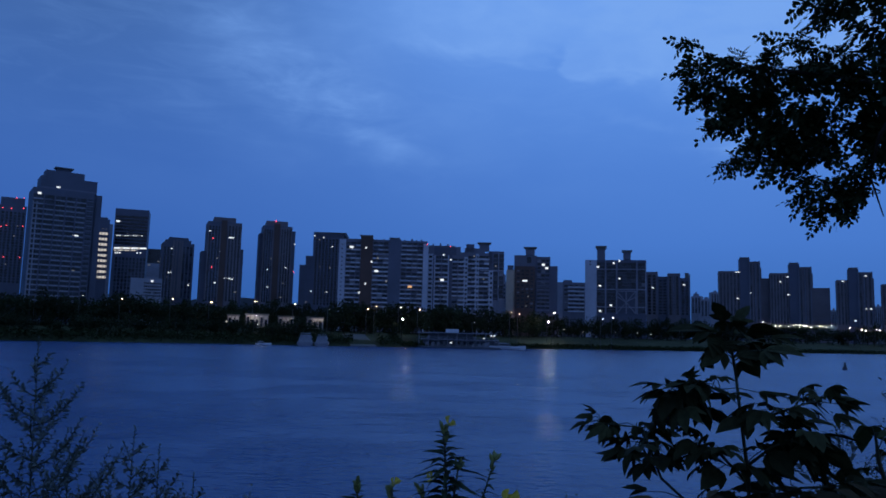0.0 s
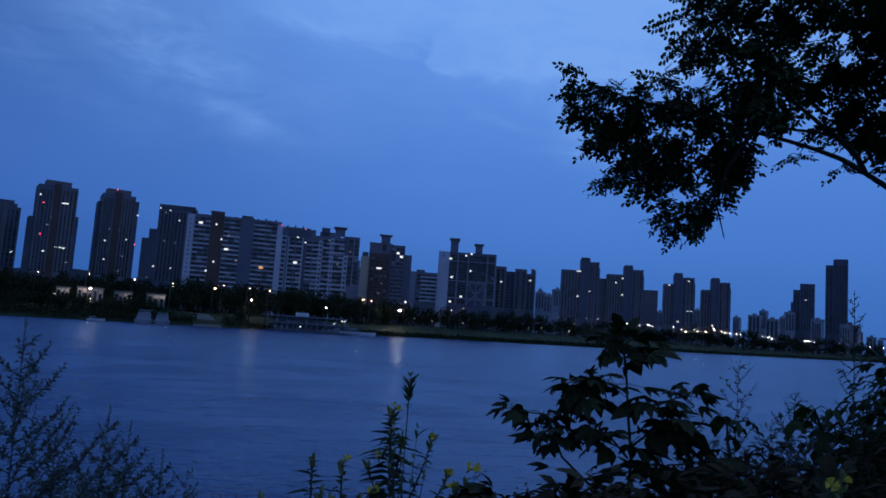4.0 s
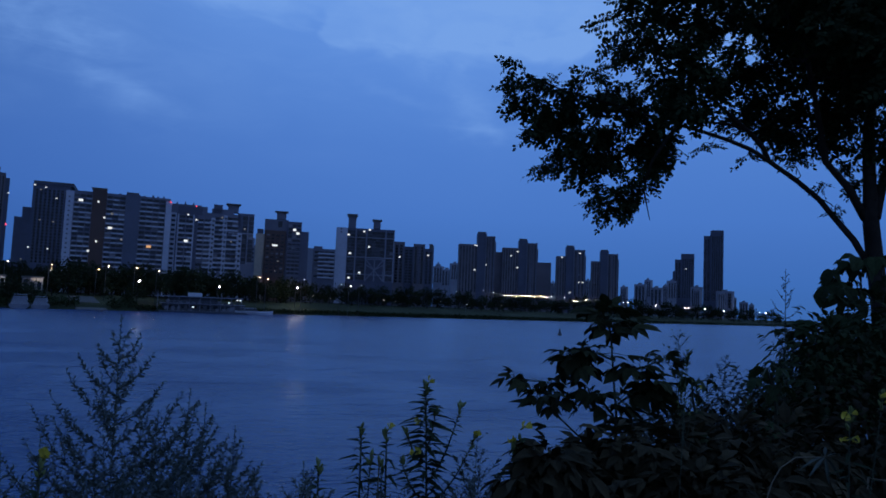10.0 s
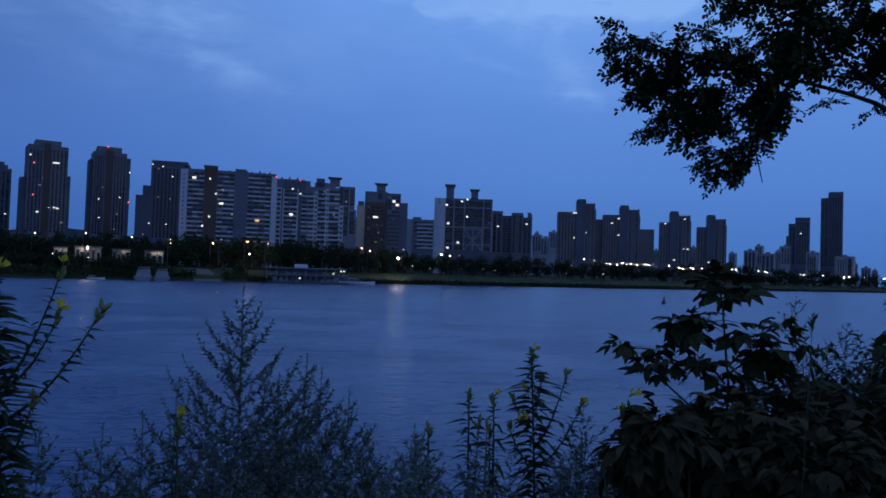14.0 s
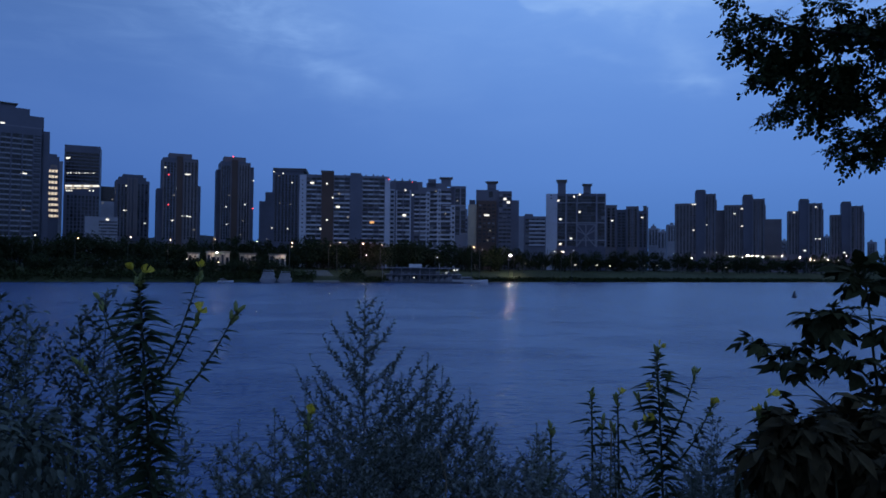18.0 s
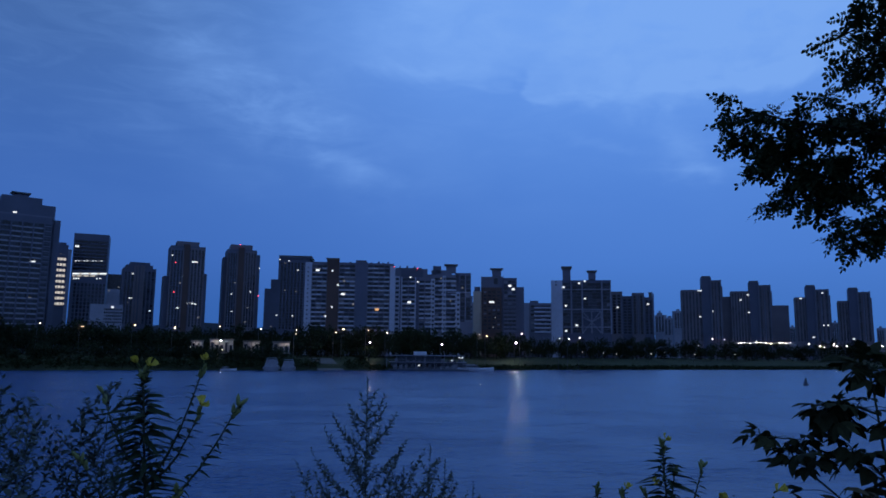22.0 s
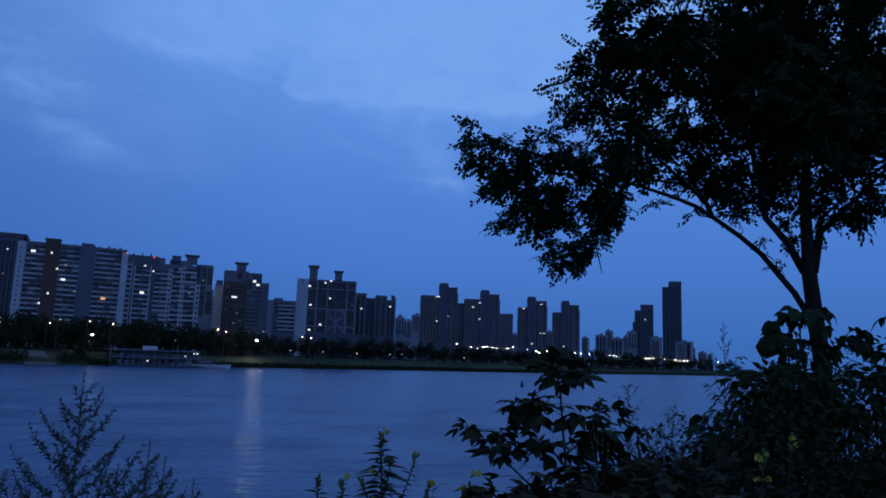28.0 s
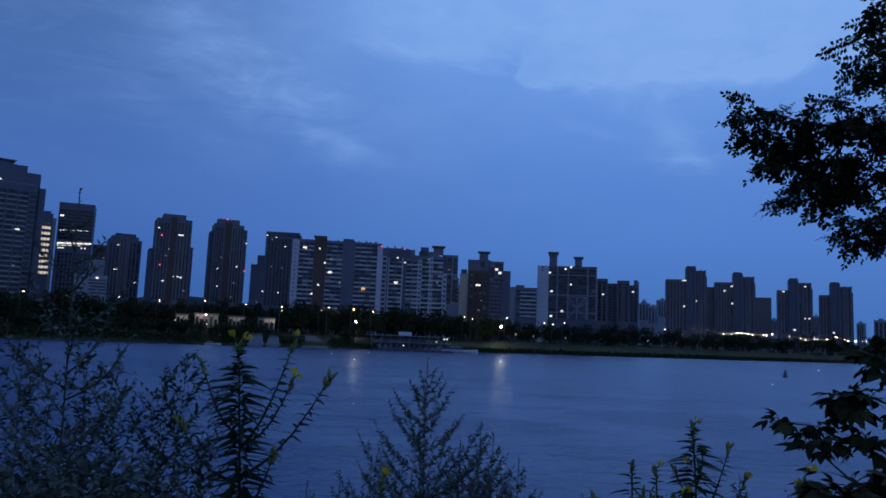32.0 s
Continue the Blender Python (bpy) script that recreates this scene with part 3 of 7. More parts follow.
lit(b, -1.9, -0.20, 47.0, 14, 4.2, "lit_soft")
lit(b, -4.0, -0.20, 93.1, 1.5, 1.0, "lit_dim")
lit(b, -1.2, -0.20, 92.7, 1.5, 1.0, "lit_dim")
fins(b, [-7.1, -4.6, -1.8, 0.8], 0, 43.4, 89.2, "dark_wall", 0.5, 0.9)
b = site("office_tower", "dark glass office tower with two lit storeys", -23.12, 800, -4, "towers across the river", "office building")
wall(b, -18.9, 12.8, 0, 28, 0, 119.8, "dark_wall", "wall")
wall(b, -18.7, 12.8, -3, 0, 0, 69.3, "dark_wall", "wall")
windows(b, -17.8, 11.9, 0, 83.0, 113.4, 12, 9, (0.9, 0.7), joined=True)
windows(b, -16.2, 13.3, -3, 30.3, 70.4, 9, 11, (0.6, 0.78), joined=True)
lit(b, -15.6, -0.20, 106.7, 6.5, 3.2, "lit_white")
lit(b, -15.6, -0.20, 92.0, 2.6, 1.6, "lit_white")
lit(b, -13.1, -0.20, 92.2, 2.6, 1.6, "lit_white")
lit(b, -10.6, -0.20, 92.3, 2.6, 1.6, "lit_dim")
lit(b, -8.0, -0.20, 92.4, 2.6, 1.6, "lit_white")
lit(b, -5.5, -0.20, 92.6, 2.6, 1.6, "lit_white")
lit(b, -2.9, -0.20, 92.7, 2.6, 1.6, "lit_dim")
lit(b, -0.4, -0.20, 92.8, 2.6, 1.6, "lit_white")
lit(b, 2.2, -0.20, 93.0, 2.6, 1.6, "lit_white")
lit(b, 4.7, -0.20, 93.1, 2.6, 1.6, "lit_dim")
lit(b, 7.3, -0.20, 93.2, 2.6, 1.6, "lit_white")
for k in range(15):
    x = -16.7 + 2.03 * k
    lit(b, x, -0.20, 79.3 + 0.045 * (x + 16.7), 3.7, 2.9, "lit_soft" if k % 4 == 3 else "lit_white")
    if k < 11:
        lit(b, x, -0.20, 77.1 + 0.045 * (x + 16.7), 3.7, 1.9, "lit_dim" if k % 3 == 1 else "lit_soft")
lit(b, -16.1, -0.20, 74.6, 2.4, 2.4, "lit_white")
lit(b, -14.1, -0.20, 74.7, 2.4, 2.4, "lit_white")
lit(b, -12.1, -0.20, 74.8, 2.4, 2.4, "lit_white")
lit(b, 4.2, -0.20, 75.5, 2.4, 2.4, "lit_white")
lit(b, 7.3, -0.20, 75.6, 2.4, 2.4, "lit_white")
wall(b, -17.4, 11.8, 0.5, 26, 117.9, 119.0, "hazy_wall", "parapet")
b = site("office_building", "pale office block with a slanted roof behind the low tower", -21.49, 900, 0, "towers across the river", "office building")
wall(b, -11.7, 8.8, 0, 20, 0, 73.5, "hazy_wall", "wall")
wall(b, -11.1, 6.0, 3, 18, 0, 90.5, "glass", "glass_front")
balconies(b, -11.7, 8.9, 0, 37.5, 71.4, 9, "hazy_wall", 0.6, 0.4)
lit(b, -7.6, -0.20, 71.5, 4, 1.6, "lit_dim")
lit(b, 2.3, -0.20, 75.8, 4, 1.6, "lit_dim")
b = site("office_building", "low white block with a grid of openings", -22.01, 560, 0, "towers across the river", "office building")
wall(b, -10.8, 9.9, 0, 14, 0, 36.5, "hazy_wall", "wall")
windows(b, -2.1, 9.6, 0, 23.0, 34.1, 9, 5, (0.7, 0.6), joined=False)
lit(b, 3.3, -0.20, 34.6, 3.2, 2.4, "lit_white")
b = site("apartment_tower", "dark residential tower with a stepped roof", -19.87, 700, 5, "towers across the river", "apartment block")
wall(b, -15.4, 11.8, 0, 22, 0, 77.6, "dark_wall", "wall")
wall(b, -13.1, 9.0, 1, 20, 0, 80.6, "dark_wall", "wall")
wall(b, -9.8, 6.7, 3, 18, 0, 83.2, "dark_wall", "wall")
windows(b, -14.5, -6.1, 0, 27.9, 74.0, 3, 22, (0.6, 0.8), joined=True)
windows(b, 1.4, 10.9, 0, 28.3, 74.9, 3, 22, (0.6, 0.8), joined=True)
fins(b, [-5.8, -3.4, -0.6, 1.3], 0, 28.2, 80.1, "mid_wall", 1.6, 1.2)
lit(b, -7.4, -0.20, 72.4, 2.6, 1.6, "lit_white")
lit(b, -8.7, -0.20, 50.7, 2.6, 1.6, "lit_white")
lit(b, -6.4, -0.20, 50.8, 2.6, 1.6, "lit_white")
lit(b, 8.5, -0.20, 40.1, 2.6, 1.6, "lit_white")
lit(b, -10.0, -0.20, 46.6, 1.4, 1.0, "lit_dim")
lit(b, -0.1, -0.20, 62.7, 1.4, 1.0, "lit_dim")
b = site("apartment_tower", "tall dark residential tower with rounded shoulders", -16.74, 620, 6, "towers across the river", "apartment block")
wall(b, -13.8, 12.8, 0, 24, 0, 89.0, "dark_wall", "wall")
wall(b, -8.9, 8.2, 3, 18, 0, 93.2, "mid_wall", "wall")
wall(b, -17.6, -12.5, 4, 20, 0, 64.4, "dark_wall", "wall")
wall(b, 13.3, 15.6, 4, 20, 0, 67.7, "dark_wall", "wall")
# thin added panels: slate and taupe imitate two faces lit differently by the sky
wall(b, -13.4, -4.1, -0.15, 0, 0, 86.9, "blue_wall", "cladding")
wall(b, 1.5, 12.3, -0.15, 0, 0, 88.0, "mid_wall", "cladding")
windows(b, -13.4, -3.7, -0.15, 23.7, 85.4, 4, 28, (0.6, 0.8), joined=True)
windows(b, 2.0, 12.3, -0.15, 24.0, 86.4, 4, 28, (0.45, 0.8), joined=True)
fins(b, [-13.4, -4.1, 2.0, 12.3], 0, 23.7, 87.2, "mid_wall", 1.0, 0.8)
wall(b, -3.4, 1.0, -0.5, 3, 0, 90.4, "brown_wall", "shaft")
lit(b, -12.4, -0.20, 80.9, 2.6, 1.8, "lit_white")
lit(b, -2.9, -0.20, 64.5, 2.6, 1.8, "lit_white")
lit(b, -1.1, -0.20, 42.6, 2.6, 1.8, "lit_white")
lit(b, 3.8, -0.20, 76.4, 4, 1.8, "lit_white")
lit(b, 6.0, -0.20, 76.5, 4, 1.8, "lit_white")
lit(b, 1.9, -0.20, 42.7, 3, 1.6, "lit_white")
lit(b, 5.0, -0.20, 42.8, 3, 1.6, "lit_white")
lit(b, 7.2, -0.20, 42.4, 3, 1.6, "lit_white")
lit(b, -6.2, -0.20, 38.8, 3, 1.6, "lit_white")
lit(b, 10.1, -0.20, 31.9, 3, 1.4, "lit_dim")
lit(b, -5.4, -0.20, 58.9, 3, 1.4, "lit_dim")
beacon(b, -9.7, 0, 75.1, 1.0)
beacon(b, -9.5, 0, 51.4, 1.0)
b = site("apartment_tower", "tall dark residential tower with rounded shoulders", -12.73, 640, 6, "towers across the river", "apartment block")
wall(b, -13.8, 10.6, 0, 24, 0, 91.1, "dark_wall", "wall")
wall(b, -10.9, 7.0, 3, 18, 0, 95.7, "mid_wall", "wall")
wall(b, -16.6, -12.9, 4, 20, 0, 84.5, "dark_wall", "wall")
wall(b, 10.6, 14.0, 4, 20, 0, 87.9, "dark_wall", "wall")
# the same two added panels, sky light on each face put into colour
wall(b, -13.4, -5.5, -0.15, 0, 0, 89.3, "blue_wall", "cladding")
wall(b, 0.6, 10.1, -0.15, 0, 0, 90.1, "mid_wall", "cladding")
windows(b, -13.3, -5.0, -0.15, 25.1, 87.8, 4, 28, (0.6, 0.8), joined=True)
windows(b, 1.1, 10.1, -0.15, 25.3, 88.6, 4, 28, (0.45, 0.8), joined=True)
fins(b, [-13.4, -5.5, 1.1, 10.1], 0, 25.1, 89.8, "mid_wall", 1.0, 0.8)
wall(b, -4.6, 0.1, -0.5, 3, 0, 92.9, "brown_wall", "shaft")
lit(b, -3.3, -0.20, 74.4, 2, 1.6, "lit_white")
lit(b, 13.2, -0.20, 76.1, 2, 1.6, "lit_white")
lit(b, -8.9, -0.20, 52.9, 2, 1.6, "lit_white")
lit(b, -8.1, -0.20, 38.1, 2, 1.6, "lit_white")
lit(b, 6.5, -0.20, 55.4, 2, 1.6, "lit_white")
lit(b, -6.3, -0.20, 62.6, 2.6, 1.2, "lit_dim")
lit(b, 4.9, -0.20, 41.8, 2.6, 1.2, "lit_dim")
lit(b, 3.3, -0.20, 29.7, 2.6, 1.2, "lit_dim")
lit(b, 0.7, -0.20, 62.4, 2.6, 1.2, "lit_dim")
beacon(b, -3.7, 0, 95.2, 1.0)
beacon(b, 13.2, 0, 52.2, 1.0)
b = site("apartment_tower", "dark rounded tower with a flat brimmed roof", -8.74, 540, -6, "towers across the river", "apartment block")
wall(b, -13.3, 8.4, 0, 26, 0, 73.6, "dark_wall", "wall")
cap(b, -13.2, 10.5, -1, 26, 72.7, 74.8, "dark_wall", 0.3)
wall(b, -18.7, -13.0, 3, 22, 0, 57.4, "dark_wall", "wall")
wall(b, -23.3, -18.4, 5, 20, 0, 50.8, "dark_wall", "wall")
windows(b, -12.0, 7.6, 0, 21.2, 70.0, 8, 24, (0.55, 0.8), joined=True)
lit(b, -5.9, -0.20, 70.9, 1.8, 1.3, "lit_white")
lit(b, -12.4, -0.20, 72.0, 1.8, 1.3, "lit_white")
lit(b, 0.7, -0.20, 64.3, 1.8, 1.3, "lit_white")
lit(b, -13.3, -0.20, 31.1, 1.8, 1.3, "lit_white")
lit(b, -2.0, -0.20, 30.8, 1.8, 1.3, "lit_white")
lit(b, -8.7, -0.20, 69.2, 1.8, 1.0, "lit_dim")
lit(b, -8.0, -0.20, 49.3, 1.8, 1.0, "lit_dim")
lit(b, -0.2, -0.20, 48.6, 1.8, 1.0, "lit_dim")
lit(b, -16.8, -0.20, 23.2, 1.8, 1.0, "lit_dim")

# the white slab blocks
b = site("apartment_block", "white slab block with balconies and a brown stair shaft", -4.48, 430, 0, "towers across the river", "apartment block")
wall(b, -27.3, -23.4, -1.2, 12, 0, 56.9, "white_wall", "gable")
wall(b, -23.5, 24.6, 0, 12, 0, 57.4, "grey_wall", "wall")
windows(b, -23.5, -14.9, 0, 17.3, 55.7, 3, 15, (0.97, 0.9), joined=False, pale_share=0.1)
windows(b, -7.4, 1.6, 0, 17.5, 56.1, 3, 15, (0.97, 0.9), joined=False, pale_share=0.1)
windows(b, 9.2, 22.2, 0, 17.6, 56.4, 4, 15, (0.97, 0.9), joined=False, pale_share=0.1)
balconies(b, -23.5, -14.6, 0, 14.7, 55.7, 16, "white_wall", 1.2, 0.30, 3)
balconies(b, -7.7, 1.9, 0, 14.8, 56.1, 16, "white_wall", 1.2, 0.30, 3)
balconies(b, 8.9, 22.2, 0, 15.0, 56.4, 16, "white_wall", 1.2, 0.30, 4)
fins(b, [-23.3, -20.5, -17.5, -14.8, -7.4, -4.4, -1.4, 1.7, 9.2, 12.3, 15.5, 18.8, 22.0], -0.9, 14.6, 56.0, "grey_wall", 0.22, 0.45)
wall(b, -14.6, -7.7, -1.6, 9, 0, 58.9, "brown_wall", "stair_shaft")
cap(b, -15.3, -7.7, -1.6, 8, 57.4, 59.7, "brown_wall", 0.5)
wall(b, 1.9, 8.8, -1.4, 9, 0, 57.9, "blue_wall", "stair_shaft")
cap(b, 1.9, 8.1, -1, 8, 56.8, 58.8, "blue_wall", 0.4)
wall(b, 22.2, 25.2, -1.4, 12, 0, 55.6, "white_wall", "gable")
windows(b, -26.6, -24.4, -1.2, 17.9, 54.9, 1, 15, (0.35, 0.3), joined=False, pale_share=0.1)
lit(b, -20.1, -1.40, 52.3, 4, 2.2, "lit_white")
lit(b, -5.1, -1.40, 38.6, 4, 2.2, "lit_white")
lit(b, -11.6, -1.80, 52.1, 1.6, 1.8, "lit_white")
lit(b, -11.3, -1.80, 30.9, 1.6, 1.8, "lit_white")
lit(b, -8.2, -1.80, 43.9, 1.6, 1.8, "lit_white")
lit(b, -14.8, -1.40, 25.6, 1.6, 2, "lit_white")
lit(b, 14.8, -1.40, 30.0, 4.4, 2.4, "lit_warm")
lit(b, 0.9, -1.40, 32.8, 2, 1.8, "lit_dim")
lit(b, -4.6, -1.40, 46.3, 2, 1.8, "lit_dim")
beacon(b, 24.5, -1.4, 55.5, 0.6)
wall(b, -22.3, -21.5, 3, 5, 0, 57.5, "grey_wall", "vent_stack")
wall(b, -18.7, -17.8, 3, 5, 0, 57.9, "grey_wall", "vent_stack")
wall(b, -5.8, -5.0, 3, 5, 0, 57.8, "grey_wall", "vent_stack")
wall(b, -1.8, -0.8, 3, 5, 0, 58.2, "grey_wall", "vent_stack")
wall(b, 10.6, 11.5, 3, 5, 0, 58.3, "grey_wall", "vent_stack")
wall(b, 15.0, 16.0, 3, 5, 0, 58.8, "grey_wall", "vent_stack")
wall(b, 17.6, 18.5, 3, 5, 0, 58.3, "grey_wall", "vent_stack")
wall(b, 20.7, 21.6, 3, 5, 0, 58.7, "grey_wall", "vent_stack")
b = site("apartment_block", "pale stepped apartment block with deep balconies", 1.67, 450, 0, "towers across the river", "apartment block")
wall(b, -24.0, -1.9, 0, 13, 0, 56.8, "grey_wall", "wall")
wall(b, -1.9, 17.8, 1, 13, 0, 53.6, "grey_wall", "wall")
wall(b, 0.6, 13.3, 2, 12, 0, 56.4, "grey_wall", "wall")
wall(b, 15.7, 25.2, 1, 14, 0, 54.7, "blue_wall", "wall")
cap(b, 8.7, 17.1, 2, 9, 55.0, 60.3, "grey_wall", 1.2)
cap(b, -21.6, -5.4, 2, 10, 55.5, 57.6, "roof", 0.5)
wall(b, -24.0, -22.4, -0.8, 8, 0, 58.3, "hazy_wall", "shaft")
wall(b, -18.2, -4.5, -0.25, 0, 51.6, 56.4, "dark_wall", "parapet")
for x0, x1, y, top, storeys in ((-22.2, -18.8, -1.2, 52.0, 13), (0.6, 2.8, -0.4, 50.6, 13), (7.6, 9.6, -0.4, 52.6, 13), (16.0, 18.4, -0.6, 42.6, 9)):
    wall(b, x0, x1, y, 3, 0, top, "white_wall", "bay")
    windows(b, x0 + 0.5, x1 - 0.3, y, 15.6, top - 0.4, 1, storeys, (0.8, 0.5), pale_share=0.1)
    balconies(b, x0 - 0.6, x0 + 0.5, y, 15.6, top - 0.4, storeys, "white_wall", 0.7, 0.35)
for x0, x1, y, top, bays, storeys in ((-17.8, -9.3, 0, 51.0, 3, 13), (-6.8, 0.6, 0, 49.6, 2, 13), (2.8, 7.6, 1, 51.6, 2, 13), (9.6, 16.0, 1, 51.8, 2, 13)):
    windows(b, x0, x1, y, 16.6, top, bays, storeys, (0.97, 0.9), pale_share=0.12)
    balconies(b, x0, x1, y, 15.4, top, storeys, "white_wall", 1.3, 0.34, bays)
fins(b, [-17.7, -9.2], 0, 15.7, 51.4, "white_wall", 0.7, 1.5)
fins(b, [-13.6, -3.4], 0, 15.7, 50.2, "grey_wall", 0.5, 1.4)
# dark strips proud of the front; the shade of recesses is in their colour
wall(b, -9.0, -6.9, -0.3, 1, 0, 52.0, "dark_wall", "recess")
wall(b, -18.8, -17.9, -0.5, 1, 0, 51.8, "dark_wall", "recess")
windows(b, 18.6, 21.4, 1, 20.0, 53.2, 1, 12, (0.96, 0.85), pale_share=0.1)
windows(b, 22.1, 25.0, 1, 20.0, 53.2, 1, 12, (0.96, 0.85), pale_share=0.1)
wall(b, 10.4, 25.2, -0.2, 1, 42.2, 42.9, "hazy_wall", "band")
fins(b, [21.8], 1, 24.0, 53.6, "hazy_wall", 0.5, 0.9)
wall(b, 18.4, 26.0, -0.6, 1, 0, 24.4, "grey_wall", "podium")
wall(b, 1.6, 6.6, 2, 8, 53.6, 59.0, "dark_wall", "roof_house")
lit(b, -12.9, -1.20, 35.9, 4, 2.6, "lit_white")
lit(b, -12.4, -0.20, 51.5, 1.8, 1.6, "lit_white")
lit(b, -7.8, -0.20, 48.7, 1.8, 1.6, "lit_white")
lit(b, 6.6, -0.20, 51.2, 1.6, 1.4, "lit_dim")
lit(b, 12.6, -0.20, 37.2, 1.6, 1.4, "lit_dim")
lit(b, 19.9, -0.20, 45.4, 1.6, 1.4, "lit_dim")
beacon(b, -24.7, 0, 56.3, 0.6)
beacon(b, -8.2, 0, 56.8, 0.6)
wall(b, -19.6, -18.8, 3, 5, 0, 58.8, "grey_wall", "vent_stack")
wall(b, -15.0, -14.2, 3, 5, 0, 59.2, "grey_wall", "vent_stack")
wall(b, -10.4, -9.6, 3, 5, 0, 58.9, "grey_wall", "vent_stack")
wall(b, 2.3, 3.1, 3, 5, 0, 59.2, "grey_wall", "vent_stack")
wall(b, 5.2, 5.9, 3, 5, 0, 59.0, "grey_wall", "vent_stack")
b = site("apartment_block", "small pale block between the taller ones", 4.47, 520, 0, "towers across the river", "apartment block")
wall(b, -4.7, 5.4, 0, 10, 0, 41.2, "hazy_wall", "wall")
wall(b, -1.1, 5.0, 3, 10, 0, 46.3, "hazy_wall", "wall")
windows(b, -4.3, 5.0, 0, 22.5, 39.5, 3, 6, (0.8, 0.5), joined=False)
b = site("apartment_block", "brown block with a beige gable and a flat cap", 7.13, 470, 0, "towers across the river", "apartment block")
wall(b, -17.0, -11.5, 0, 12, 0, 45.0, "beige_wall", "gable")
wall(b, -12.0, 2.6, 1, 14, 0, 54.6, "grey_wall", "wall")
wall(b, -11.5, 1.2, -1, 1, 0, 47.4, "brown_wall", "front")
wall(b, 1.9, 11.0, 0, 13, 0, 53.7, "dark_wall", "wall")
wall(b, 10.3, 15.8, 4, 14, 0, 48.2, "blue_wall", "wall")
cap(b, -6.1, 2.3, 2, 9, 55.1, 60.3, "grey_wall", 1.3)
wall(b, -16.4, -12.7, 4, 10, 0, 48.3, "grey_wall", "wall")
windows(b, -10.8, 0.8, -1, 20.1, 45.6, 4, 11, (0.6, 0.45), joined=False)
windows(b, 2.6, 10.6, 0, 20.2, 52.3, 3, 14, (0.85, 0.7), joined=False)
balconies(b, 2.6, 10.6, 0, 16.5, 45.0, 11, "grey_wall", 0.7, 0.3)
windows(b, -3.9, -1.0, 1, 49.5, 53.9, 1, 1, (0.9, 0.9), joined=False)
lit(b, -5.0, -1.20, 38.0, 6, 2.0, "lit_white")
lit(b, 6.6, -0.20, 48.6, 3.6, 2.6, "lit_white")
lit(b, 8.8, -0.20, 46.4, 3.6, 2.6, "lit_white")
lit(b, -4.2, -1.20, 21.9, 1.5, 1.2, "lit_dim")
lit(b, -2.8, -1.20, 28.1, 1.5, 1.2, "lit_dim")
b = site("apartment_block", "low block with white balconies and a plain gable", 9.85, 520, 0, "towers across the river", "apartment block")
wall(b, -11.7, -3.7, -0.5, 12, 0, 41.2, "hazy_wall", "gable")
wall(b, -3.7, 12.1, 0, 12, 0, 41.1, "grey_wall", "wall")
wall(b, -3.3, 2.7, 2, 10, 0, 42.9, "grey_wall", "wall")
balconies(b, -0.1, 11.3, 0, 20.3, 40.0, 7, "white_wall", 1.3, 0.34)
windows(b, -2.9, 11.3, 0, 20.3, 40.0, 4, 7, (0.85, 0.5), joined=False)

# the braced tower and the blocks behind it
b = site("apartment_block", "apartment block with a white gable and crossed white braces", 13.48, 520, 0, "towers across the river", "apartment block")
wall(b, -21.2, -13.3, -0.6, 14, 0, 57.1, "white_wall", "gable")
wall(b, -13.3, 20.1, 0, 14, 0, 57.1, "dark_wall", "wall")
cap(b, -14.1, -6.6, 2, 10, 56.9, 67.4, "grey_wall", 1.0)
cap(b, 3.9, 10.9, 2, 10, 57.9, 64.3, "grey_wall", 1.0)
windows(b, -12.9, -7.8, 0, 20.4, 55.5, 2, 15, (0.98, 0.9), joined=False, pale_share=0.03)
windows(b, -6.2, -0.4, 0, 20.4, 55.4, 2, 15, (0.98, 0.9), joined=False, pale_share=0.03)
windows(b, 1.2, 13.2, 0, 37.0, 55.3, 4, 8, (0.98, 0.9), joined=False, pale_share=0.03)
windows(b, 14.7, 19.7, 0, 20.4, 55.1, 2, 15, (0.98, 0.9), joined=False, pale_share=0.03)
fins(b, [-7.2, 0.4, 14.0, 19.9], 0, 19.6, 57.0, "hazy_wall", 0.7, 0.8)
wall(b, -12.9, 20.1, -0.9, -0.05, 50.3, 50.9, "hazy_wall", "band")
wall(b, -13.0, 20.0, -0.9, -0.05, 36.3, 36.9, "hazy_wall", "band")
wall(b, -13.0, 19.9, -0.9, -0.05, 24.0, 24.6, "hazy_wall", "band")
braces(b, 0.3, 13.1, -1.0, 20.0, 35.4)
lit(b, -12.5, -0.20, 52.3, 3, 2.2, "lit_white")
lit(b, -11.0, -0.20, 39.1, 3, 2.2, "lit_white")
lit(b, -11.0, -0.20, 21.6, 3, 2.2, "lit_white")
lit(b, -3.6, -0.20, 25.5, 3, 2.2, "lit_white")
lit(b, -1.6, -0.20, 55.0, 2.4, 2.2, "lit_white")
lit(b, 2.3, -0.20, 56.5, 2.4, 2.2, "lit_white")
lit(b, 2.3, -0.20, 44.2, 2.4, 2.2, "lit_white")
windows(b, -18.8, -16.5, -0.6, 52.8, 57.2, 1, 2, (0.5, 0.4))
b = site("apartment_block", "row of dark ribbed apartment blocks", 17.35, 600, 0, "towers across the river", "apartment block")
wall(b, -17.3, -8.5, 0, 14, 0, 55.9, "mid_wall", "wall")
wall(b, -8.6, -1.1, 3, 14, 0, 52.4, "dark_wall", "wall")
wall(b, -1.1, 8.4, 0, 14, 0, 54.7, "mid_wall", "wall")
wall(b, 8.0, 15.7, 2, 14, 0, 51.2, "dark_wall", "wall")
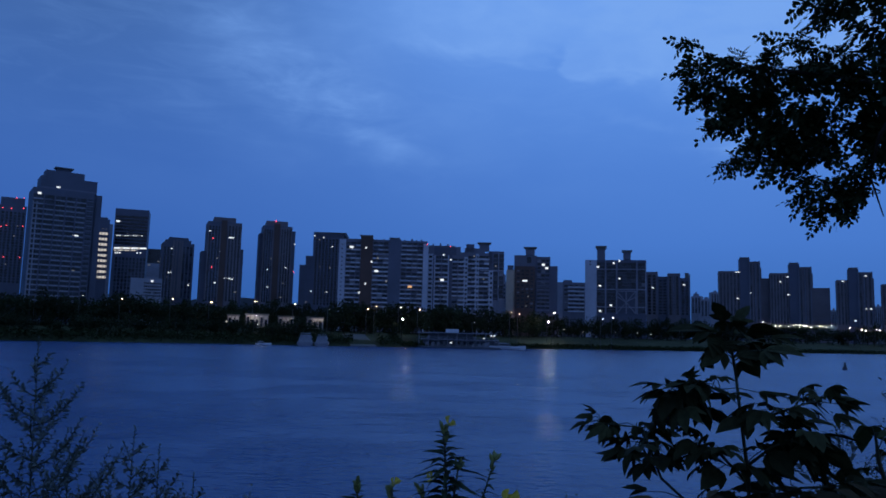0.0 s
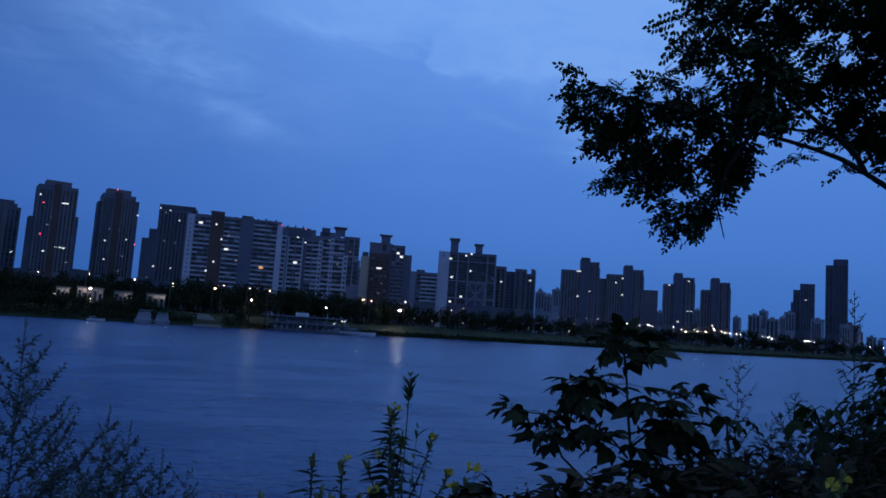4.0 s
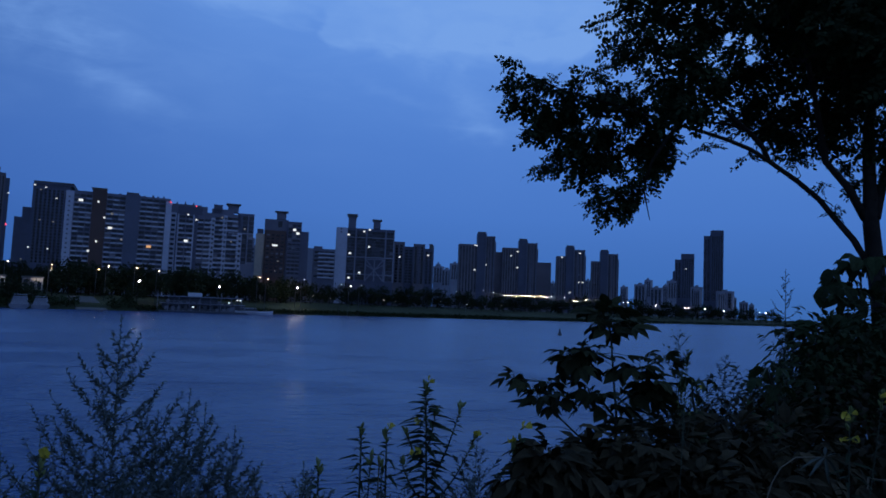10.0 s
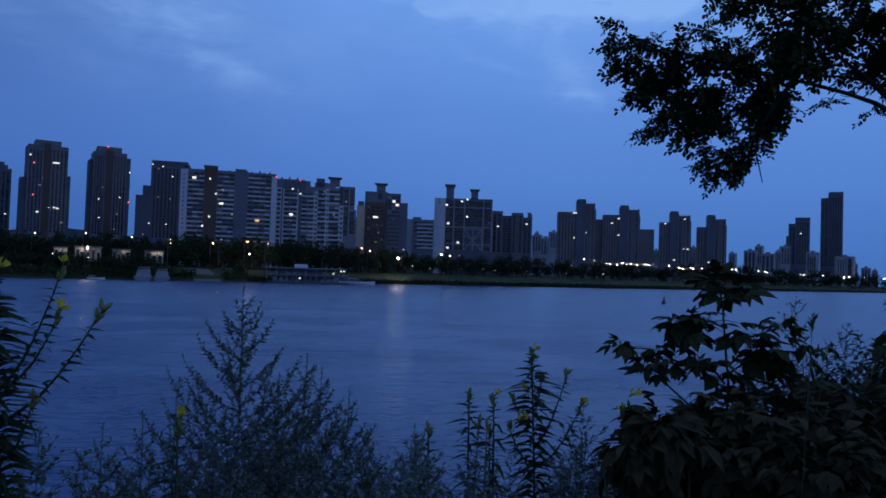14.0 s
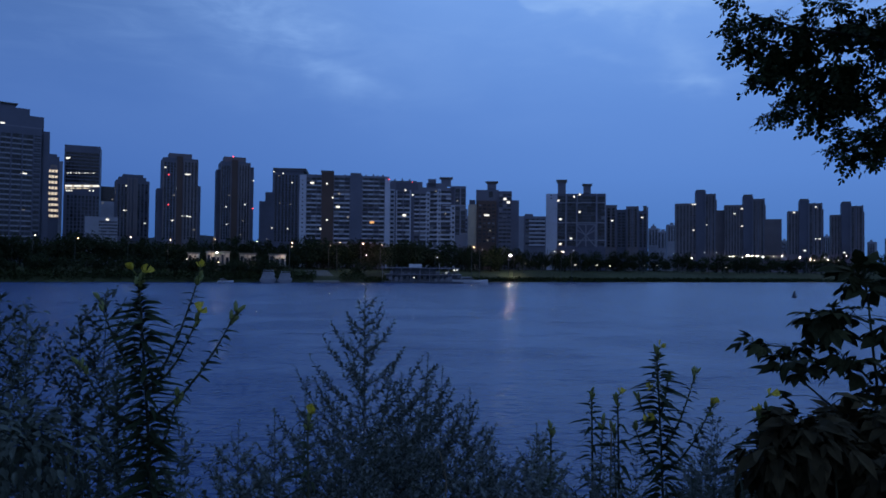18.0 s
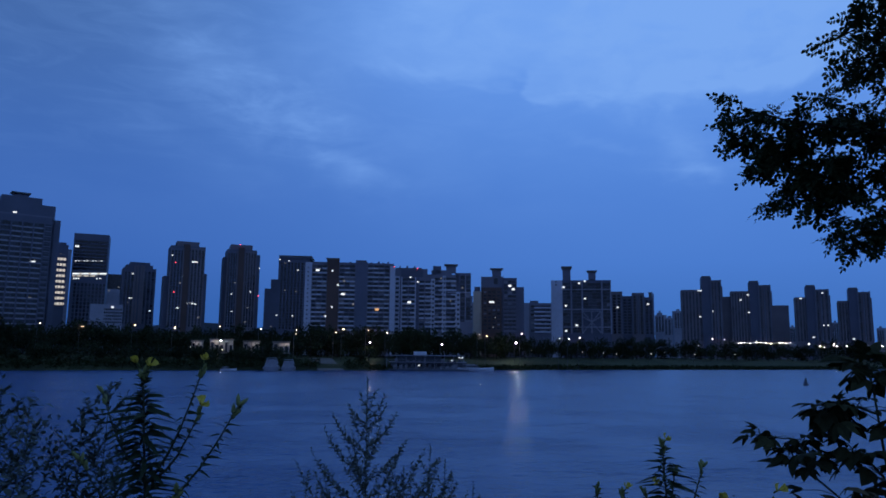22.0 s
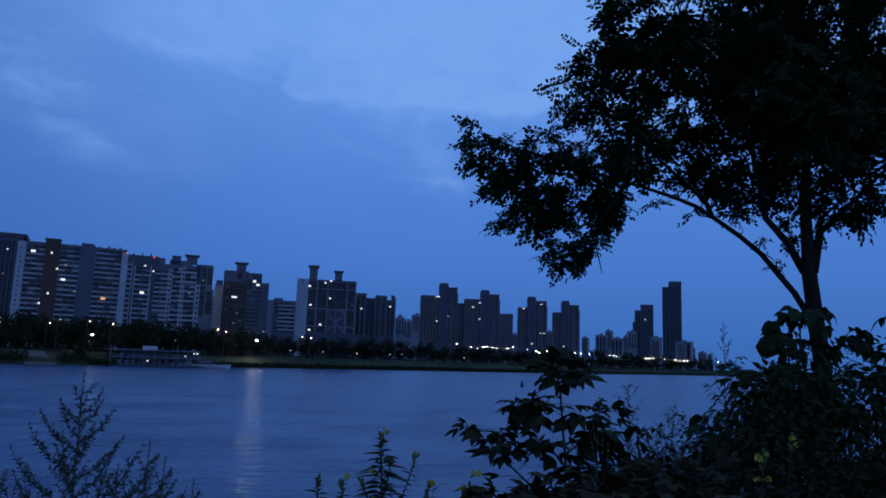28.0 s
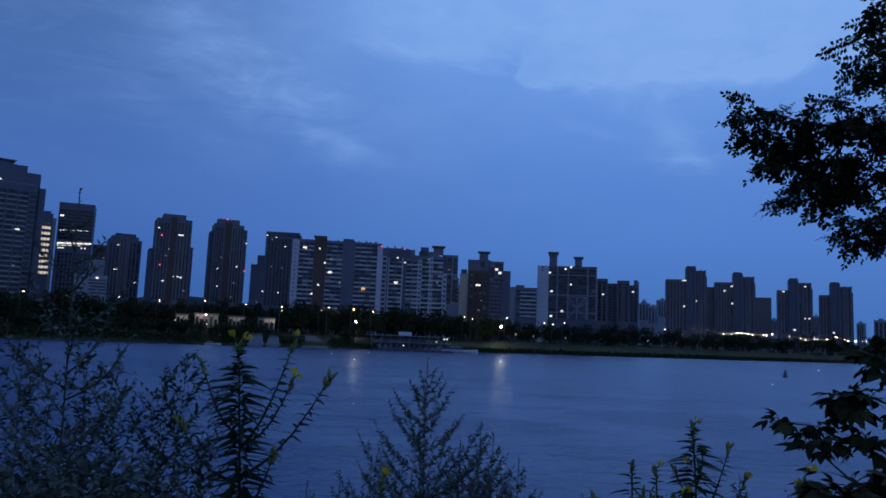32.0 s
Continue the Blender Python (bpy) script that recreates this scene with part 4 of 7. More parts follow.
cap(b, 11.9, 15.0, 4, 8, 51.4, 55.4, "roof", 0.2)
windows(b, -16.5, -9.4, 0, 22.0, 53.7, 2, 13, (0.6, 0.78), joined=True)
windows(b, -0.3, 7.5, 0, 21.9, 52.6, 3, 13, (0.6, 0.8), joined=True)
windows(b, -8.2, -1.6, 3, 22.0, 50.2, 2, 12, (0.7, 0.6), joined=True)
windows(b, 8.8, 14.9, 2, 22.0, 49.0, 2, 12, (0.6, 0.78), joined=True)
fins(b, [-16.9, -9.0, -0.7, 3.6, 8.0, 15.3], 0, 22.0, 53.8, "grey_wall", 1.0, 0.7)
lit(b, -12.1, -0.20, 43.2, 3, 1.8, "lit_white")
lit(b, 11.3, -0.20, 45.7, 3, 1.8, "lit_white")

# far blocks between the towers, with haze put into their wall colour
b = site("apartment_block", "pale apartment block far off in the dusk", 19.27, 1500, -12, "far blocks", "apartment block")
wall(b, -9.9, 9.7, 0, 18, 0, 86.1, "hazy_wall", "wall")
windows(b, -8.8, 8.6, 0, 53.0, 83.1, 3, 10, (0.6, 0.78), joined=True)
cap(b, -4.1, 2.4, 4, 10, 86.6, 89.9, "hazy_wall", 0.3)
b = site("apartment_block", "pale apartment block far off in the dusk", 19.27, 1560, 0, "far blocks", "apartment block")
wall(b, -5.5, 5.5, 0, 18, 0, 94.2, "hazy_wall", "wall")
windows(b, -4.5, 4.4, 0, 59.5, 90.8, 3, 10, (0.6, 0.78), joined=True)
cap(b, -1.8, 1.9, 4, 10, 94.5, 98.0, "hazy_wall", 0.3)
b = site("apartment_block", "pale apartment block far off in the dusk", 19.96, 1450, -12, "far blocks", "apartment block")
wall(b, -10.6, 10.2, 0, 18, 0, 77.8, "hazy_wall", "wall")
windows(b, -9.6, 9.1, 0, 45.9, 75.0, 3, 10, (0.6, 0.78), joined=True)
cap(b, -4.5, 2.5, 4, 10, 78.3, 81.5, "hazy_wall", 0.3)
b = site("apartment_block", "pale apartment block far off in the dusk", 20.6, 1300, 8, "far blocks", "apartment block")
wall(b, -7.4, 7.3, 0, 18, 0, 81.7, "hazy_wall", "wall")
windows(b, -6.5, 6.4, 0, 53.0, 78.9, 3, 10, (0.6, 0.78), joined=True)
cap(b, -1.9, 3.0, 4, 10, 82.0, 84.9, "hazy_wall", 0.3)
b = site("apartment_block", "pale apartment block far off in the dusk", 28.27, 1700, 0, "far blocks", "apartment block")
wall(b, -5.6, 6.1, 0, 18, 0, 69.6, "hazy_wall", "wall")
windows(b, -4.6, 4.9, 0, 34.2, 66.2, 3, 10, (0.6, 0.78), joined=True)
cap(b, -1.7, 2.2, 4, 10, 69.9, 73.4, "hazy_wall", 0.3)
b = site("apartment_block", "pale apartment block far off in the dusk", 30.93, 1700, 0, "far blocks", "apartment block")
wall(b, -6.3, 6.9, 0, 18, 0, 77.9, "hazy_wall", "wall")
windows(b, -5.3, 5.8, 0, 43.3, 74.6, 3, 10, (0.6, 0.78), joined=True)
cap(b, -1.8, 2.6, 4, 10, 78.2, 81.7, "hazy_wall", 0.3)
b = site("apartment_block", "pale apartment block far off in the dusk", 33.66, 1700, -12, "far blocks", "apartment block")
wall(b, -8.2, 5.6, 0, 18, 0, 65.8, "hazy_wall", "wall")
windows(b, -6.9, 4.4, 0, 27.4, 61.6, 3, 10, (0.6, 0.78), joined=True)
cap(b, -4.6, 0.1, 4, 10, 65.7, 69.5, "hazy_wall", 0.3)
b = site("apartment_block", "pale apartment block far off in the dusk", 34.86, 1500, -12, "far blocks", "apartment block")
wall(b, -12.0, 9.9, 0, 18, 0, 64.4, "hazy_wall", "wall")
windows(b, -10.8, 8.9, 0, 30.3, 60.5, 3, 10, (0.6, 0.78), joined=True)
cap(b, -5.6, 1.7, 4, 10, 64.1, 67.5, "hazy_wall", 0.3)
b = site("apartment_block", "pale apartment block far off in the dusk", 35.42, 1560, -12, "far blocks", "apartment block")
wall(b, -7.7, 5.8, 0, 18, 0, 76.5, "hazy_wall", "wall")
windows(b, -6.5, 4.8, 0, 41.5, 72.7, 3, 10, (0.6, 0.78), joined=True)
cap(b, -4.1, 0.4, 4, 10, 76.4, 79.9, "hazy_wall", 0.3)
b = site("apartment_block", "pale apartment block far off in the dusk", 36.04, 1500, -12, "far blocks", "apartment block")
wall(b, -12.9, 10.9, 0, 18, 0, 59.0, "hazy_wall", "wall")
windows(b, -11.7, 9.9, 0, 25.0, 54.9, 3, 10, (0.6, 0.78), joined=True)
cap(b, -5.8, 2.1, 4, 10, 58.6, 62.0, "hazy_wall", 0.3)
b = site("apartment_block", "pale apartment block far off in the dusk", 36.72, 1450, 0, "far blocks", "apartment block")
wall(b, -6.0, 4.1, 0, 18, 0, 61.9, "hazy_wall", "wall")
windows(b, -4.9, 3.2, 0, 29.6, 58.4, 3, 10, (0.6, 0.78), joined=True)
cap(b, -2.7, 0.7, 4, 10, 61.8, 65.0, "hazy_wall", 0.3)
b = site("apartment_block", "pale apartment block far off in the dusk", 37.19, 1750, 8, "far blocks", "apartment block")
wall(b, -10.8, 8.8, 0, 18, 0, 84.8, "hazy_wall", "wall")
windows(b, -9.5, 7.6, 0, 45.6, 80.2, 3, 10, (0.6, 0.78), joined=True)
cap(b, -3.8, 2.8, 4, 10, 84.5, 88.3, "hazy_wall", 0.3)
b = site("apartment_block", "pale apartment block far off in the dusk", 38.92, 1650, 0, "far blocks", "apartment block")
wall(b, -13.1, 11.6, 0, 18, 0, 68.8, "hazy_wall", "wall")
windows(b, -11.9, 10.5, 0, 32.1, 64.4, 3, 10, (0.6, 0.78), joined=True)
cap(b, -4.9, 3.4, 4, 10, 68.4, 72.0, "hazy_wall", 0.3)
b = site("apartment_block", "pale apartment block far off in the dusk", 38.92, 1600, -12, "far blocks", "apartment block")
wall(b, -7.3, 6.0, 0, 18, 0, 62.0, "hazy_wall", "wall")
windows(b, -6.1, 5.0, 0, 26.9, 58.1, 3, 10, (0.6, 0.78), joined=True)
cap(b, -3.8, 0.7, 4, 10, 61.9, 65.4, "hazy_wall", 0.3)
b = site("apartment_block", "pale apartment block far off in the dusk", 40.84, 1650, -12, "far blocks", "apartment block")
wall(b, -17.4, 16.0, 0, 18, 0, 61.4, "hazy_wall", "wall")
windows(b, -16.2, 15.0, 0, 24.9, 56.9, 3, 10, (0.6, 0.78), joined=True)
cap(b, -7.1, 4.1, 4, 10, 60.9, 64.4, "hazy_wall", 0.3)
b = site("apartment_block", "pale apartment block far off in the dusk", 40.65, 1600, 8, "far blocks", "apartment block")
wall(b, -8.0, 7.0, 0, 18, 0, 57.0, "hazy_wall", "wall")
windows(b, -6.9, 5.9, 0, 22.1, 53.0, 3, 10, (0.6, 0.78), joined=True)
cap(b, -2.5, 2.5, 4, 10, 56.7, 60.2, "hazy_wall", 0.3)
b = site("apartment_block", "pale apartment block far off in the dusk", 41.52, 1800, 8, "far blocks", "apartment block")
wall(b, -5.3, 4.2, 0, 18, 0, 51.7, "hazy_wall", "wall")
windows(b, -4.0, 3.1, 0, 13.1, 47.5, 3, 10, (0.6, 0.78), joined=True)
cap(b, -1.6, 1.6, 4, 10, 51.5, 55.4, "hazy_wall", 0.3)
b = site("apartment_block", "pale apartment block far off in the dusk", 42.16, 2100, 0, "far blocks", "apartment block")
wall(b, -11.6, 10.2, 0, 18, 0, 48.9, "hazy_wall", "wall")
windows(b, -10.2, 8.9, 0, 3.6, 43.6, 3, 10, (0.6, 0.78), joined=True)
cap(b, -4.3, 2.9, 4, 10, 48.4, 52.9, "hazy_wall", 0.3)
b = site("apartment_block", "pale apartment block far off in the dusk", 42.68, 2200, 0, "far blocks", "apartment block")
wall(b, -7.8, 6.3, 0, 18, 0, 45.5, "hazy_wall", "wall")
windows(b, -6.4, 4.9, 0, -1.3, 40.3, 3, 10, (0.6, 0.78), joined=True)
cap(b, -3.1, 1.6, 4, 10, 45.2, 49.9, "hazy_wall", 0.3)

# the four stepped twin towers
b = site("apartment_tower", "tall stepped pair of brown residential towers", 22.31, 900, 4, "twin towers", "apartment block")
wall(b, -23.0, 1.9, 0, 22, 0, 82.5, "mid_wall", "wall")
wall(b, -0.5, 10.6, -2, 16, 0, 96.6, "dark_wall", "wall")
wall(b, 9.3, 21.5, -2, 18, 0, 93.1, "mid_wall", "wall")
wall(b, 21.0, 22.8, 0, 18, 0, 86.1, "mid_wall", "wall")
wall(b, 23.0, 31.5, 3, 20, 0, 74.4, "mid_wall", "wall")
windows(b, -22.4, 0.0, 0, 23.4, 80.3, 6, 26, (0.5, 0.8), joined=True)
windows(b, 9.9, 20.9, -2, 23.4, 90.7, 3, 30, (0.45, 0.8), joined=True)
fins(b, [9.9, 16.0, 20.3], -2, 23.4, 93.4, "grey_wall", 1.2, 1.0)
cap(b, 0.3, 10.2, 0, 12, 96.4, 98.4, "roof", 0.3)
lit(b, -3.8, -2.20, 81.1, 4.0, 2.2, "lit_white")
lit(b, -1.3, -2.20, 81.1, 4.0, 2.2, "lit_white")
lit(b, -2.9, -2.20, 50.9, 4.0, 2.2, "lit_white")
lit(b, 10.7, -2.20, 57.3, 4.0, 2.2, "lit_white")
b = site("apartment_tower", "tall stepped pair of brown residential towers", 25.67, 900, 4, "twin towers", "apartment block")
wall(b, -21.7, -0.9, 0, 22, 0, 79.8, "mid_wall", "wall")
wall(b, -2.0, 8.6, -2, 16, 0, 89.7, "dark_wall", "wall")
wall(b, 7.3, 20.7, -2, 18, 0, 86.2, "mid_wall", "wall")
wall(b, 20.2, 21.9, 0, 18, 0, 79.3, "mid_wall", "wall")
wall(b, 22.0, 38.7, 3, 20, 0, 63.3, "mid_wall", "wall")
windows(b, -21.1, -2.7, 0, 23.3, 77.7, 6, 26, (0.5, 0.8), joined=True)
windows(b, 7.9, 20.1, -2, 23.3, 83.9, 3, 30, (0.45, 0.8), joined=True)
fins(b, [7.9, 13.8, 19.6], -2, 23.3, 86.5, "grey_wall", 1.2, 1.0)
cap(b, -1.3, 8.1, 0, 12, 89.5, 91.5, "roof", 0.3)
lit(b, -3.4, -2.20, 75.2, 4.0, 2.2, "lit_white")
lit(b, -11.2, -2.20, 69.6, 4.0, 2.2, "lit_white")
lit(b, -3.1, -2.20, 55.3, 4.0, 2.2, "lit_white")
b = site("apartment_tower", "tall stepped pair of brown residential towers", 29.62, 900, 4, "twin towers", "apartment block")
wall(b, -17.6, 3.5, 0, 22, 0, 71.5, "mid_wall", "wall")
wall(b, -6.3, 3.6, -2, 16, 0, 83.1, "dark_wall", "wall")
wall(b, 2.5, 16.6, -2, 18, 0, 79.6, "mid_wall", "wall")
wall(b, 16.1, 17.8, 0, 18, 0, 73.0, "mid_wall", "wall")
windows(b, -17.1, 1.8, 0, 23.2, 69.5, 6, 26, (0.5, 0.8), joined=True)
windows(b, 3.0, 16.1, -2, 23.1, 77.6, 3, 30, (0.45, 0.8), joined=True)
fins(b, [3.0, 8.5, 15.6], -2, 23.1, 80.0, "grey_wall", 1.2, 1.0)
cap(b, -5.6, 3.2, 0, 12, 83.0, 84.9, "roof", 0.3)
lit(b, -11.6, -2.20, 69.9, 4.0, 2.2, "lit_white")
lit(b, -0.8, -2.20, 27.4, 4.0, 2.2, "lit_white")
lit(b, 10.0, -2.20, 75.5, 4.0, 2.2, "lit_white")
lit(b, 9.3, -2.20, 40.3, 4.0, 2.2, "lit_white")
lit(b, 14.2, -2.20, 40.3, 4.0, 2.2, "lit_white")
b = site("apartment_tower", "tall stepped pair of brown residential towers", 32.19, 900, 4, "twin towers", "apartment block")
wall(b, -15.8, 3.7, 0, 22, 0, 66.5, "mid_wall", "wall")
wall(b, -5.6, 3.9, -2, 16, 0, 79.1, "dark_wall", "wall")
wall(b, 2.8, 15.2, -2, 18, 0, 75.6, "mid_wall", "wall")
wall(b, 14.7, 16.3, 0, 18, 0, 69.2, "mid_wall", "wall")
windows(b, -15.3, 2.1, 0, 23.0, 64.6, 6, 26, (0.5, 0.8), joined=True)
windows(b, 3.2, 14.6, -2, 22.9, 73.6, 3, 30, (0.45, 0.8), joined=True)
fins(b, [3.3, 8.5, 14.2], -2, 22.9, 76.0, "grey_wall", 1.2, 1.0)
cap(b, -4.9, 3.5, 0, 12, 78.9, 80.7, "roof", 0.3)
lit(b, -3.0, -2.20, 25.4, 4.0, 2.2, "lit_white")

# the two tall towers downstream
b = site("apartment_tower", "dark stepped high-rise tower", 37.99, 1800, 0, "towers across the river", "apartment block")
wall(b, -7.3, 22.4, 0, 30, 0, 151.4, "dark_wall", "wall")
wall(b, -20.8, -5.8, 3, 28, 0, 137.8, "dark_wall", "wall")
wall(b, -25.4, -17.9, 6, 26, 0, 109.8, "dark_wall", "wall")
windows(b, -4.6, 20.1, 0, 48.1, 140.2, 5, 34, (0.6, 0.78), joined=True)
windows(b, -19.4, -8.2, 3, 47.6, 129.5, 2, 30, (0.7, 0.78), joined=True)
lit(b, 4.5, -0.20, 115.4, 6, 3, "lit_white")
b = site("apartment_tower", "very tall dark tower with a rounded double top", 40.09, 1900, 0, "towers across the river", "apartment block")
wall(b, -9.3, 21.3, 0, 34, 0, 217.3, "dark_wall", "wall")
wall(b, -24.6, -7.9, 4, 30, 0, 205.0, "dark_wall", "wall")
windows(b, -6.6, 18.9, 0, 46.6, 204.6, 5, 48, (0.6, 0.78), joined=True)
windows(b, -23.2, -10.3, 4, 45.9, 196.5, 2, 46, (0.7, 0.78), joined=True)
cap(b, -6.8, 20.0, 3, 30, 214.6, 218.8, "roof", 0.4)


# ---------------------------------------------------------------- planting tools
def strew(name, template, places):
    """Many copies of one small shape as one mesh. template: (verts, faces); places: matrices."""
    tv, tf = np.array(template[0], float), template[1]
    n = len(places)
    if n == 0:
        return mesh_of(name, [(0, 0, 0)], [])
    ms = np.array([list(map(list, m)) for m in places])
    v = np.einsum("nij,kj->nki", ms[:, :3, :3], tv) + ms[:, None, :3, 3]
    k = len(tv)
    faces = [tuple(i + o * k for i in q) for o in range(n) for q in tf]
    return mesh_of(name, v.reshape(-1, 3).tolist(), faces)


def strew_mixed(name, templates, places):
    """As strew, with each place taking the next of several shapes."""
    v, f = [], []
    for k, template in enumerate(templates):
        mine = places[k::len(templates)]
        tv, ms = np.array(template[0], float), np.array([list(map(list, m)) for m in mine])
        o, n = len(v), len(tv)
        v += (np.einsum("nij,kj->nki", ms[:, :3, :3], tv) + ms[:, None, :3, 3]).reshape(-1, 3).tolist()
        f += [tuple(q + o + i * n for q in face) for i in range(len(mine)) for face in template[1]]
    return mesh_of(name, v, f)


def blade(long, wide, fold=0.2, droop=0.15, tip=0.5):
    """A leaf along +x: folded along its middle, drooping to its tip."""
    xs = (0.0, 0.25, tip, 0.8, 1.0)
    ws = (0.0, 0.75, 1.0, 0.55, 0.0)
    v, f = [], []
    for x, q in zip(xs, ws):
        z = -droop * long * x * x
        v += [(x * long, -q * wide / 2, z + fold * q * wide / 2), (x * long, 0, z), (x * long, q * wide / 2, z + fold * q * wide / 2)]
    for i in range(4):
        a = 3 * i
        f += [(a, a + 3, a + 4, a + 1), (a + 1, a + 4, a + 5, a + 2)]
    return v, f


def pinnate(pairs=5, long=0.12, leaf=0.030, wide=0.0145, seed=0):
    """A locust leaf: a thin arching rachis with paired oval leaflets, each hanging its own way, and one at the tip."""
    v, f = [], []
    r = random.Random(seed)

    def leaflet(x, side, size):
        o = len(v)
        c = Vector((x, 0, -0.3 * x * x / long))
        d = Vector((r.uniform(0.35, 0.75), side, r.uniform(-0.55, 0.15))).normalized() if side else Vector((1, 0, -0.4)).normalized()
        nrm = Vector((r.uniform(-0.3, 0.3), -0.3 * side + r.uniform(-0.4, 0.4), 1)).normalized()
        s = d.cross(nrm).normalized()
        for u, q in ((0.10, 0.0), (0.32, 0.8), (0.6, 1.0), (0.86, 0.62), (1.0, 0.0), (0.86, -0.62), (0.6, -1.0), (0.32, -0.8)):
            v.append(tuple(c + d * (u * size) + s * (q * wide / 2) - nrm * (0.004 * u)))
        f.append(tuple(range(o, o + 8)))
    for i in range(pairs):
        x = long * (0.16 + 0.78 * i / (pairs - 1))
        size = leaf * (0.78 + 0.3 * math.sin(math.pi * (i + 0.7) / pairs))
        for side in (1, -1):
            if r.random() > 0.06:
                leaflet(x + r.uniform(-0.004, 0.004), side, size * r.uniform(0.85, 1.12))
    leaflet(long, 0, leaf)
    o = len(v)
    for k in range(4):
        x = long * k / 3
        z = -0.3 * x * x / long
        v += [(x, -0.0009, z), (x, 0.0009, z)]
    for k in range(3):
        f.append((o + 2 * k, o + 2 * k + 2, o + 2 * k + 3, o + 2 * k + 1))
    return v, f


def palm(size, leaflets=5, wide=0.36, spread=1.15, droop=0.45):
    """A hand of pointed leaflets along +x, drooping to their tips."""
    v, f = [], []
    for i in range(leaflets):
        a = spread * (2 * i / (leaflets - 1) - 1)
        l = size * (1.0 - 0.38 * abs(a) / spread)
        bv, bf = blade(l, l * wide, 0.25, droop + 0.2 * abs(a), 0.55)
        o = len(v)
        c, s = math.cos(a), math.sin(a)
        v += [(x * c - y * s, x * s + y * c, z) for x, y, z in bv]
        f += [tuple(k + o for k in q) for q in bf]
    return v, f


def aim(p, d, roll=0.0, scale=1.0):
    """A pose at p whose x axis runs along d."""
    d = Vector(d).normalized()
    q = d.to_track_quat("X", "Z").to_matrix().to_4x4()
    return Matrix.Translation(p) @ q @ Matrix.Rotation(roll, 4, "X") @ Matrix.Scale(scale, 4)


rnd = random.Random(11)


def rdir(z0=-1.0, z1=1.0):
    a, z = rnd.uniform(0, 2 * math.pi), rnd.uniform(z0, z1)
    r = math.sqrt(max(0.0, 1 - z * z))
    return Vector((r * math.cos(a), r * math.sin(a), z))


def along(pts, u):
    """The point a part u (0 to 1) along a line of points, and the way it runs there."""
    pts = [Vector(p) for p in pts]
    ls = [(pts[i + 1] - pts[i]).length for i in range(len(pts) - 1)]
    s = u * sum(ls)
    for i, l in enumerate(ls):
        if s <= l or i == len(ls) - 1:
            return pts[i].lerp(pts[i + 1], min(s / l, 1)), (pts[i + 1] - pts[i]).normalized()
        s -= l


def bend(a, b, sag, n=6):
    """A curve from a to b that bows out sideways."""
    a, b = Vector(a), Vector(b)
    side = Vector(sag)
    return [a.lerp(b, i / n) + side * math.sin(math.pi * i / n) for i in range(n + 1)]


# ---------------------------------------------------------------- trees and scrub on the far bank
def crown_mesh(name, high, wide, count, seed, low=0.25, size=0.6):
    r = random.Random(seed)
    lumps = [(Vector((r.uniform(-0.36, 0.36) * wide, r.uniform(-0.36, 0.36) * wide, r.uniform(low + 0.15, 0.86) * high)), r.uniform(0.16, 0.30) * wide) for _ in range(13)]
    leaf = blade(size, size * 0.7, 0.3, 0.3)
    leaf = ([leaf[0][i] for i in (1, 6, 7, 8, 13)], [(0, 1, 4, 2), (0, 2, 4, 3)])
    places = []
    for _ in range(count):
        c, q = r.choice(lumps)
        d = Vector((r.gauss(0, 1), r.gauss(0, 1), r.gauss(0, 0.8))).normalized()
        p = c + d * q * (r.random() ** 0.35)
        places.append(aim(p, (d.x, d.y, d.z - 0.3), r.uniform(0, 6.28), r.uniform(0.7, 1.5)))
    return strew(name, leaf, places)


def far_tree(label, high, wide, seed):
    t = thing("tree", label, "tree", group="trees on the far bank")
    part("trunk", tube("trunk", [(0, 0, -0.5), (0.1, 0, high * 0.25), (-0.1, 0.1, high * 0.5), (0, 0, high * 0.8)], [0.3, 0.24, 0.16, 0.04]), "bark", t)
    part("crown", crown_mesh("crown", high, wide, 700, seed, 0.0, 0.8), "far_leaf", t)
    return t


def bank_z(o):
    """Height of the far bank, o metres behind the waterline."""
    return float(np.interp(o, (-3, 0, 4, 14, 40, 80), (-0.6, -0.1, 1.5, 2.9, 5.6, 6.4)))


TREES = [far_tree("dark rounded broadleaf tree on the far bank", 13, 10, 1), far_tree("dark wide broadleaf tree on the far bank", 11, 11, 2),
         far_tree("dark tall narrow tree on the far bank", 14, 7, 3), far_tree("small dark tree on the far bank", 8, 6, 4)]
used = set()


def plant(k, bear, d, scale=1.0):
    p = polar(bear, d)
    o = p.y - far_shore(p.x)
    m = pose(p.x, p.y, bank_z(o), 0, 0, rnd.uniform(0, 360)) @ Matrix.Scale(scale, 4)
    if k not in used:
        used.add(k)
        TREES[k].matrix_world = m
        return TREES[k]
    return copy_thing(TREES[k], pose(p.x, p.y, bank_z(o), 0, 0, rnd.uniform(0, 360))) if scale == 1.0 else scaled_copy(TREES[k], m)


def scaled_copy(t, m):
    c = copy_thing(t, m)
    c.matrix_basis = m
    return c


def shore_d(bear):
    """Distance to the far waterline along a bearing."""
    a = radians(bear)
    lo, hi = 30.0, 3500.0
    for _ in range(40):
        mid = (lo + hi) / 2
        x, y = mid * math.sin(a), mid * math.cos(a)
        if y < far_shore(x):
            lo = mid
        else:
            hi = mid
    return hi


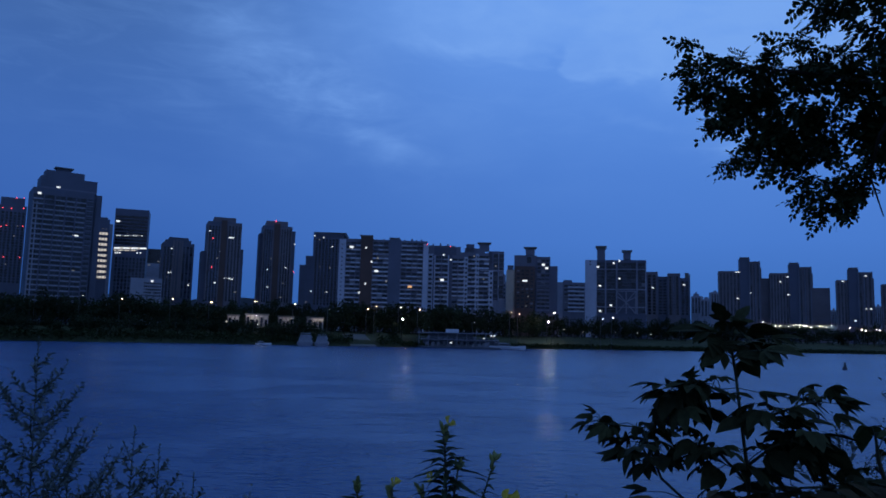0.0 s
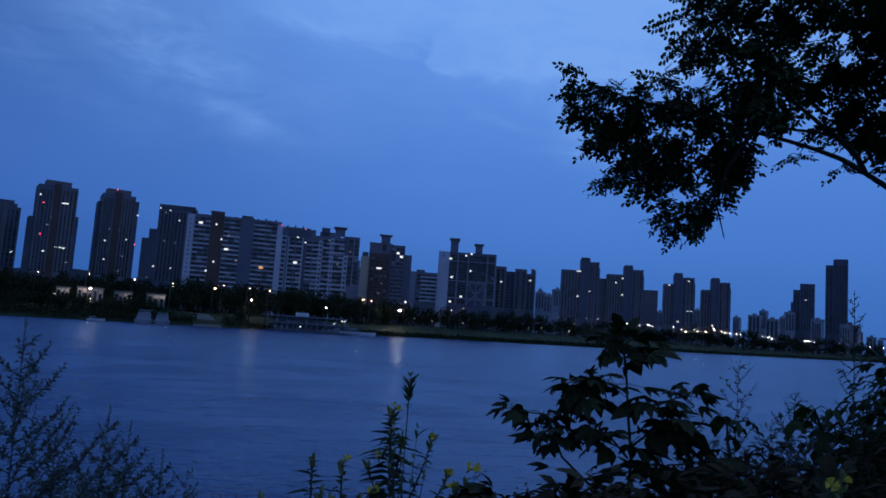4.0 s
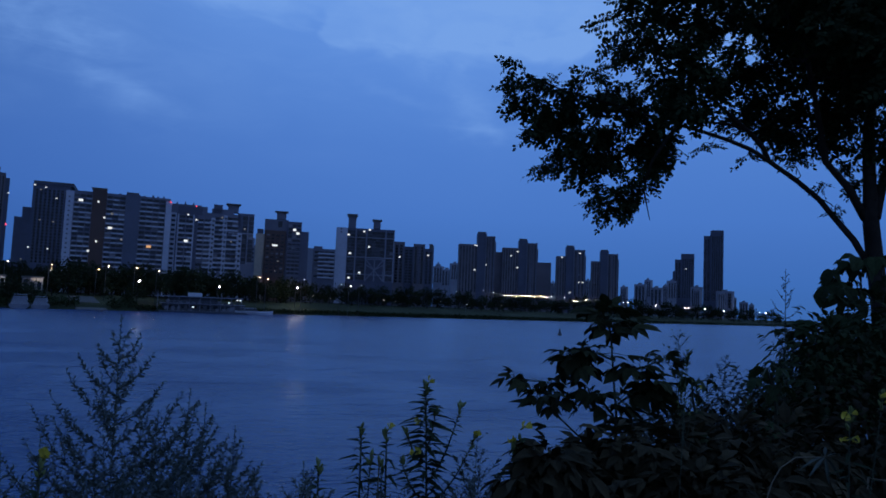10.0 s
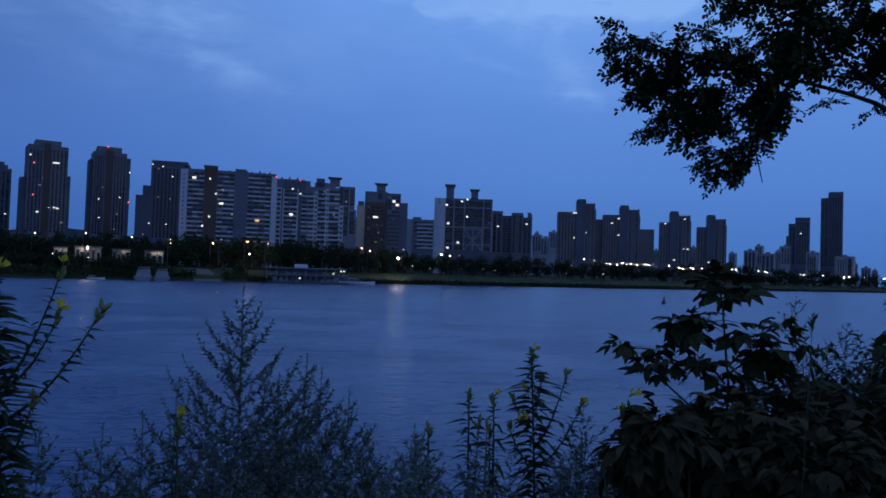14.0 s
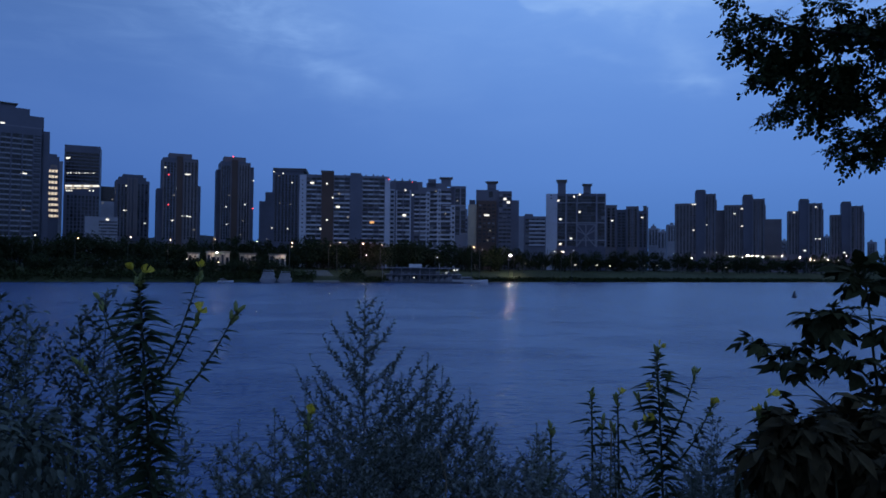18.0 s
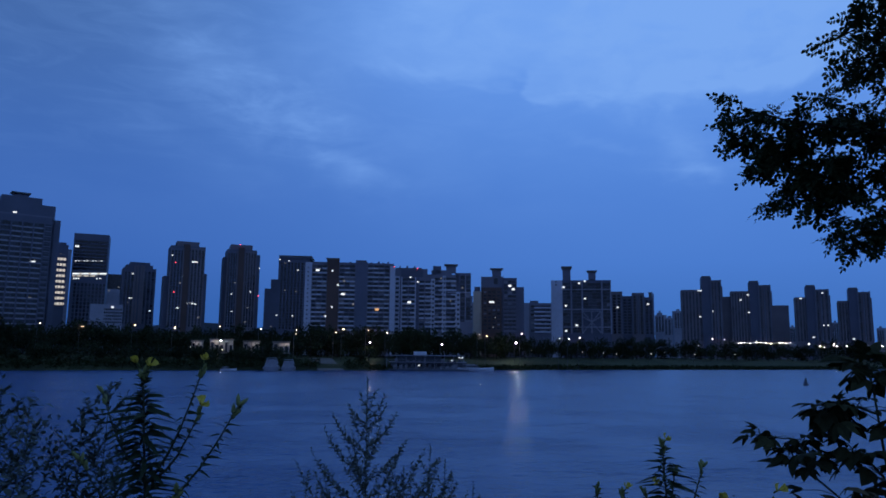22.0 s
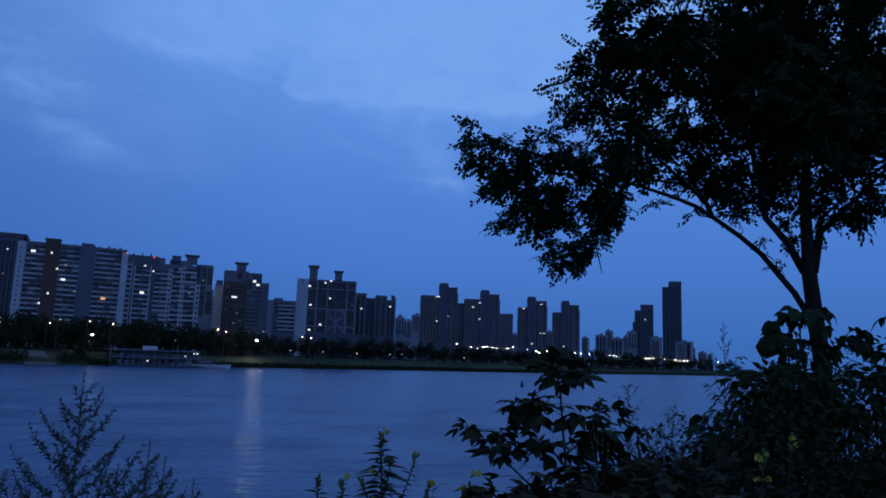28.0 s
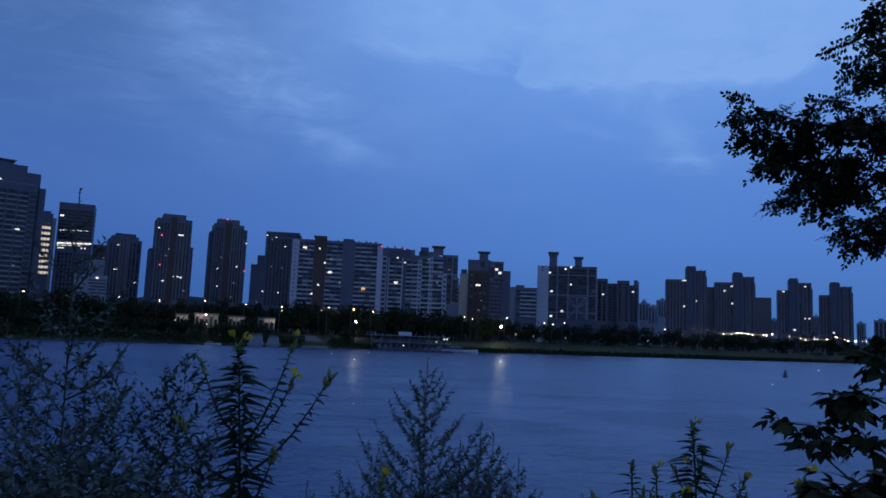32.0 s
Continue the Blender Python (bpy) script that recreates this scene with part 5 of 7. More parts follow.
for i in range(230):
    bear = -36 + 81 * (i + rnd.uniform(-0.4, 0.4)) / 230
    d = shore_d(bear) + rnd.uniform(38, 75)
    if bear > 8:
        k, s = rnd.choice((3, 2, 1, 0)), rnd.uniform(0.85, 1.1)
        d += 12
    elif bear > 4.5 or bear < -8:
        k, s = rnd.choice((0, 1, 1, 2)), rnd.uniform(0.95, 1.2)
    else:
        k, s = rnd.choice((0, 1)), rnd.uniform(1.1, 1.35)
    if bear > 30:
        s *= 1.25
    if -15.4 < bear < -8.3:
        d += 30
    plant(k, bear, d, s)
for i in range(40):
    bear = -36 + 34 * (i + rnd.uniform(-0.4, 0.4)) / 40
    if -8.6 < bear < -4.2 or -15.2 < bear < -8.2 and rnd.random() < 0.5:
        continue
    plant(rnd.choice((1, 3)), bear, shore_d(bear) + rnd.uniform(9, 20), rnd.uniform(0.6, 0.85))


def scrub_band():
    places = []
    leaf = blade(0.9, 0.5, 0.3, 0.3)
    leaf = ([leaf[0][i] for i in (1, 6, 7, 8, 13)], [(0, 1, 4, 2), (0, 2, 4, 3)])
    for _ in range(16000):
        bear = rnd.uniform(-37, 46)
        left = bear < -3
        if -6.8 < bear < -4.9:
            continue
        o = rnd.uniform(1.0, 12) if left else rnd.uniform(0.6, 5)
        hump = 0.5 + 0.5 * noise.noise(Vector((bear * 1.3, o * 0.15, 7)))
        z = rnd.random() * ((3.6 * hump + 0.4) if left else (0.7 * hump + 0.15))
        p = polar(bear, shore_d(bear) + o)
        places.append(aim((p.x, p.y, bank_z(o) + z), rdir(-0.3, 0.9), rnd.uniform(0, 6.28), rnd.uniform(0.8, 1.8)))
    ob = part("waterside_scrub", strew("waterside_scrub", leaf, places), "scrub", None)
    tagged(ob, "dark scrub and reeds along the far waterline", "scrub", kind="stuff")


scrub_band()


# ---------------------------------------------------------------- lamps on the far bank
def street_lamp(bear, d, z, kind, group, base=None, r=0.0):
    p = polar(bear, d)
    g = base if base is not None else min(bank_z(p.y - far_shore(p.x)), z - 3)
    t = thing("street_lamp", "warm glowing street lamp on a steel pole" if kind == "lamp_warm" else "white glowing street lamp on a steel pole", "street lamp", pose(p.x, p.y, g, 0, 0, -bear), group)
    h = z - g
    part("pole", tube("pole", [(0, 0, 0), (0, 0, h * 0.6), (0, 0, h + 0.1), (0.9, 0, h + 0.5)], [0.12, 0.09, 0.07, 0.05]), "steel", t)
    head = part("lamp_head", bev_box("lamp_head", 0.55, 1.5, -0.22, 0.22, h + 0.36, h + 0.58, 0.05), "steel", t)
    bm = bmesh.new()
    bmesh.ops.create_icosphere(bm, subdivisions=1, radius=r or (0.16 if d < 500 else 0.165 * d / 500))
    part("lamp_glass", bm, kind, head, "glowing lamp glass", Matrix.Translation((1.0, -0.1, h)))


for bear, z in ((-29.08, 18.6), (-26.34, 18.8), (-23.73, 17.9), (-20.32, 18.9), (-17.61, 18.2), (-14.44, 19.0), (-11.45, 18.3), (-8.82, 17.9),
                (-5.83, 17.1), (-5.22, 18.7), (-3.33, 18.3), (-1.83, 17.6), (5.36, 17.3), (5.98, 16.5)):
    street_lamp(bear, 350, z, "lamp_warm", "lamps along the near road")
for bear, z in ((-16.45, 9.6), (-14.2, 8.4), (-11.9, 8.2), (-8.8, 16.0)):
    street_lamp(bear, 341, z, "lamp_path", "low lamps by the service buildings")
for i in range(9):
    bear = 9.0 + 14.5 * (i + rnd.uniform(-0.45, 0.45)) / 8
    street_lamp(bear, shore_d(bear) + 34, rnd.uniform(9.0, 10.2), "lamp_path", "low lamps on the far riverside path")
for bear, z, r in ((-14.3, 12.6, 0.11), (-3.12, 12.8, 0.16), (2.48, 12.3, 0.08), (8.25, 14.0, 0.24)):
    street_lamp(bear, shore_d(bear) + 20, z, "lamp_bright", "lamps by the waterside", r=r)
for bear, z in ((-8.85, 16.7), (8.67, 18.9), (11.63, 16.8), (12.32, 16.2), (13.13, 17.1),
                (-19.97, 17.1)):
    street_lamp(bear, 400, z, "lamp_white", "lamps in the riverside park")
for bear, z in ((15.97, 22.5), (16.39, 22.0), (16.89, 21.5), (18.04, 22.0), (20.67, 20.6), (22.8, 22.0), (23.65, 21.5), (24.53, 18.8),
                (29.14, 18.3), (29.84, 17.0), (30.08, 16.2), (30.7, 17.9), (30.9, 16.6), (31.45, 17.0), (21.9, 16.5), (23.8, 14.5)):
    street_lamp(bear, 620, z, "lamp_white", "lamps along the far road")
for i in range(15):
    street_lamp(24.72 + 3.24 * (i + rnd.uniform(-0.35, 0.35)) / 14, 700, 20.4 + rnd.uniform(-0.9, 0.9), "lamp_white", "lamps along the far road")
for i in range(34):
    u = (i + rnd.uniform(-0.35, 0.35)) / 33
    street_lamp(32.2 + 11.3 * u, 820 + 950 * u, 21.5 + 2.0 * u + rnd.uniform(-1.2, 1.2), "lamp_white", "lamps along the far road", 6.4)


# ---------------------------------------------------------------- boats and landing
def hull_mesh(name, long, wide, high, bow=0.3):
    n = 10
    v, f = [], []
    for i in range(n + 1):
        u = i / n
        q = 1.0 if u < 1 - bow else max(0.02, math.cos((u - 1 + bow) / bow * math.pi / 2))
        up_ = 0.35 * max(0, (u - 0.5)) ** 2 * high
        for y, z in ((-0.32, 0), (-0.5, 0.55), (-0.5, 1), (0.5, 1), (0.5, 0.55), (0.32, 0)):
            v.append((long * (u - 0.5), y * wide * q, z * high + up_ * 3))
    for i in range(n):
        for k in range(6):
            a, b2 = i * 6 + k, i * 6 + (k + 1) % 6
            f.append((a, a + 6, b2 + 6, b2))
    f += [tuple(range(6)), tuple(n * 6 + k for k in range(5, -1, -1))]
    return mesh_of(name, v, f)


def wedge(name, x0, x1, half, z0, z1, front, back, pinch=0.8):
    """A boat's deckhouse: walls that lean in to a smaller roof, with raked front and back."""
    v = [(x0, -half, z0), (x1, -half, z0), (x1, half, z0), (x0, half, z0)]
    v += [(x0 + back, -half * pinch, z1), (x1 - front, -half * pinch, z1), (x1 - front, half * pinch, z1), (x0 + back, half * pinch, z1)]
    return mesh_of(name, v, list(BOX))


def cabin_boat(label, bear, d, long, high, turn, hull="white_paint"):
    p = polar(bear, d)
    t = thing("motorboat", label, "boat", pose(p.x, p.y, -0.25, 0, 0, -bear + turn), "boats at the landing")
    part("hull", hull_mesh("hull", long, long * 0.26, high, 0.55), hull, t)
    part("rubbing_strake", boxes("rubbing_strake", [(-long * 0.49, long * 0.05, -long * 0.135, long * 0.135, high * 0.72, high * 0.80)]), "hull", t)
    part("cabin", wedge("cabin", -long * 0.34, long * 0.10, long * 0.10, high * 0.95, high * 1.75, long * 0.10, long * 0.03), "boat_grey", t)
    part("cabin_window", wedge("cabin_window", -long * 0.30, long * 0.075, long * 0.102, high * 1.22, high * 1.62, long * 0.065, long * 0.02, 0.9), "glass", t)
    part("canopy", wedge("canopy", -long * 0.42, -long * 0.04, long * 0.09, high * 1.75, high * 1.92, 0.4, 0.2, 0.9), "boat_grey", t)
    for k in range(6):
        x = long * (0.12 + 0.055 * k)
        part("rail_post", boxes("rail_post", [(x - 0.02, x + 0.02, -long * 0.11 * (1 - 0.1 * k), -long * 0.11 * (1 - 0.1 * k) + 0.04, high * 1.0, high * 1.35)]), "steel", t)


cabin_boat("sleek white motorboat moored beside the floating house", 5.35, 341, 15.5, 1.75, 0)
cabin_boat("small white cabin boat at the bank", -13.5, 316, 6.5, 0.95, 10)


def cruiser(bear, wide, high):
    """A moored cabin cruiser, stern to the river."""
    p = polar(bear, shore_d(bear) - 5)
    t = thing("cabin_cruiser", "dull white cabin cruiser moored stern-on at the bank", "boat", pose(p.x, p.y, -0.25, 0, 0, -bear + 84), "boats at the landing")
    part("hull", hull_mesh("hull", 9.5, wide, high * 0.36, 0.5), "boat_grey", t)
    part("cabin", wedge("cabin", -3.2, 1.6, wide * 0.44, high * 0.36, high * 0.72, 1.2, 0.5, 0.84), "boat_grey", t)
    part("cabin_window", wedge("cabin_window", -3.0, 1.2, wide * 0.43, high * 0.46, high * 0.62, 0.7, 0.3, 0.92), "glass", t)
    part("flybridge", wedge("flybridge", -2.9, 0.2, wide * 0.36, high * 0.72, high * 0.88, 0.9, 0.1, 0.9), "boat_grey", t)
    part("awning", wedge("awning", -2.7, -0.4, wide * 0.34, high * 0.96, high, 0.2, 0.2, 0.92), "boat_grey", t)
    for x in (-2.5, -0.7):
        for y in (-0.3, 0.3):
            part("awning_post", boxes("awning_post", [(x - 0.04, x + 0.04, wide * y - 0.04, wide * y + 0.04, high * 0.88, high * 0.96)]), "steel", t)


cruiser(-10.35, 6.4, 5.6)
cruiser(-9.1, 5.8, 5.0)


def floating_house():
    """The long two-storey landing barge with an open upper deck."""
    b0, b1 = -1.85, 4.75
    p = polar((b0 + b1) / 2, 340)
    half = 340 * math.tan(radians((b1 - b0) / 2))
    t = thing("landing_barge", "long dark two-deck floating house with a flat white roof", "boat", pose(p.x, p.y, -0.2, 0, 0, -(b0 + b1) / 2))
    part("float", bev_box("float", -half, half, -1.5, 9, 0, 1.0, 0.15), "hull", t)
    # deck and room boxes are solid; dark colour stands in for shaded interiors
    part("lower_deck", bev_box("lower_deck", -half + 3, half - 1, 1.2, 8, 1.0, 3.9, 0.1), "hull", t)
    part("upper_floor", bev_box("upper_floor", -half + 2, half - 1, -0.6, 8.5, 3.9, 4.25, 0.05), "boat_grey", t)
    part("upper_room", bev_box("upper_room", -half + 6, half - 13, 2.2, 8, 4.25, 6.9, 0.1), "hull", t)
    part("roof", bev_box("roof", -half, half - 2, -0.8, 8.8, 6.9, 7.3, 0.08), "boat_grey", t)
    part("wheelhouse", bev_box("wheelhouse", -half + 13.5, -half + 19.5, 1, 6, 7.3, 8.9, 0.1), "white_paint", t)
    for k in range(9):
        x = -half + 1.2 + k * (2 * half - 4) / 8
        part("post", boxes("post", [(x - 0.12, x + 0.12, -0.6, -0.36, 1.0, 6.9)]), "boat_grey", t)
    pick = random.Random(5)
    for k in range(12):
        x = -half + 4.2 + k * (2 * half - 7) / 12
        hgt = pick.uniform(0.8, 2.3)
        part("panel", boxes("panel", [(x, x + pick.uniform(0.5, 1.6), 0.2, 0.5, 1.0, 1.0 + hgt)]), pick.choice(("deck", "hull", "white_paint", "boat_grey")), t)
        x += 0.6
        part("crate", bev_box("crate", x, x + pick.uniform(0.6, 1.4), 0.4, 1.2, 4.25, 4.25 + pick.uniform(0.5, 1.6), 0.05), pick.choice(("deck", "hull", "boat_grey")), t)
    for k in range(10):
        x = -half + 6.5 + k * 2.7
        part("window", boxes("window", [(x - 1.0, x + 1.0, 1.1, 1.25, 2.0, 3.3)]), "glass", t)
    part("railing", boxes("railing", [(-half + 1, half - 2, -0.58, -0.52, 5.1, 5.2), (-half + 1, half - 2, -0.58, -0.52, 4.7, 4.76)]), "deck", t)
    for x, z in ((half - 8, 5.0), (half - 4.5, 6.3), (half - 3.2, 6.3), (-half + 16, 2.6)):
        part("lit_window", boxes("lit_window", [(x - 0.35, x + 0.35, 1.0, 1.08, z - 0.3, z + 0.3)]), "lit_white", t, "small lit lamp")
    part("side_stair", boxes("side_stair", [(half - 11 + i * 0.8, half - 10.2 + i * 0.8, -0.6, 1.0, 1.0, 1.3 + i * 0.36) for i in range(7)]), "deck", t)


floating_house()


def ramp():
    a, c = polar(-6.9, shore_d(-6.9) - 2), polar(-4.9, shore_d(-4.9) - 2)
    e, g = polar(-5.9, shore_d(-5.9) + 26), polar(-7.6, shore_d(-7.6) + 26)
    v = [(a.x, a.y, 0.15), (c.x, c.y, 0.15), (e.x, e.y, 5.2), (g.x, g.y, 5.2)]
    v += [(x, y, z - 0.8) for x, y, z in v]
    ob = part("boat_ramp", mesh_of("boat_ramp", v, [(0, 1, 2, 3), (7, 6, 5, 4), (0, 4, 5, 1), (1, 5, 6, 2), (2, 6, 7, 3), (3, 7, 4, 0)]), "concrete", None)
    tagged(ob, "pale concrete slipway running down to the water", "slipway", kind="structure")


ramp()


def low_hall(b0, b1, z0, z1, label, lamp, bays):
    """Low pale service buildings behind the trees, lit by a lamp at their eaves."""
    p = polar((b0 + b1) / 2, 348)
    h = 348 * math.tan(radians((b1 - b0) / 2))
    t = thing("service_building", label, "building", pose(p.x, p.y, z0, 0, 0, -(b0 + b1) / 2), "low buildings by the road")
    high = z1 - z0
    part("wall", bev_box("wall", -h, h, 0, 6, 0, high, 0.05), "hall", t)
    part("roof", boxes("roof", [(-h - 0.4, h + 0.4, -1.6, 6.5, high, high + 0.3), (-h - 0.4, h + 0.4, -1.6, -1.45, high - 0.45, high)]), "roof", t)
    for k in range(bays):
        x = -h + 2 * h * (k + 0.5) / bays
        w = 0.30 * 2 * h / bays
        part("opening", boxes("opening", [(x - w, x + w, -0.06, 0.1, 0.4, high * (0.62 if k % 3 else 0.8))]), "glass", t)
        part("pier", boxes("pier", [(x - h / bays - 0.16, x - h / bays + 0.16, -0.25, 0.05, 0, high)]), "roof", t)
    for x in lamp:
        part("wall_lamp", boxes("wall_lamp", [(x - 1.3, x + 1.3, -1.2, -1.0, high - 0.18, high - 0.06)]), "flood", t, "glowing wall lamp")


low_hall(-16.2, -15.4, 7.2, 12.4, "small pale building half hidden by trees", (0,), 3)
low_hall(-14.9, -13.25, 7.0, 13.1, "low pale building lit by wall lamps", (-2.5,), 5)
low_hall(-12.5, -11.35, 7.0, 12.5, "low pale building lit by wall lamps", (1.5,), 4)
low_hall(-10.35, -9.1, 7.0, 12.4, "white kiosk brightly lit from outside", (0.5, 2.8), 3)
for bear, o, k, scale in ((-15.05, 34, 3, 0.95), (-12.9, 33, 3, 0.8), (-11.1, 9, 1, 0.95), (-12.3, 15, 1, 0.7), (-13.6, 12, 3, 0.6), (-8.5, 31, 3, 0.9), (-16.6, 36, 3, 0.8),
                          (-14.4, 30, 3, 0.62), (-13.7, 32, 1, 0.42), (-12.1, 30, 1, 0.45), (-11.5, 33, 3, 0.7), (-10.2, 30, 1, 0.36), (-15.6, 30, 3, 0.66), (-13.1, 27, 3, 0.6),
                          (-11.0, 26, 1, 0.62), (-10.75, 34, 3, 0.75), (-9.5, 29, 3, 0.45)):
    plant(k, bear, shore_d(bear) + o, scale)


def buoy():
    t = thing("buoy", "small dark buoy riding on the river", "buoy", pose(111, 201.5, -0.3))
    bm = bmesh.new()
    bmesh.ops.create_cone(bm, cap_ends=True, segments=12, radius1=0.75, radius2=0.6, depth=0.9, matrix=Matrix.Translation((0, 0, 0.45)))
    part("float", bm, "hull", t)
    bm = bmesh.new()
    bmesh.ops.create_cone(bm, cap_ends=True, segments=10, radius1=0.42, radius2=0.18, depth=1.4, matrix=Matrix.Translation((0, 0, 1.6)))
    part("top", bm, "hull", t)


buoy()


# ---------------------------------------------------------------- the locust tree on the near bank
LOBE_LEFT = [(1.26, 3.68, 8.94, 0.03), (1.30, 3.66, 8.83, 0.07), (1.37, 3.63, 8.69, 0.10), (1.42, 3.60, 8.82, 0.08), (1.50, 3.56, 8.72, 0.12), (1.48, 3.57, 8.55, 0.11), 
    (1.40, 3.61, 8.53, 0.06), (1.60, 3.51, 8.62, 0.13), (1.62, 3.49, 8.79, 0.08), (1.72, 3.43, 8.69, 0.13), (1.73, 3.43, 8.84, 0.06), (1.57, 3.52, 8.44, 0.11), 
    (1.70, 3.45, 8.48, 0.14), (1.44, 3.59, 8.29, 0.04), (1.51, 3.55, 8.31, 0.07), (1.63, 3.49, 8.31, 0.10), (1.77, 3.40, 8.31, 0.11), (1.85, 3.35, 8.44, 0.14), 
    (1.85, 3.35, 8.61, 0.13), (1.85, 3.36, 8.76, 0.07), (1.91, 3.32, 8.68, 0.08), (1.80, 3.39, 8.75, 0.05), (1.75, 3.42, 8.15, 0.08), (1.83, 3.37, 8.14, 0.09), 
    (1.75, 3.42, 8.07, 0.04), (1.81, 3.38, 8.02, 0.05), (1.93, 3.30, 8.21, 0.09), (1.96, 3.28, 8.34, 0.10), (1.99, 3.26, 8.47, 0.13), (1.91, 3.31, 8.08, 0.06), 
    (1.98, 3.26, 8.27, 0.05), (2.07, 3.20, 8.45, 0.06), (2.04, 3.23, 8.54, 0.11)]
LOBE_TOP = [(1.66, 3.12, 9.10, 0.08), (1.68, 3.11, 8.95, 0.08), (1.75, 3.06, 9.01, 0.11), (1.74, 3.06, 8.88, 0.07), (1.82, 3.01, 9.14, 0.13), (1.85, 2.99, 8.91, 0.13), 
    (1.83, 3.00, 8.75, 0.11), (1.95, 2.92, 9.03, 0.13), (1.97, 2.90, 8.84, 0.12), (1.93, 2.93, 8.68, 0.12), (2.02, 2.86, 8.60, 0.11), (1.91, 2.95, 8.56, 0.10), 
    (2.07, 2.82, 8.70, 0.10), (2.11, 2.79, 8.87, 0.06), (2.13, 2.77, 9.07, 0.08), (1.72, 3.08, 9.24, 0.08), (1.82, 3.01, 9.33, 0.13), (1.96, 2.90, 9.32, 0.15), 
    (2.12, 2.78, 9.32, 0.15), (1.81, 2.89, 9.46, 0.12), (1.89, 2.83, 9.64, 0.19), (1.96, 2.78, 9.32, 0.19), (2.08, 2.68, 9.51, 0.23), (1.84, 2.87, 9.24, 0.13), 
    (2.17, 2.60, 9.29, 0.19), (2.24, 2.54, 9.62, 0.26), (2.36, 3.05, 9.50, 0.13), (2.10, 3.05, 9.16, 0.09),
    (2.50, 3.05, 9.64, 0.14), (2.22, 3.00, 9.08, 0.09), (2.30, 3.00, 9.30, 0.12), (2.45, 3.05, 9.24, 0.11)]
MASS = [(2.73, 3.23, 9.24, 0.14), (2.72, 3.24, 8.95, 0.15), (2.68, 3.29, 8.74, 0.11), (2.82, 3.16, 8.80, 0.17), (2.87, 3.10, 9.11, 0.18), (2.91, 3.06, 9.32, 0.18), 
    (2.97, 3.00, 8.88, 0.20), (3.04, 2.93, 9.19, 0.20), (3.11, 2.85, 8.96, 0.20), (3.10, 2.86, 9.28, 0.18), (2.87, 3.10, 8.65, 0.14), (2.98, 2.99, 8.62, 0.14), 
    (3.10, 2.86, 8.63, 0.17), (2.77, 3.20, 8.60, 0.08), (2.92, 3.06, 8.48, 0.08), (3.03, 2.94, 8.45, 0.09), (2.78, 3.19, 9.60, 0.22), (3.00, 2.97, 9.62, 0.22), 
    (3.15, 2.80, 9.57, 0.22), (3.21, 2.73, 9.01, 0.23), (3.30, 2.61, 8.66, 0.23), (3.26, 2.67, 9.33, 0.23), (3.40, 2.48, 8.96, 0.23), (2.61, 3.35, 8.66, 0.07), 
    (3.19, 2.76, 8.51, 0.15), (3.27, 2.65, 8.37, 0.08), (3.37, 2.53, 8.42, 0.12), (2.81, 3.17, 8.68, 0.11), (2.92, 3.06, 8.75, 0.14), (3.02, 2.95, 8.74, 0.15), 
    (3.12, 2.83, 8.76, 0.16), (2.71, 3.26, 9.08, 0.12), (2.81, 3.17, 9.00, 0.14), (2.64, 3.32, 8.93, 0.10), (2.50, 3.43, 8.49, 0.03), (2.55, 3.39, 8.51, 0.03), 
    (2.70, 3.26, 8.45, 0.04), (2.89, 3.08, 8.40, 0.05), (3.05, 2.91, 8.08, 0.04), (3.12, 2.84, 8.23, 0.05), (3.08, 2.89, 8.35, 0.05), (2.99, 2.98, 8.24, 0.03), 
    (3.20, 2.74, 8.27, 0.03)]
SPRAYS = [((1.33, 3.59, 8.85), (1.13, 3.63, 8.94)), ((1.37, 3.57, 8.79), (1.16, 3.61, 8.75)), ((1.32, 3.60, 8.72), (1.18, 3.61, 8.68)), 
    ((1.70, 3.03, 9.26), (1.56, 3.06, 9.33)), ((1.69, 3.04, 9.19), (1.53, 3.09, 9.13)), ((1.64, 3.07, 9.10), (1.42, 3.15, 9.03)), 
    ((1.66, 3.06, 8.99), (1.48, 3.12, 8.81)), ((1.63, 3.08, 9.06), (1.44, 3.14, 8.98)), ((1.71, 3.03, 8.97), (1.57, 3.06, 8.80)), 
    ((1.61, 3.21, 8.78), (1.43, 3.26, 8.81)), ((1.45, 3.42, 8.78), (1.35, 3.41, 8.79)), ((1.79, 2.97, 9.39), (1.71, 2.97, 9.42)), 
    ((1.76, 3.00, 8.96), (1.65, 3.01, 8.78))]


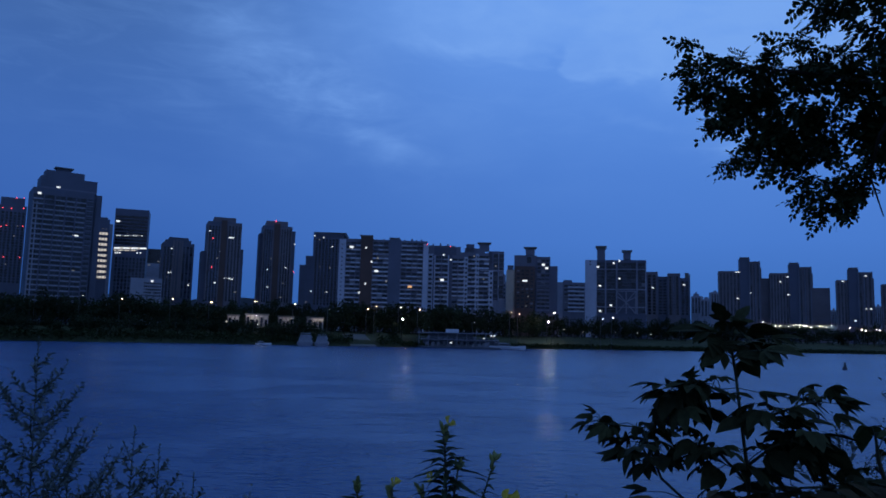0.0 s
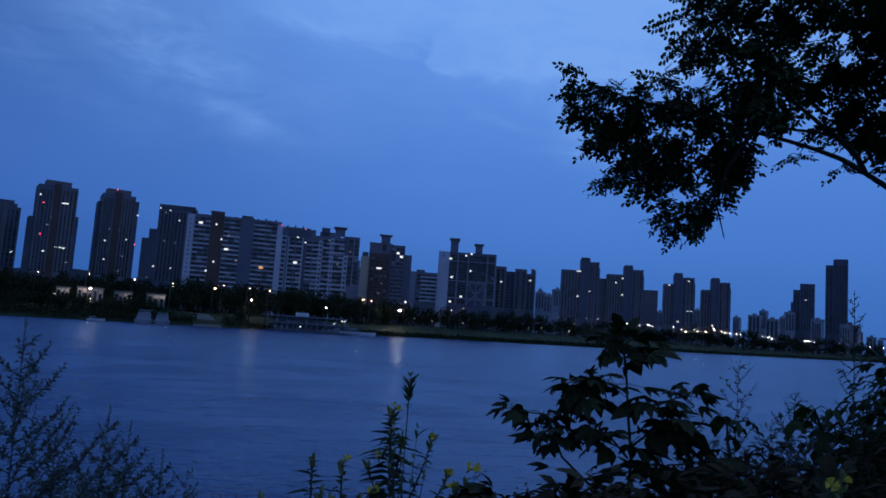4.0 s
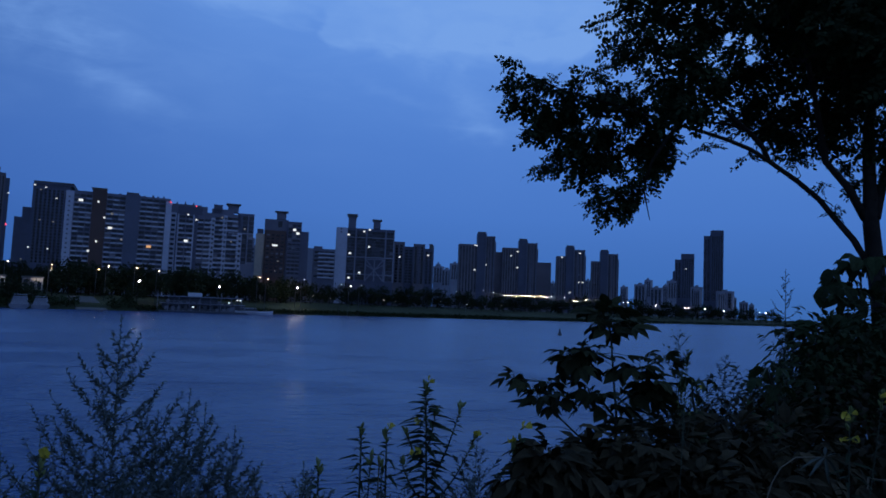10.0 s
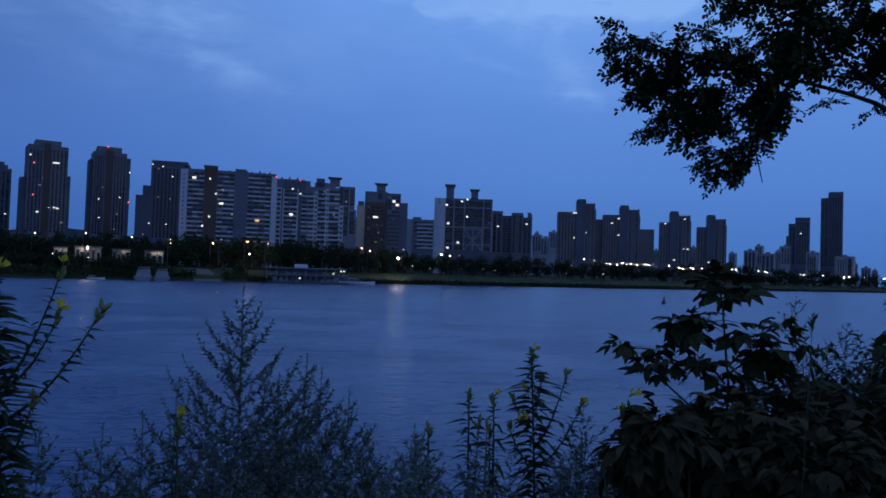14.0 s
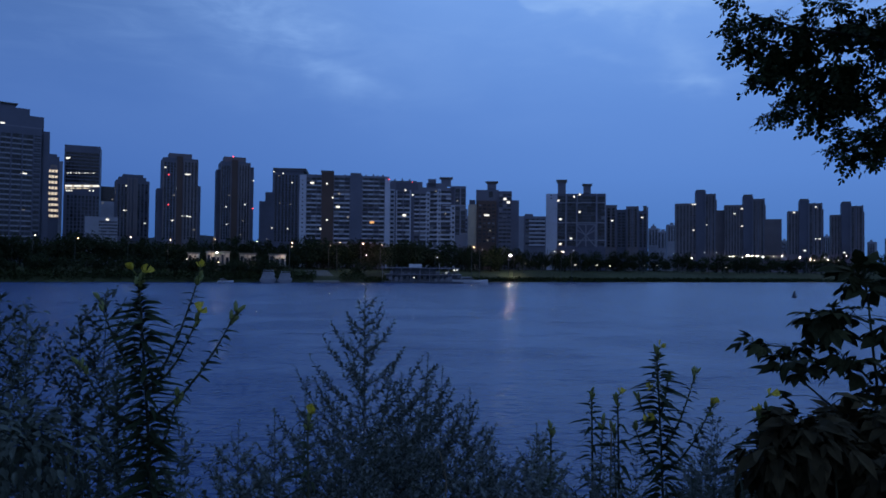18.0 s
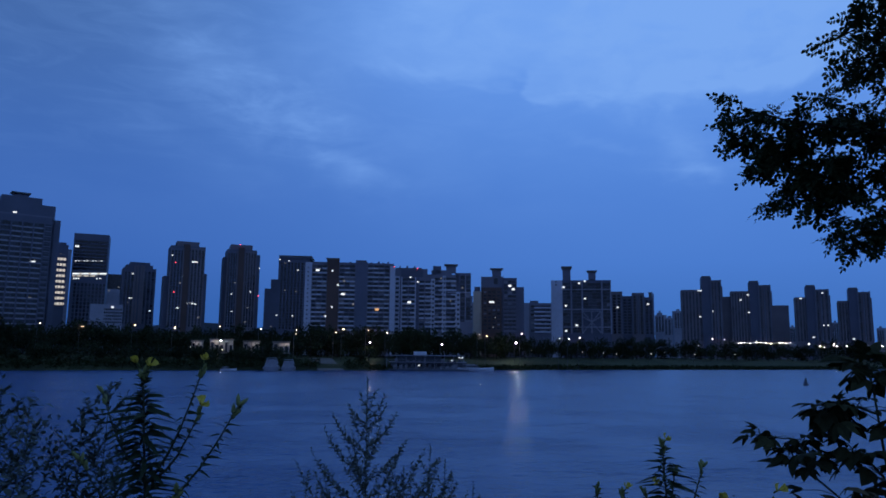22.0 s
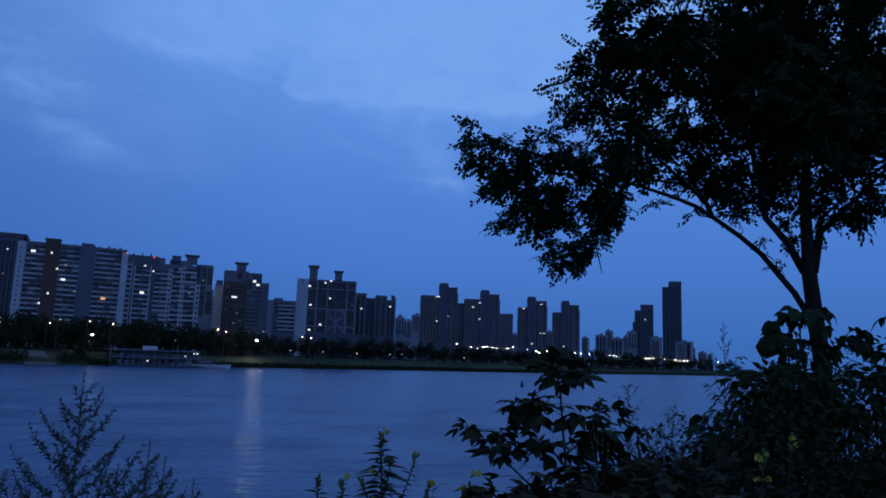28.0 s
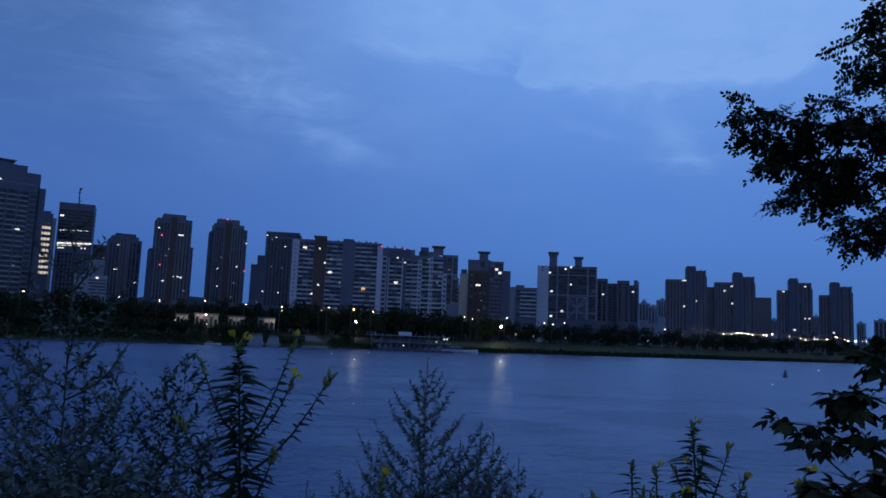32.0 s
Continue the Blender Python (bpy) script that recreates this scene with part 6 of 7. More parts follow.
def locust_tree():
    base = (3.20, 2.75)
    gz = near_ground(*base)
    t = thing("locust_tree", "dark black locust tree leaning over the river bank", "tree", pose(0, 0, 0))
    part("trunk", tube("trunk", [(3.24, 2.74, gz - 0.1), (3.21, 2.75, gz + 0.3), (3.21, 2.75, 7.08), (3.21, 2.75, 7.48), (3.19, 2.77, 7.75), (3.18, 2.79, 8.00), (3.17, 2.79, 8.25),
                                 (3.21, 2.83, 8.55), (3.27, 2.83, 8.97), (3.29, 2.81, 9.54), (3.32, 2.77, 10.09)],
                       [0.085, 0.060, 0.055, 0.050, 0.047, 0.044, 0.036, 0.032, 0.027, 0.020, 0.010], 10), "bark", t)
    limbs = (
        ([(3.17, 2.79, 7.75), (3.08, 2.82, 7.90), (3.07, 2.96, 8.06), (2.99, 2.98, 8.15), (2.84, 3.00, 8.25), (2.62, 3.00, 8.35), (2.48, 2.99, 8.40), (2.32, 3.00, 8.44), (2.15, 3.01, 8.47), (1.95, 3.10, 8.53), (1.77, 3.29, 8.64), (1.54, 3.48, 8.74), (1.33, 3.64, 8.86)], 0.021),
        ([(2.62, 3.00, 8.35), (2.56, 2.98, 8.42), (2.47, 3.00, 8.51), (2.39, 3.01, 8.56), (2.21, 2.96, 8.63), (2.03, 2.98, 8.77), (1.80, 3.02, 8.91), (1.65, 3.13, 9.09)], 0.018),
        ([(2.47, 3.00, 8.51), (2.37, 3.03, 8.54), (2.24, 3.07, 8.55), (2.08, 3.13, 8.57), (1.96, 3.28, 8.51), (1.91, 3.37, 8.35), (1.89, 3.45, 8.15)], 0.009),
        ([(3.16, 2.81, 8.03), (3.06, 2.84, 8.21), (2.91, 2.86, 8.35), (2.85, 2.85, 8.58), (2.65, 2.76, 8.95), (2.43, 2.71, 9.18), (2.13, 2.70, 9.43)], 0.027),
        ([(3.19, 2.77, 8.03), (3.26, 2.77, 8.29), (3.35, 2.74, 8.36), (3.45, 2.69, 8.48), (3.61, 2.57, 8.69), (3.83, 2.41, 9.05)], 0.029),
        ([(3.25, 2.78, 8.25), (3.23, 2.72, 8.37), (3.25, 2.63, 8.44), (3.26, 2.53, 8.53)], 0.016),
        ([(1.89, 2.90, 8.44), (1.91, 3.13, 8.30), (1.93, 3.24, 8.15), (2.02, 3.30, 7.98)], 0.012))
    for pts, r in limbs:
        n = len(pts)
        part("limb", tube("limb", pts, [r * (1 - 0.8 * i / (n - 1)) for i in range(n)], 8), "bark", t)
    nodes = [along(p, u / 14)[0] for p, _ in limbs for u in range(3, 15)] + [Vector((3.2 + 0.01 * i, 2.8, 8.3 + 0.12 * i)) for i in range(15)]
    leaves = [pinnate(q, 0.0255 * q, 0.042, 0.0215, 40 + i) for i, q in enumerate((5, 6, 4, 6, 5, 7))]
    shared = []
    for leaf in leaves[:3]:
        shared.append(mesh_of("leaf", *leaf))
        shared[-1].materials.append(M["locust"])
    singles, rest, twigs = [], [], []
    fill = []
    while len(fill) < 64:
        q = Vector((rnd.uniform(2.5, 4.4), rnd.uniform(2.2, 3.3), rnd.uniform(8.6, 10.4)))
        if q.z > 8.95 - 0.15 * (q.x - 1.8) and not (q.x < 2.9 and q.z > 9.3 and rnd.random() < 0.6) and q.z < 9.1 + 1.3 * (q.x - 1.5):
            fill.append((q.x, q.y, q.z, rnd.uniform(0.18, 0.32)))
    for g, (lobe, dens) in enumerate(((LOBE_LEFT, 1.0), (LOBE_TOP, 0.86), (MASS, 0.82), (fill, 0.95))):
        for x, y, z, r in lobe:
            c = Vector((x, y, z))
            root = min(nodes, key=lambda q: (q - c).length + 0.3 * abs(q.z - c.z))
            hub = root.lerp(c, 0.75)
            twigs.append((bend(root, hub, rdir() * 0.05, 4), 0.005))
            out = (c - root).normalized() if (c - root).length > 0.02 else rdir()
            # shoots fan out of each hub; leaves stand along them by turns and hang a little
            for _ in range(max(2, int((2 + 52 * r) * dens))):
                d = (out * 0.45 + rdir(-0.9, 0.8)).normalized()
                start = c + rdir() * (0.55 * r)
                end = start + d * max(0.02, rnd.uniform(0.45, 0.8) * r) - Vector((0, 0, 0.08 * r))
                shoot_line = bend(start, end, rdir() * 0.015, 3)
                twigs.append((shoot_line, 0.0018))
                if rnd.random() < 0.5:
                    twigs.append((bend(hub, start, rdir() * 0.02, 3), 0.0025))
                count = 2 if r < 0.05 else 4 + int(10 * r)
                for k in range(count):
                    p, way = along(shoot_line, (k + 0.5) / count)
                    side = way.cross(Vector((0, 0, 1)) + rdir() * 0.6).normalized() * (1 if k % 2 else -1)
                    heading = (way * 0.55 + side + rdir() * 0.45 - Vector((0, 0, 0.35))).normalized()
                    size = rnd.uniform(0.7, 1.08) * min(1.0, 0.55 + 4 * r)
                    m = aim(p - heading * (0.03 * size), heading, rnd.uniform(-1.1, 1.1), size)
                    (singles if g == 0 and len(singles) < 260 and rnd.random() < 0.25 else rest).append(m)
    # long fresh leaves that stand out from the crown's edge
    long_leaf = mesh_of("leaf", *pinnate(9, 0.22, 0.038, 0.0185, 7))
    long_leaf.materials.append(M["locust"])
    for a, b in SPRAYS:
        a, b = Vector(a), Vector(b)
        twigs.append((bend(a - (b - a) * 0.3, a, rdir() * 0.01, 3), 0.0022))
        part("leaf", long_leaf, None, t, at=aim(a, b - a + Vector((0, 0, 0.02)), rnd.uniform(0.5, 1.1) * rnd.choice((-1, 1)), (b - a).length / 0.24))
    v, f = [], []
    for line, r in twigs:
        me = tube("twig", line, [r * (1 - 0.6 * i / (len(line) - 1)) for i in range(len(line))], 3)
        o = len(v)
        v += [tuple(q.co) for q in me.vertices]
        f += [tuple(i + o for i in q.vertices) for q in me.polygons]
        bpy.data.meshes.remove(me)
    tagged(part("twig_work", mesh_of("twig_work", v, f), "bark", t), kind="stuff")
    crown = part("crown", strew_mixed("crown", leaves, rest), "locust", t, "dense crown of small oval leaflets")
    tagged(crown, kind="stuff")
    for k, m in enumerate(singles):
        part("leaf", shared[k % 3], None, t, at=m)


locust_tree()


# ---------------------------------------------------------------- weeds on the near bank
PRIM_LEAF = [mesh_of("leaf", *blade(l, w, 0.35, dr, 0.4)) for l, w, dr in ((0.060, 0.0155, 1.1), (0.042, 0.0150, 0.9), (0.024, 0.0115, 0.6))]
for me in PRIM_LEAF:
    me.materials.append(M["prim"])


BUNCH_LEAF = mesh_of("leaf", *blade(0.040, 0.0125, 0.35, 0.15))
BUNCH_LEAF.materials.append(M["bunch"])


def bud_mesh():
    bm = bmesh.new()
    bmesh.ops.create_icosphere(bm, subdivisions=1, radius=0.5)
    for v in bm.verts:
        q = 1 - 0.35 * v.co.z
        v.co = Vector((v.co.x * 0.008 * q, v.co.y * 0.008 * q, (v.co.z + 0.5) * 0.022))
    me = bpy.data.meshes.new("bud")
    bm.to_mesh(me)
    bm.free()
    me.materials.append(M["bud"])
    return me


BUD = bud_mesh()


def petal_mesh():
    v, f = [(0, 0, 0)], []
    for i in range(5):
        a = -0.75 + 1.5 * i / 4
        v.append((0.013 * math.cos(a), 0.013 * math.sin(a), 0.012))
    for i in range(5):
        a = -0.8 + 1.6 * i / 4
        r = 0.0185 if i != 2 else 0.0165
        v.append((r * math.cos(a), r * math.sin(a), 0.022 if i % 2 else 0.025))
    for i in range(1, 5):
        f += [(0, i, i + 1), (i, i + 5, i + 6, i + 1)]
    me = mesh_of("petal", v, f)
    me.materials.append(M["petal"])
    return me


PETAL = petal_mesh()


def flower(parent, p, d, size=1.0):
    size *= 0.72
    fl = part("flower", tube("flower", [(0, 0, -0.02), (0, 0, 0), (0, 0, 0.008)], [0.003, 0.003, 0.002], 5), "bud", parent, "open yellow flower")
    fl.matrix_basis = Matrix.Translation(p) @ Vector(d).to_track_quat("Z", "Y").to_matrix().to_4x4() @ Matrix.Scale(size, 4)
    for k in range(4):
        part("petal", PETAL, None, fl, at=Matrix.Rotation(k * math.pi / 2 + rnd.uniform(0, 0.5), 4, "Z") @ Matrix.Rotation(rnd.uniform(-0.5, 0.6), 4, "Y") @ Matrix.Scale(rnd.uniform(0.75, 1.1), 4))


def shoot(parent, pts, r, reach, step, size, buds, name="stem", bud=1.0, close=False):
    """A stem whose leaves start at its tip and grow longer down to reach metres below it."""
    n = len(pts)
    part(name, tube(name, pts, [r * (1 - 0.65 * i / (n - 1)) for i in range(n)], 6), "stem", parent)
    total = sum((Vector(pts[i + 1]) - Vector(pts[i])).length for i in range(n - 1))
    k, s = 0, 0.006
    while s < min(reach, total * 0.96):
        p, way = along(pts, 1 - s / total)
        a = k * 2.4 + rnd.uniform(-0.4, 0.4)
        side = Vector((math.cos(a), math.sin(a), 0))
        big = min(1.0, 0.36 + s / (0.17 * min(1, 2 * size)))
        d = side + way * (1.15 - 0.45 * big + rnd.uniform(-0.2, 0.25))
        if close:
            part("leaf", BUNCH_LEAF, None, parent, at=aim(p, side * rnd.uniform(0.35, 0.85) + way, rnd.uniform(-0.8, 0.8), size * rnd.uniform(0.9, 1.6)))
            s += step * rnd.uniform(0.8, 1.2)
            k += 1
            continue
        part("leaf", PRIM_LEAF[0 if big > 0.75 and name == "stem" else 1 if big > 0.6 else 2], None, parent, at=aim(p, d, rnd.uniform(-0.8, 0.8), size * rnd.uniform(0.8, 1.15)))
        s += step * (0.75 + 0.5 * big) * rnd.uniform(0.8, 1.2)
        k += 1
    top, way = along(pts, 1.0)
    for k in range(buds):
        d = (way + rdir(-0.1, 0.6) * 0.6).normalized()
        part("bud", BUD, None, parent, at=Matrix.Translation(top - way * rnd.uniform(0.0, 0.03)) @ d.to_track_quat("Z", "Y").to_matrix().to_4x4() @ Matrix.Scale(rnd.uniform(0.7, 1.1) * bud, 4))


def primrose(label, base, tip, sides, flowers, leaves=70, lean=(0.02, 0, 0), size=1.0, bud=1.0, thick=0.006, close=False):
    """An evening primrose: a leafy main stem, side shoots, buds and flowers at the tips."""
    bx, by = base
    root = Vector((bx, by, near_ground(bx, by)))
    t = thing("evening_primrose", label, "plant", pose(0, 0, 0), "evening primroses")
    main = bend(root, tip, lean, 8)
    shoot(t, main, thick, 0.016 if close else 0.55 * min(1, 1.5 * size), 0.26 / leaves, size, 7, "stem", bud, close)
    for u, end in sides:
        a, _ = along(main, u)
        shoot(t, bend(a, end, (0, 0, -0.03), 5), thick * 0.55, 0.007 if close else 0.3 * min(1, 1.5 * size), 0.0042 * min(1, 1.5 * size) * (0.45 if close else 1), (0.9 if close else 0.62) * size, 6, "side_shoot", bud, close)
    for p, d, s in flowers:
        flower(t, p, d, s)
    return t


primrose("tall evening primrose with drooping narrow leaves and yellow flowers", (0.05, 1.42), (0.012, 1.385, 7.218),
         [(0.915, (0.042, 1.385, 7.172)), (0.86, (0.106, 1.38, 7.168)), (0.83, (0.138, 1.36, 7.092)), (0.90, (-0.030, 1.40, 7.11)), (0.84, (-0.05, 1.37, 7.05))],
         [((0.020, 1.38, 7.228), (0.6, -0.5, 0.6), 0.8), ((-0.008, 1.375, 7.135), (-0.6, -0.6, 0.4), 0.6), ((-0.012, 1.36, 7.062), (-0.3, -0.8, 0.4), 0.85), ((0.136, 1.355, 7.100), (-0.1, -0.8, 0.6), 0.8)], 110, (0.02, 0, 0), 0.85)
primrose("slim evening primrose spike in bud beside a taller one", (-0.13, 1.46), (-0.146, 1.385, 7.126), [(0.7, (-0.125, 1.36, 7.06))], [], 62, (0.01, 0, 0), 0.62)
primrose("evening primrose shoot with one flower at its tip", (-0.06, 1.44), (-0.083, 1.385, 7.108), [(0.75, (-0.10, 1.36, 7.04))], [((-0.078, 1.38, 7.118), (0.5, -0.4, 0.8), 0.8)], 44, (0.01, 0, 0), 0.75)
primrose("young evening primrose with a rosette of pointed leaves", (-0.24, 1.44), (-0.244, 1.385, 7.035), [], [], 36, (0.01, 0, 0), 0.9)
primrose("broad evening primrose with several flowering shoots", (-1.02, 0.98), (-1.058, 0.95, 7.388),
         [(0.885, (-0.952, 0.95, 7.402)), (0.89, (-0.950, 0.93, 7.322)), (0.855, (-0.878, 0.90, 7.335)), (0.90, (-1.125, 0.95, 7.355)), (0.85, (-1.16, 0.96, 7.24)), (0.82, (-0.97, 0.90, 7.20))],
         [((-1.066, 0.945, 7.402), (-0.3, -0.6, 0.7), 0.75), ((-1.045, 0.945, 7.398), (0.5, -0.5, 0.7), 0.75), ((-0.950, 0.94, 7.410), (0.3, -0.6, 0.7), 0.6), ((-0.946, 0.925, 7.332), (0.3, -0.7, 0.5), 0.8)], 190, (0.03, 0, 0), 0.74)
primrose("short evening primrose with one yellow flower", (-0.77, 1.08), (-0.775, 1.04, 7.125), [], [((-0.768, 1.035, 7.14), (0.2, -0.7, 0.6), 0.85)], 46, (0.01, 0, 0), 0.6)
primrose("evening primrose flowering in front of the lobed shrub", (0.10, 1.06), (0.09, 1.01, 7.155), [(0.7, (0.07, 1.0, 7.145))], [((0.095, 1.005, 7.18), (0.2, -0.8, 0.5), 0.8), ((0.065, 0.995, 7.155), (-0.3, -0.7, 0.5), 0.6)], 50, (0.02, 0, 0), 0.8)
primrose("evening primrose with pale yellow flowers in the dark grass", (0.36, 0.47), (0.317, 0.435, 7.295), [(0.80, (0.380, 0.435, 7.317))],
         [((0.302, 0.430, 7.287), (-0.5, -0.8, 0.3), 0.42), ((0.314, 0.430, 7.292), (0.3, -0.8, 0.4), 0.38), ((0.300, 0.430, 7.258), (-0.5, -0.8, 0.2), 0.45), ((0.315, 0.430, 7.257), (0.3, -0.9, 0.2), 0.45), ((0.371, 0.430, 7.315), (-0.3, -0.8, 0.4), 0.4), ((0.377, 0.430, 7.308), (0.4, -0.7, 0.4), 0.38)], 60, (0.0, 0.01, 0), 0.42, 0.6, 0.003)
primrose("slim primrose shoot in bud close by", (-0.145, 0.26), (-0.1550, 0.187, 7.3880), [(0.965, (-0.1620, 0.187, 7.3710)), (0.955, (-0.1640, 0.187, 7.3570)), (0.96, (-0.1490, 0.187, 7.3610)), (0.95, (-0.1420, 0.187, 7.3560)), (0.95, (-0.1570, 0.187, 7.3580))],
         [((-0.1420, 0.187, 7.3560), (0.2, -0.8, 0.5), 0.14)], 620, (0.0, 0.01, 0), 0.13, 0.16, 0.0008, True)


def joined_tubes(name, lines, r):
    v, f = [], []
    for line in lines:
        me = tube(name, line, [r * (1 - 0.3 * i / (len(line) - 1)) for i in range(len(line))], 3)
        o = len(v)
        v += [tuple(q.co) for q in me.vertices]
        f += [tuple(i + o for i in q.vertices) for q in me.polygons]
        bpy.data.meshes.remove(me)
    return mesh_of(name, v, f)


def feather(label, base, tip, spread, reach, step=0.012, dense=1.0, material="worm", leaf_len=0.014, name="wormwood", fine=False):
    """A wormwood-like weed: a straight stem, rising side branches that lengthen down from the tip, small leaves along them."""
    bx, by = base
    root = Vector((bx, by, near_ground(bx, by)))
    t = thing(name, label, "plant", pose(0, 0, 0), "feathery weeds")
    main = bend(root, tip, (rnd.uniform(-0.02, 0.02), rnd.uniform(-0.02, 0.02), 0), 8)
    part("stem", tube("stem", main, [0.0036 * (1 - 0.8 * i / 8) for i in range(9)], 5), "stem", t)
    leaf = blade(leaf_len, leaf_len * 0.48, 0.3, 0.35)
    leaf = ([leaf[0][i] for i in (1, 6, 7, 8, 13)], [(0, 1, 4, 2), (0, 2, 4, 3)])
    places = []
    total = (Vector(tip) - root).length
    s, k = 0.02, 0
    while s < min(reach, total * 0.9):
        p, way = along(main, 1 - s / total)
        a = k * 2.4 + rnd.uniform(-0.5, 0.5)
        side = Vector((math.cos(a), math.sin(a), 0))
        ln = min(spread, 0.010 + 0.66 * s * rnd.uniform(0.75, 1.1))
        end = p + (side * 0.68 + way * 0.72) * ln
        line = bend(p, end, way * (-0.09 * ln), 4)
        if fine:
            for j in range(5):
                q, wy_ = along(line, j / 5)
                places.append(aim(q, wy_, rnd.uniform(-1, 1), ln / 5 / leaf_len * 1.3))
        else:
            part("branch", tube("branch", line, [0.0014, 0.0012, 0.0010, 0.0008, 0.0005], 4), "stem", t)
        m = int((ln / 0.0034) * dense) + 4
        for j in range(m):
            q, wy_ = along(line, (j + 0.6) / m)
            dd = (wy_ * 0.8 + rdir(-0.4, 0.8)).normalized()
            for i in range(3 if rnd.random() < 0.22 else 1):
                places.append(aim(q + dd * (leaf_len * 0.7 * i), dd + rdir() * 0.5, rnd.uniform(-1, 1), rnd.uniform(0.35, 1.2) * (1.1 - 0.4 * j / m)))
        s += step * rnd.uniform(0.7, 1.3) * (1 + 1.2 * s)
        k += 1
    for j in range(int(90 * dense * reach)):
        q, wy_ = along(main, 1 - rnd.uniform(0, reach) / total)
        places.append(aim(q, wy_ * 0.8 + rdir(-0.3, 0.8), rnd.uniform(-1, 1), rnd.uniform(0.5, 1.0)))
    fo = part("foliage", strew("foliage", leaf, places), material, t, "small narrow grey-green leaves")
    tagged(fo, kind="stuff")
    return t


def spire(label, base, tip, spread, reach, step=0.014, slope=0.63, bare=0.05, material="worm", leaf_len=0.012, gap=0.0055, name="wormwood"):
    """A spire-shaped weed: a straight leader, straight side branches that rise at about 45 degrees, short leaves set alternately along all of them."""
    bx, by = base
    root = Vector((bx, by, near_ground(bx, by)))
    t = thing(name, label, "plant", pose(0, 0, 0), "feathery weeds")
    main = bend(root, tip, (rnd.uniform(-0.015, 0.015), rnd.uniform(-0.015, 0.015), 0), 8)
    part("stem", tube("stem", main, [0.0036 * (1 - 0.8 * i / 8) for i in range(9)], 5), "stem", t)
    leaf = blade(leaf_len, leaf_len * 0.5, 0.3, 0.3)
    leaf = ([leaf[0][i] for i in (1, 6, 7, 8, 13)], [(0, 1, 4, 2), (0, 2, 4, 3)])
    total = (Vector(tip) - root).length
    places, twigs = [], []

    def dress(line, ln, lo, size):
        m = int(ln * (1 - lo) / gap) + 2
        for j in range(m):
            q, way = along(line, lo + (1 - lo) * (j + rnd.uniform(0.2, 0.8)) / m)
            a = j * 2.4 + rnd.uniform(-0.4, 0.4)
            e1 = way.orthogonal().normalized()
            out = e1 * math.cos(a) + way.cross(e1).normalized() * math.sin(a)
            places.append(aim(q, way * 0.8 + out * rnd.uniform(0.45, 0.9), rnd.uniform(-1, 1), size * rnd.uniform(0.55, 1.15) * (1.1 - 0.5 * j / m)))

    s, k = bare, 0
    while s < min(reach, total * 0.9):
        p, way = along(main, 1 - s / total)
        a = k * 2.4 + rnd.uniform(-0.3, 0.3)
        side = Vector((math.cos(a), math.sin(a), 0))
        ln = min(spread, slope * s * rnd.uniform(0.8, 1.08))
        line = bend(p, p + (side * 0.70 + way * 0.70) * ln, (way * -0.10 + side * 0.06) * ln, 5)
        part("branch", tube("branch", line, [0.0014, 0.0012, 0.0011, 0.0009, 0.0007, 0.0004], 4), "stem", t)
        dress(line, ln, 0.08, 1.0)
        n = int(ln / 0.030)
        for j in range(n if ln > 0.07 else 0):
            u = 0.15 + 0.65 * (j + 0.5) / n
            q, wy_ = along(line, u)
            up = (way - wy_ * way.dot(wy_)).normalized()
            flat = wy_.cross(up) * (1 if j % 2 else -1)
            short = ln * (1 - u) * rnd.uniform(0.35, 0.6)
            twig = bend(q, q + (wy_ * 0.75 + up * rnd.uniform(0.1, 0.5) + flat * 0.5) * short, (0, 0, 0), 3)
            twigs.append(twig)
            dress(twig, short, 0.1, 0.85)
        s += step * rnd.uniform(0.8, 1.2) * (1 + 0.9 * s)
        k += 1
    top = [along(main, 1 - reach * (1 - i / 8) / total)[0] for i in range(9)]
    dress(top, reach, 0.0, 0.9)
    if twigs:
        tagged(part("twig_work", joined_tubes("twig_work", twigs, 0.0008), "stem", t), kind="stuff")
    tagged(part("foliage", strew("foliage", leaf, places), material, t, "small narrow grey-green leaves"), kind="stuff")
    return t


WORM = "grey-green feathery wormwood on the near bank"
spire(WORM, (-0.69, 1.28), (-0.682, 1.25, 7.374), 0.29, 0.62, 0.0115, 0.70, leaf_len=0.0155, gap=0.0038)
for tip, sp in (((-0.54, 1.33, 7.218), 0.17), ((-0.505, 1.36, 7.185), 0.16), ((-0.44, 1.36, 7.135), 0.15), ((-0.60, 1.22, 7.19), 0.17), ((-0.80, 1.20, 7.15), 0.17), ((-0.87, 1.24, 7.11), 0.15),
                ((-0.94, 1.22, 7.09), 0.14), ((-0.65, 1.14, 7.11), 0.15), ((-0.29, 1.32, 7.06), 0.12),
                ((-0.72, 1.16, 7.05), 0.18), ((-0.57, 1.18, 7.02), 0.17), ((-0.84, 1.13, 6.99), 0.16), ((-0.47, 1.24, 6.99), 0.15), ((-0.37, 1.26, 6.97), 0.13)):
    spire(WORM, (tip[0] + rnd.uniform(-0.03, 0.03), tip[1] + 0.04), tip, sp, 0.48, 0.0135, leaf_len=0.0155, gap=0.0038)
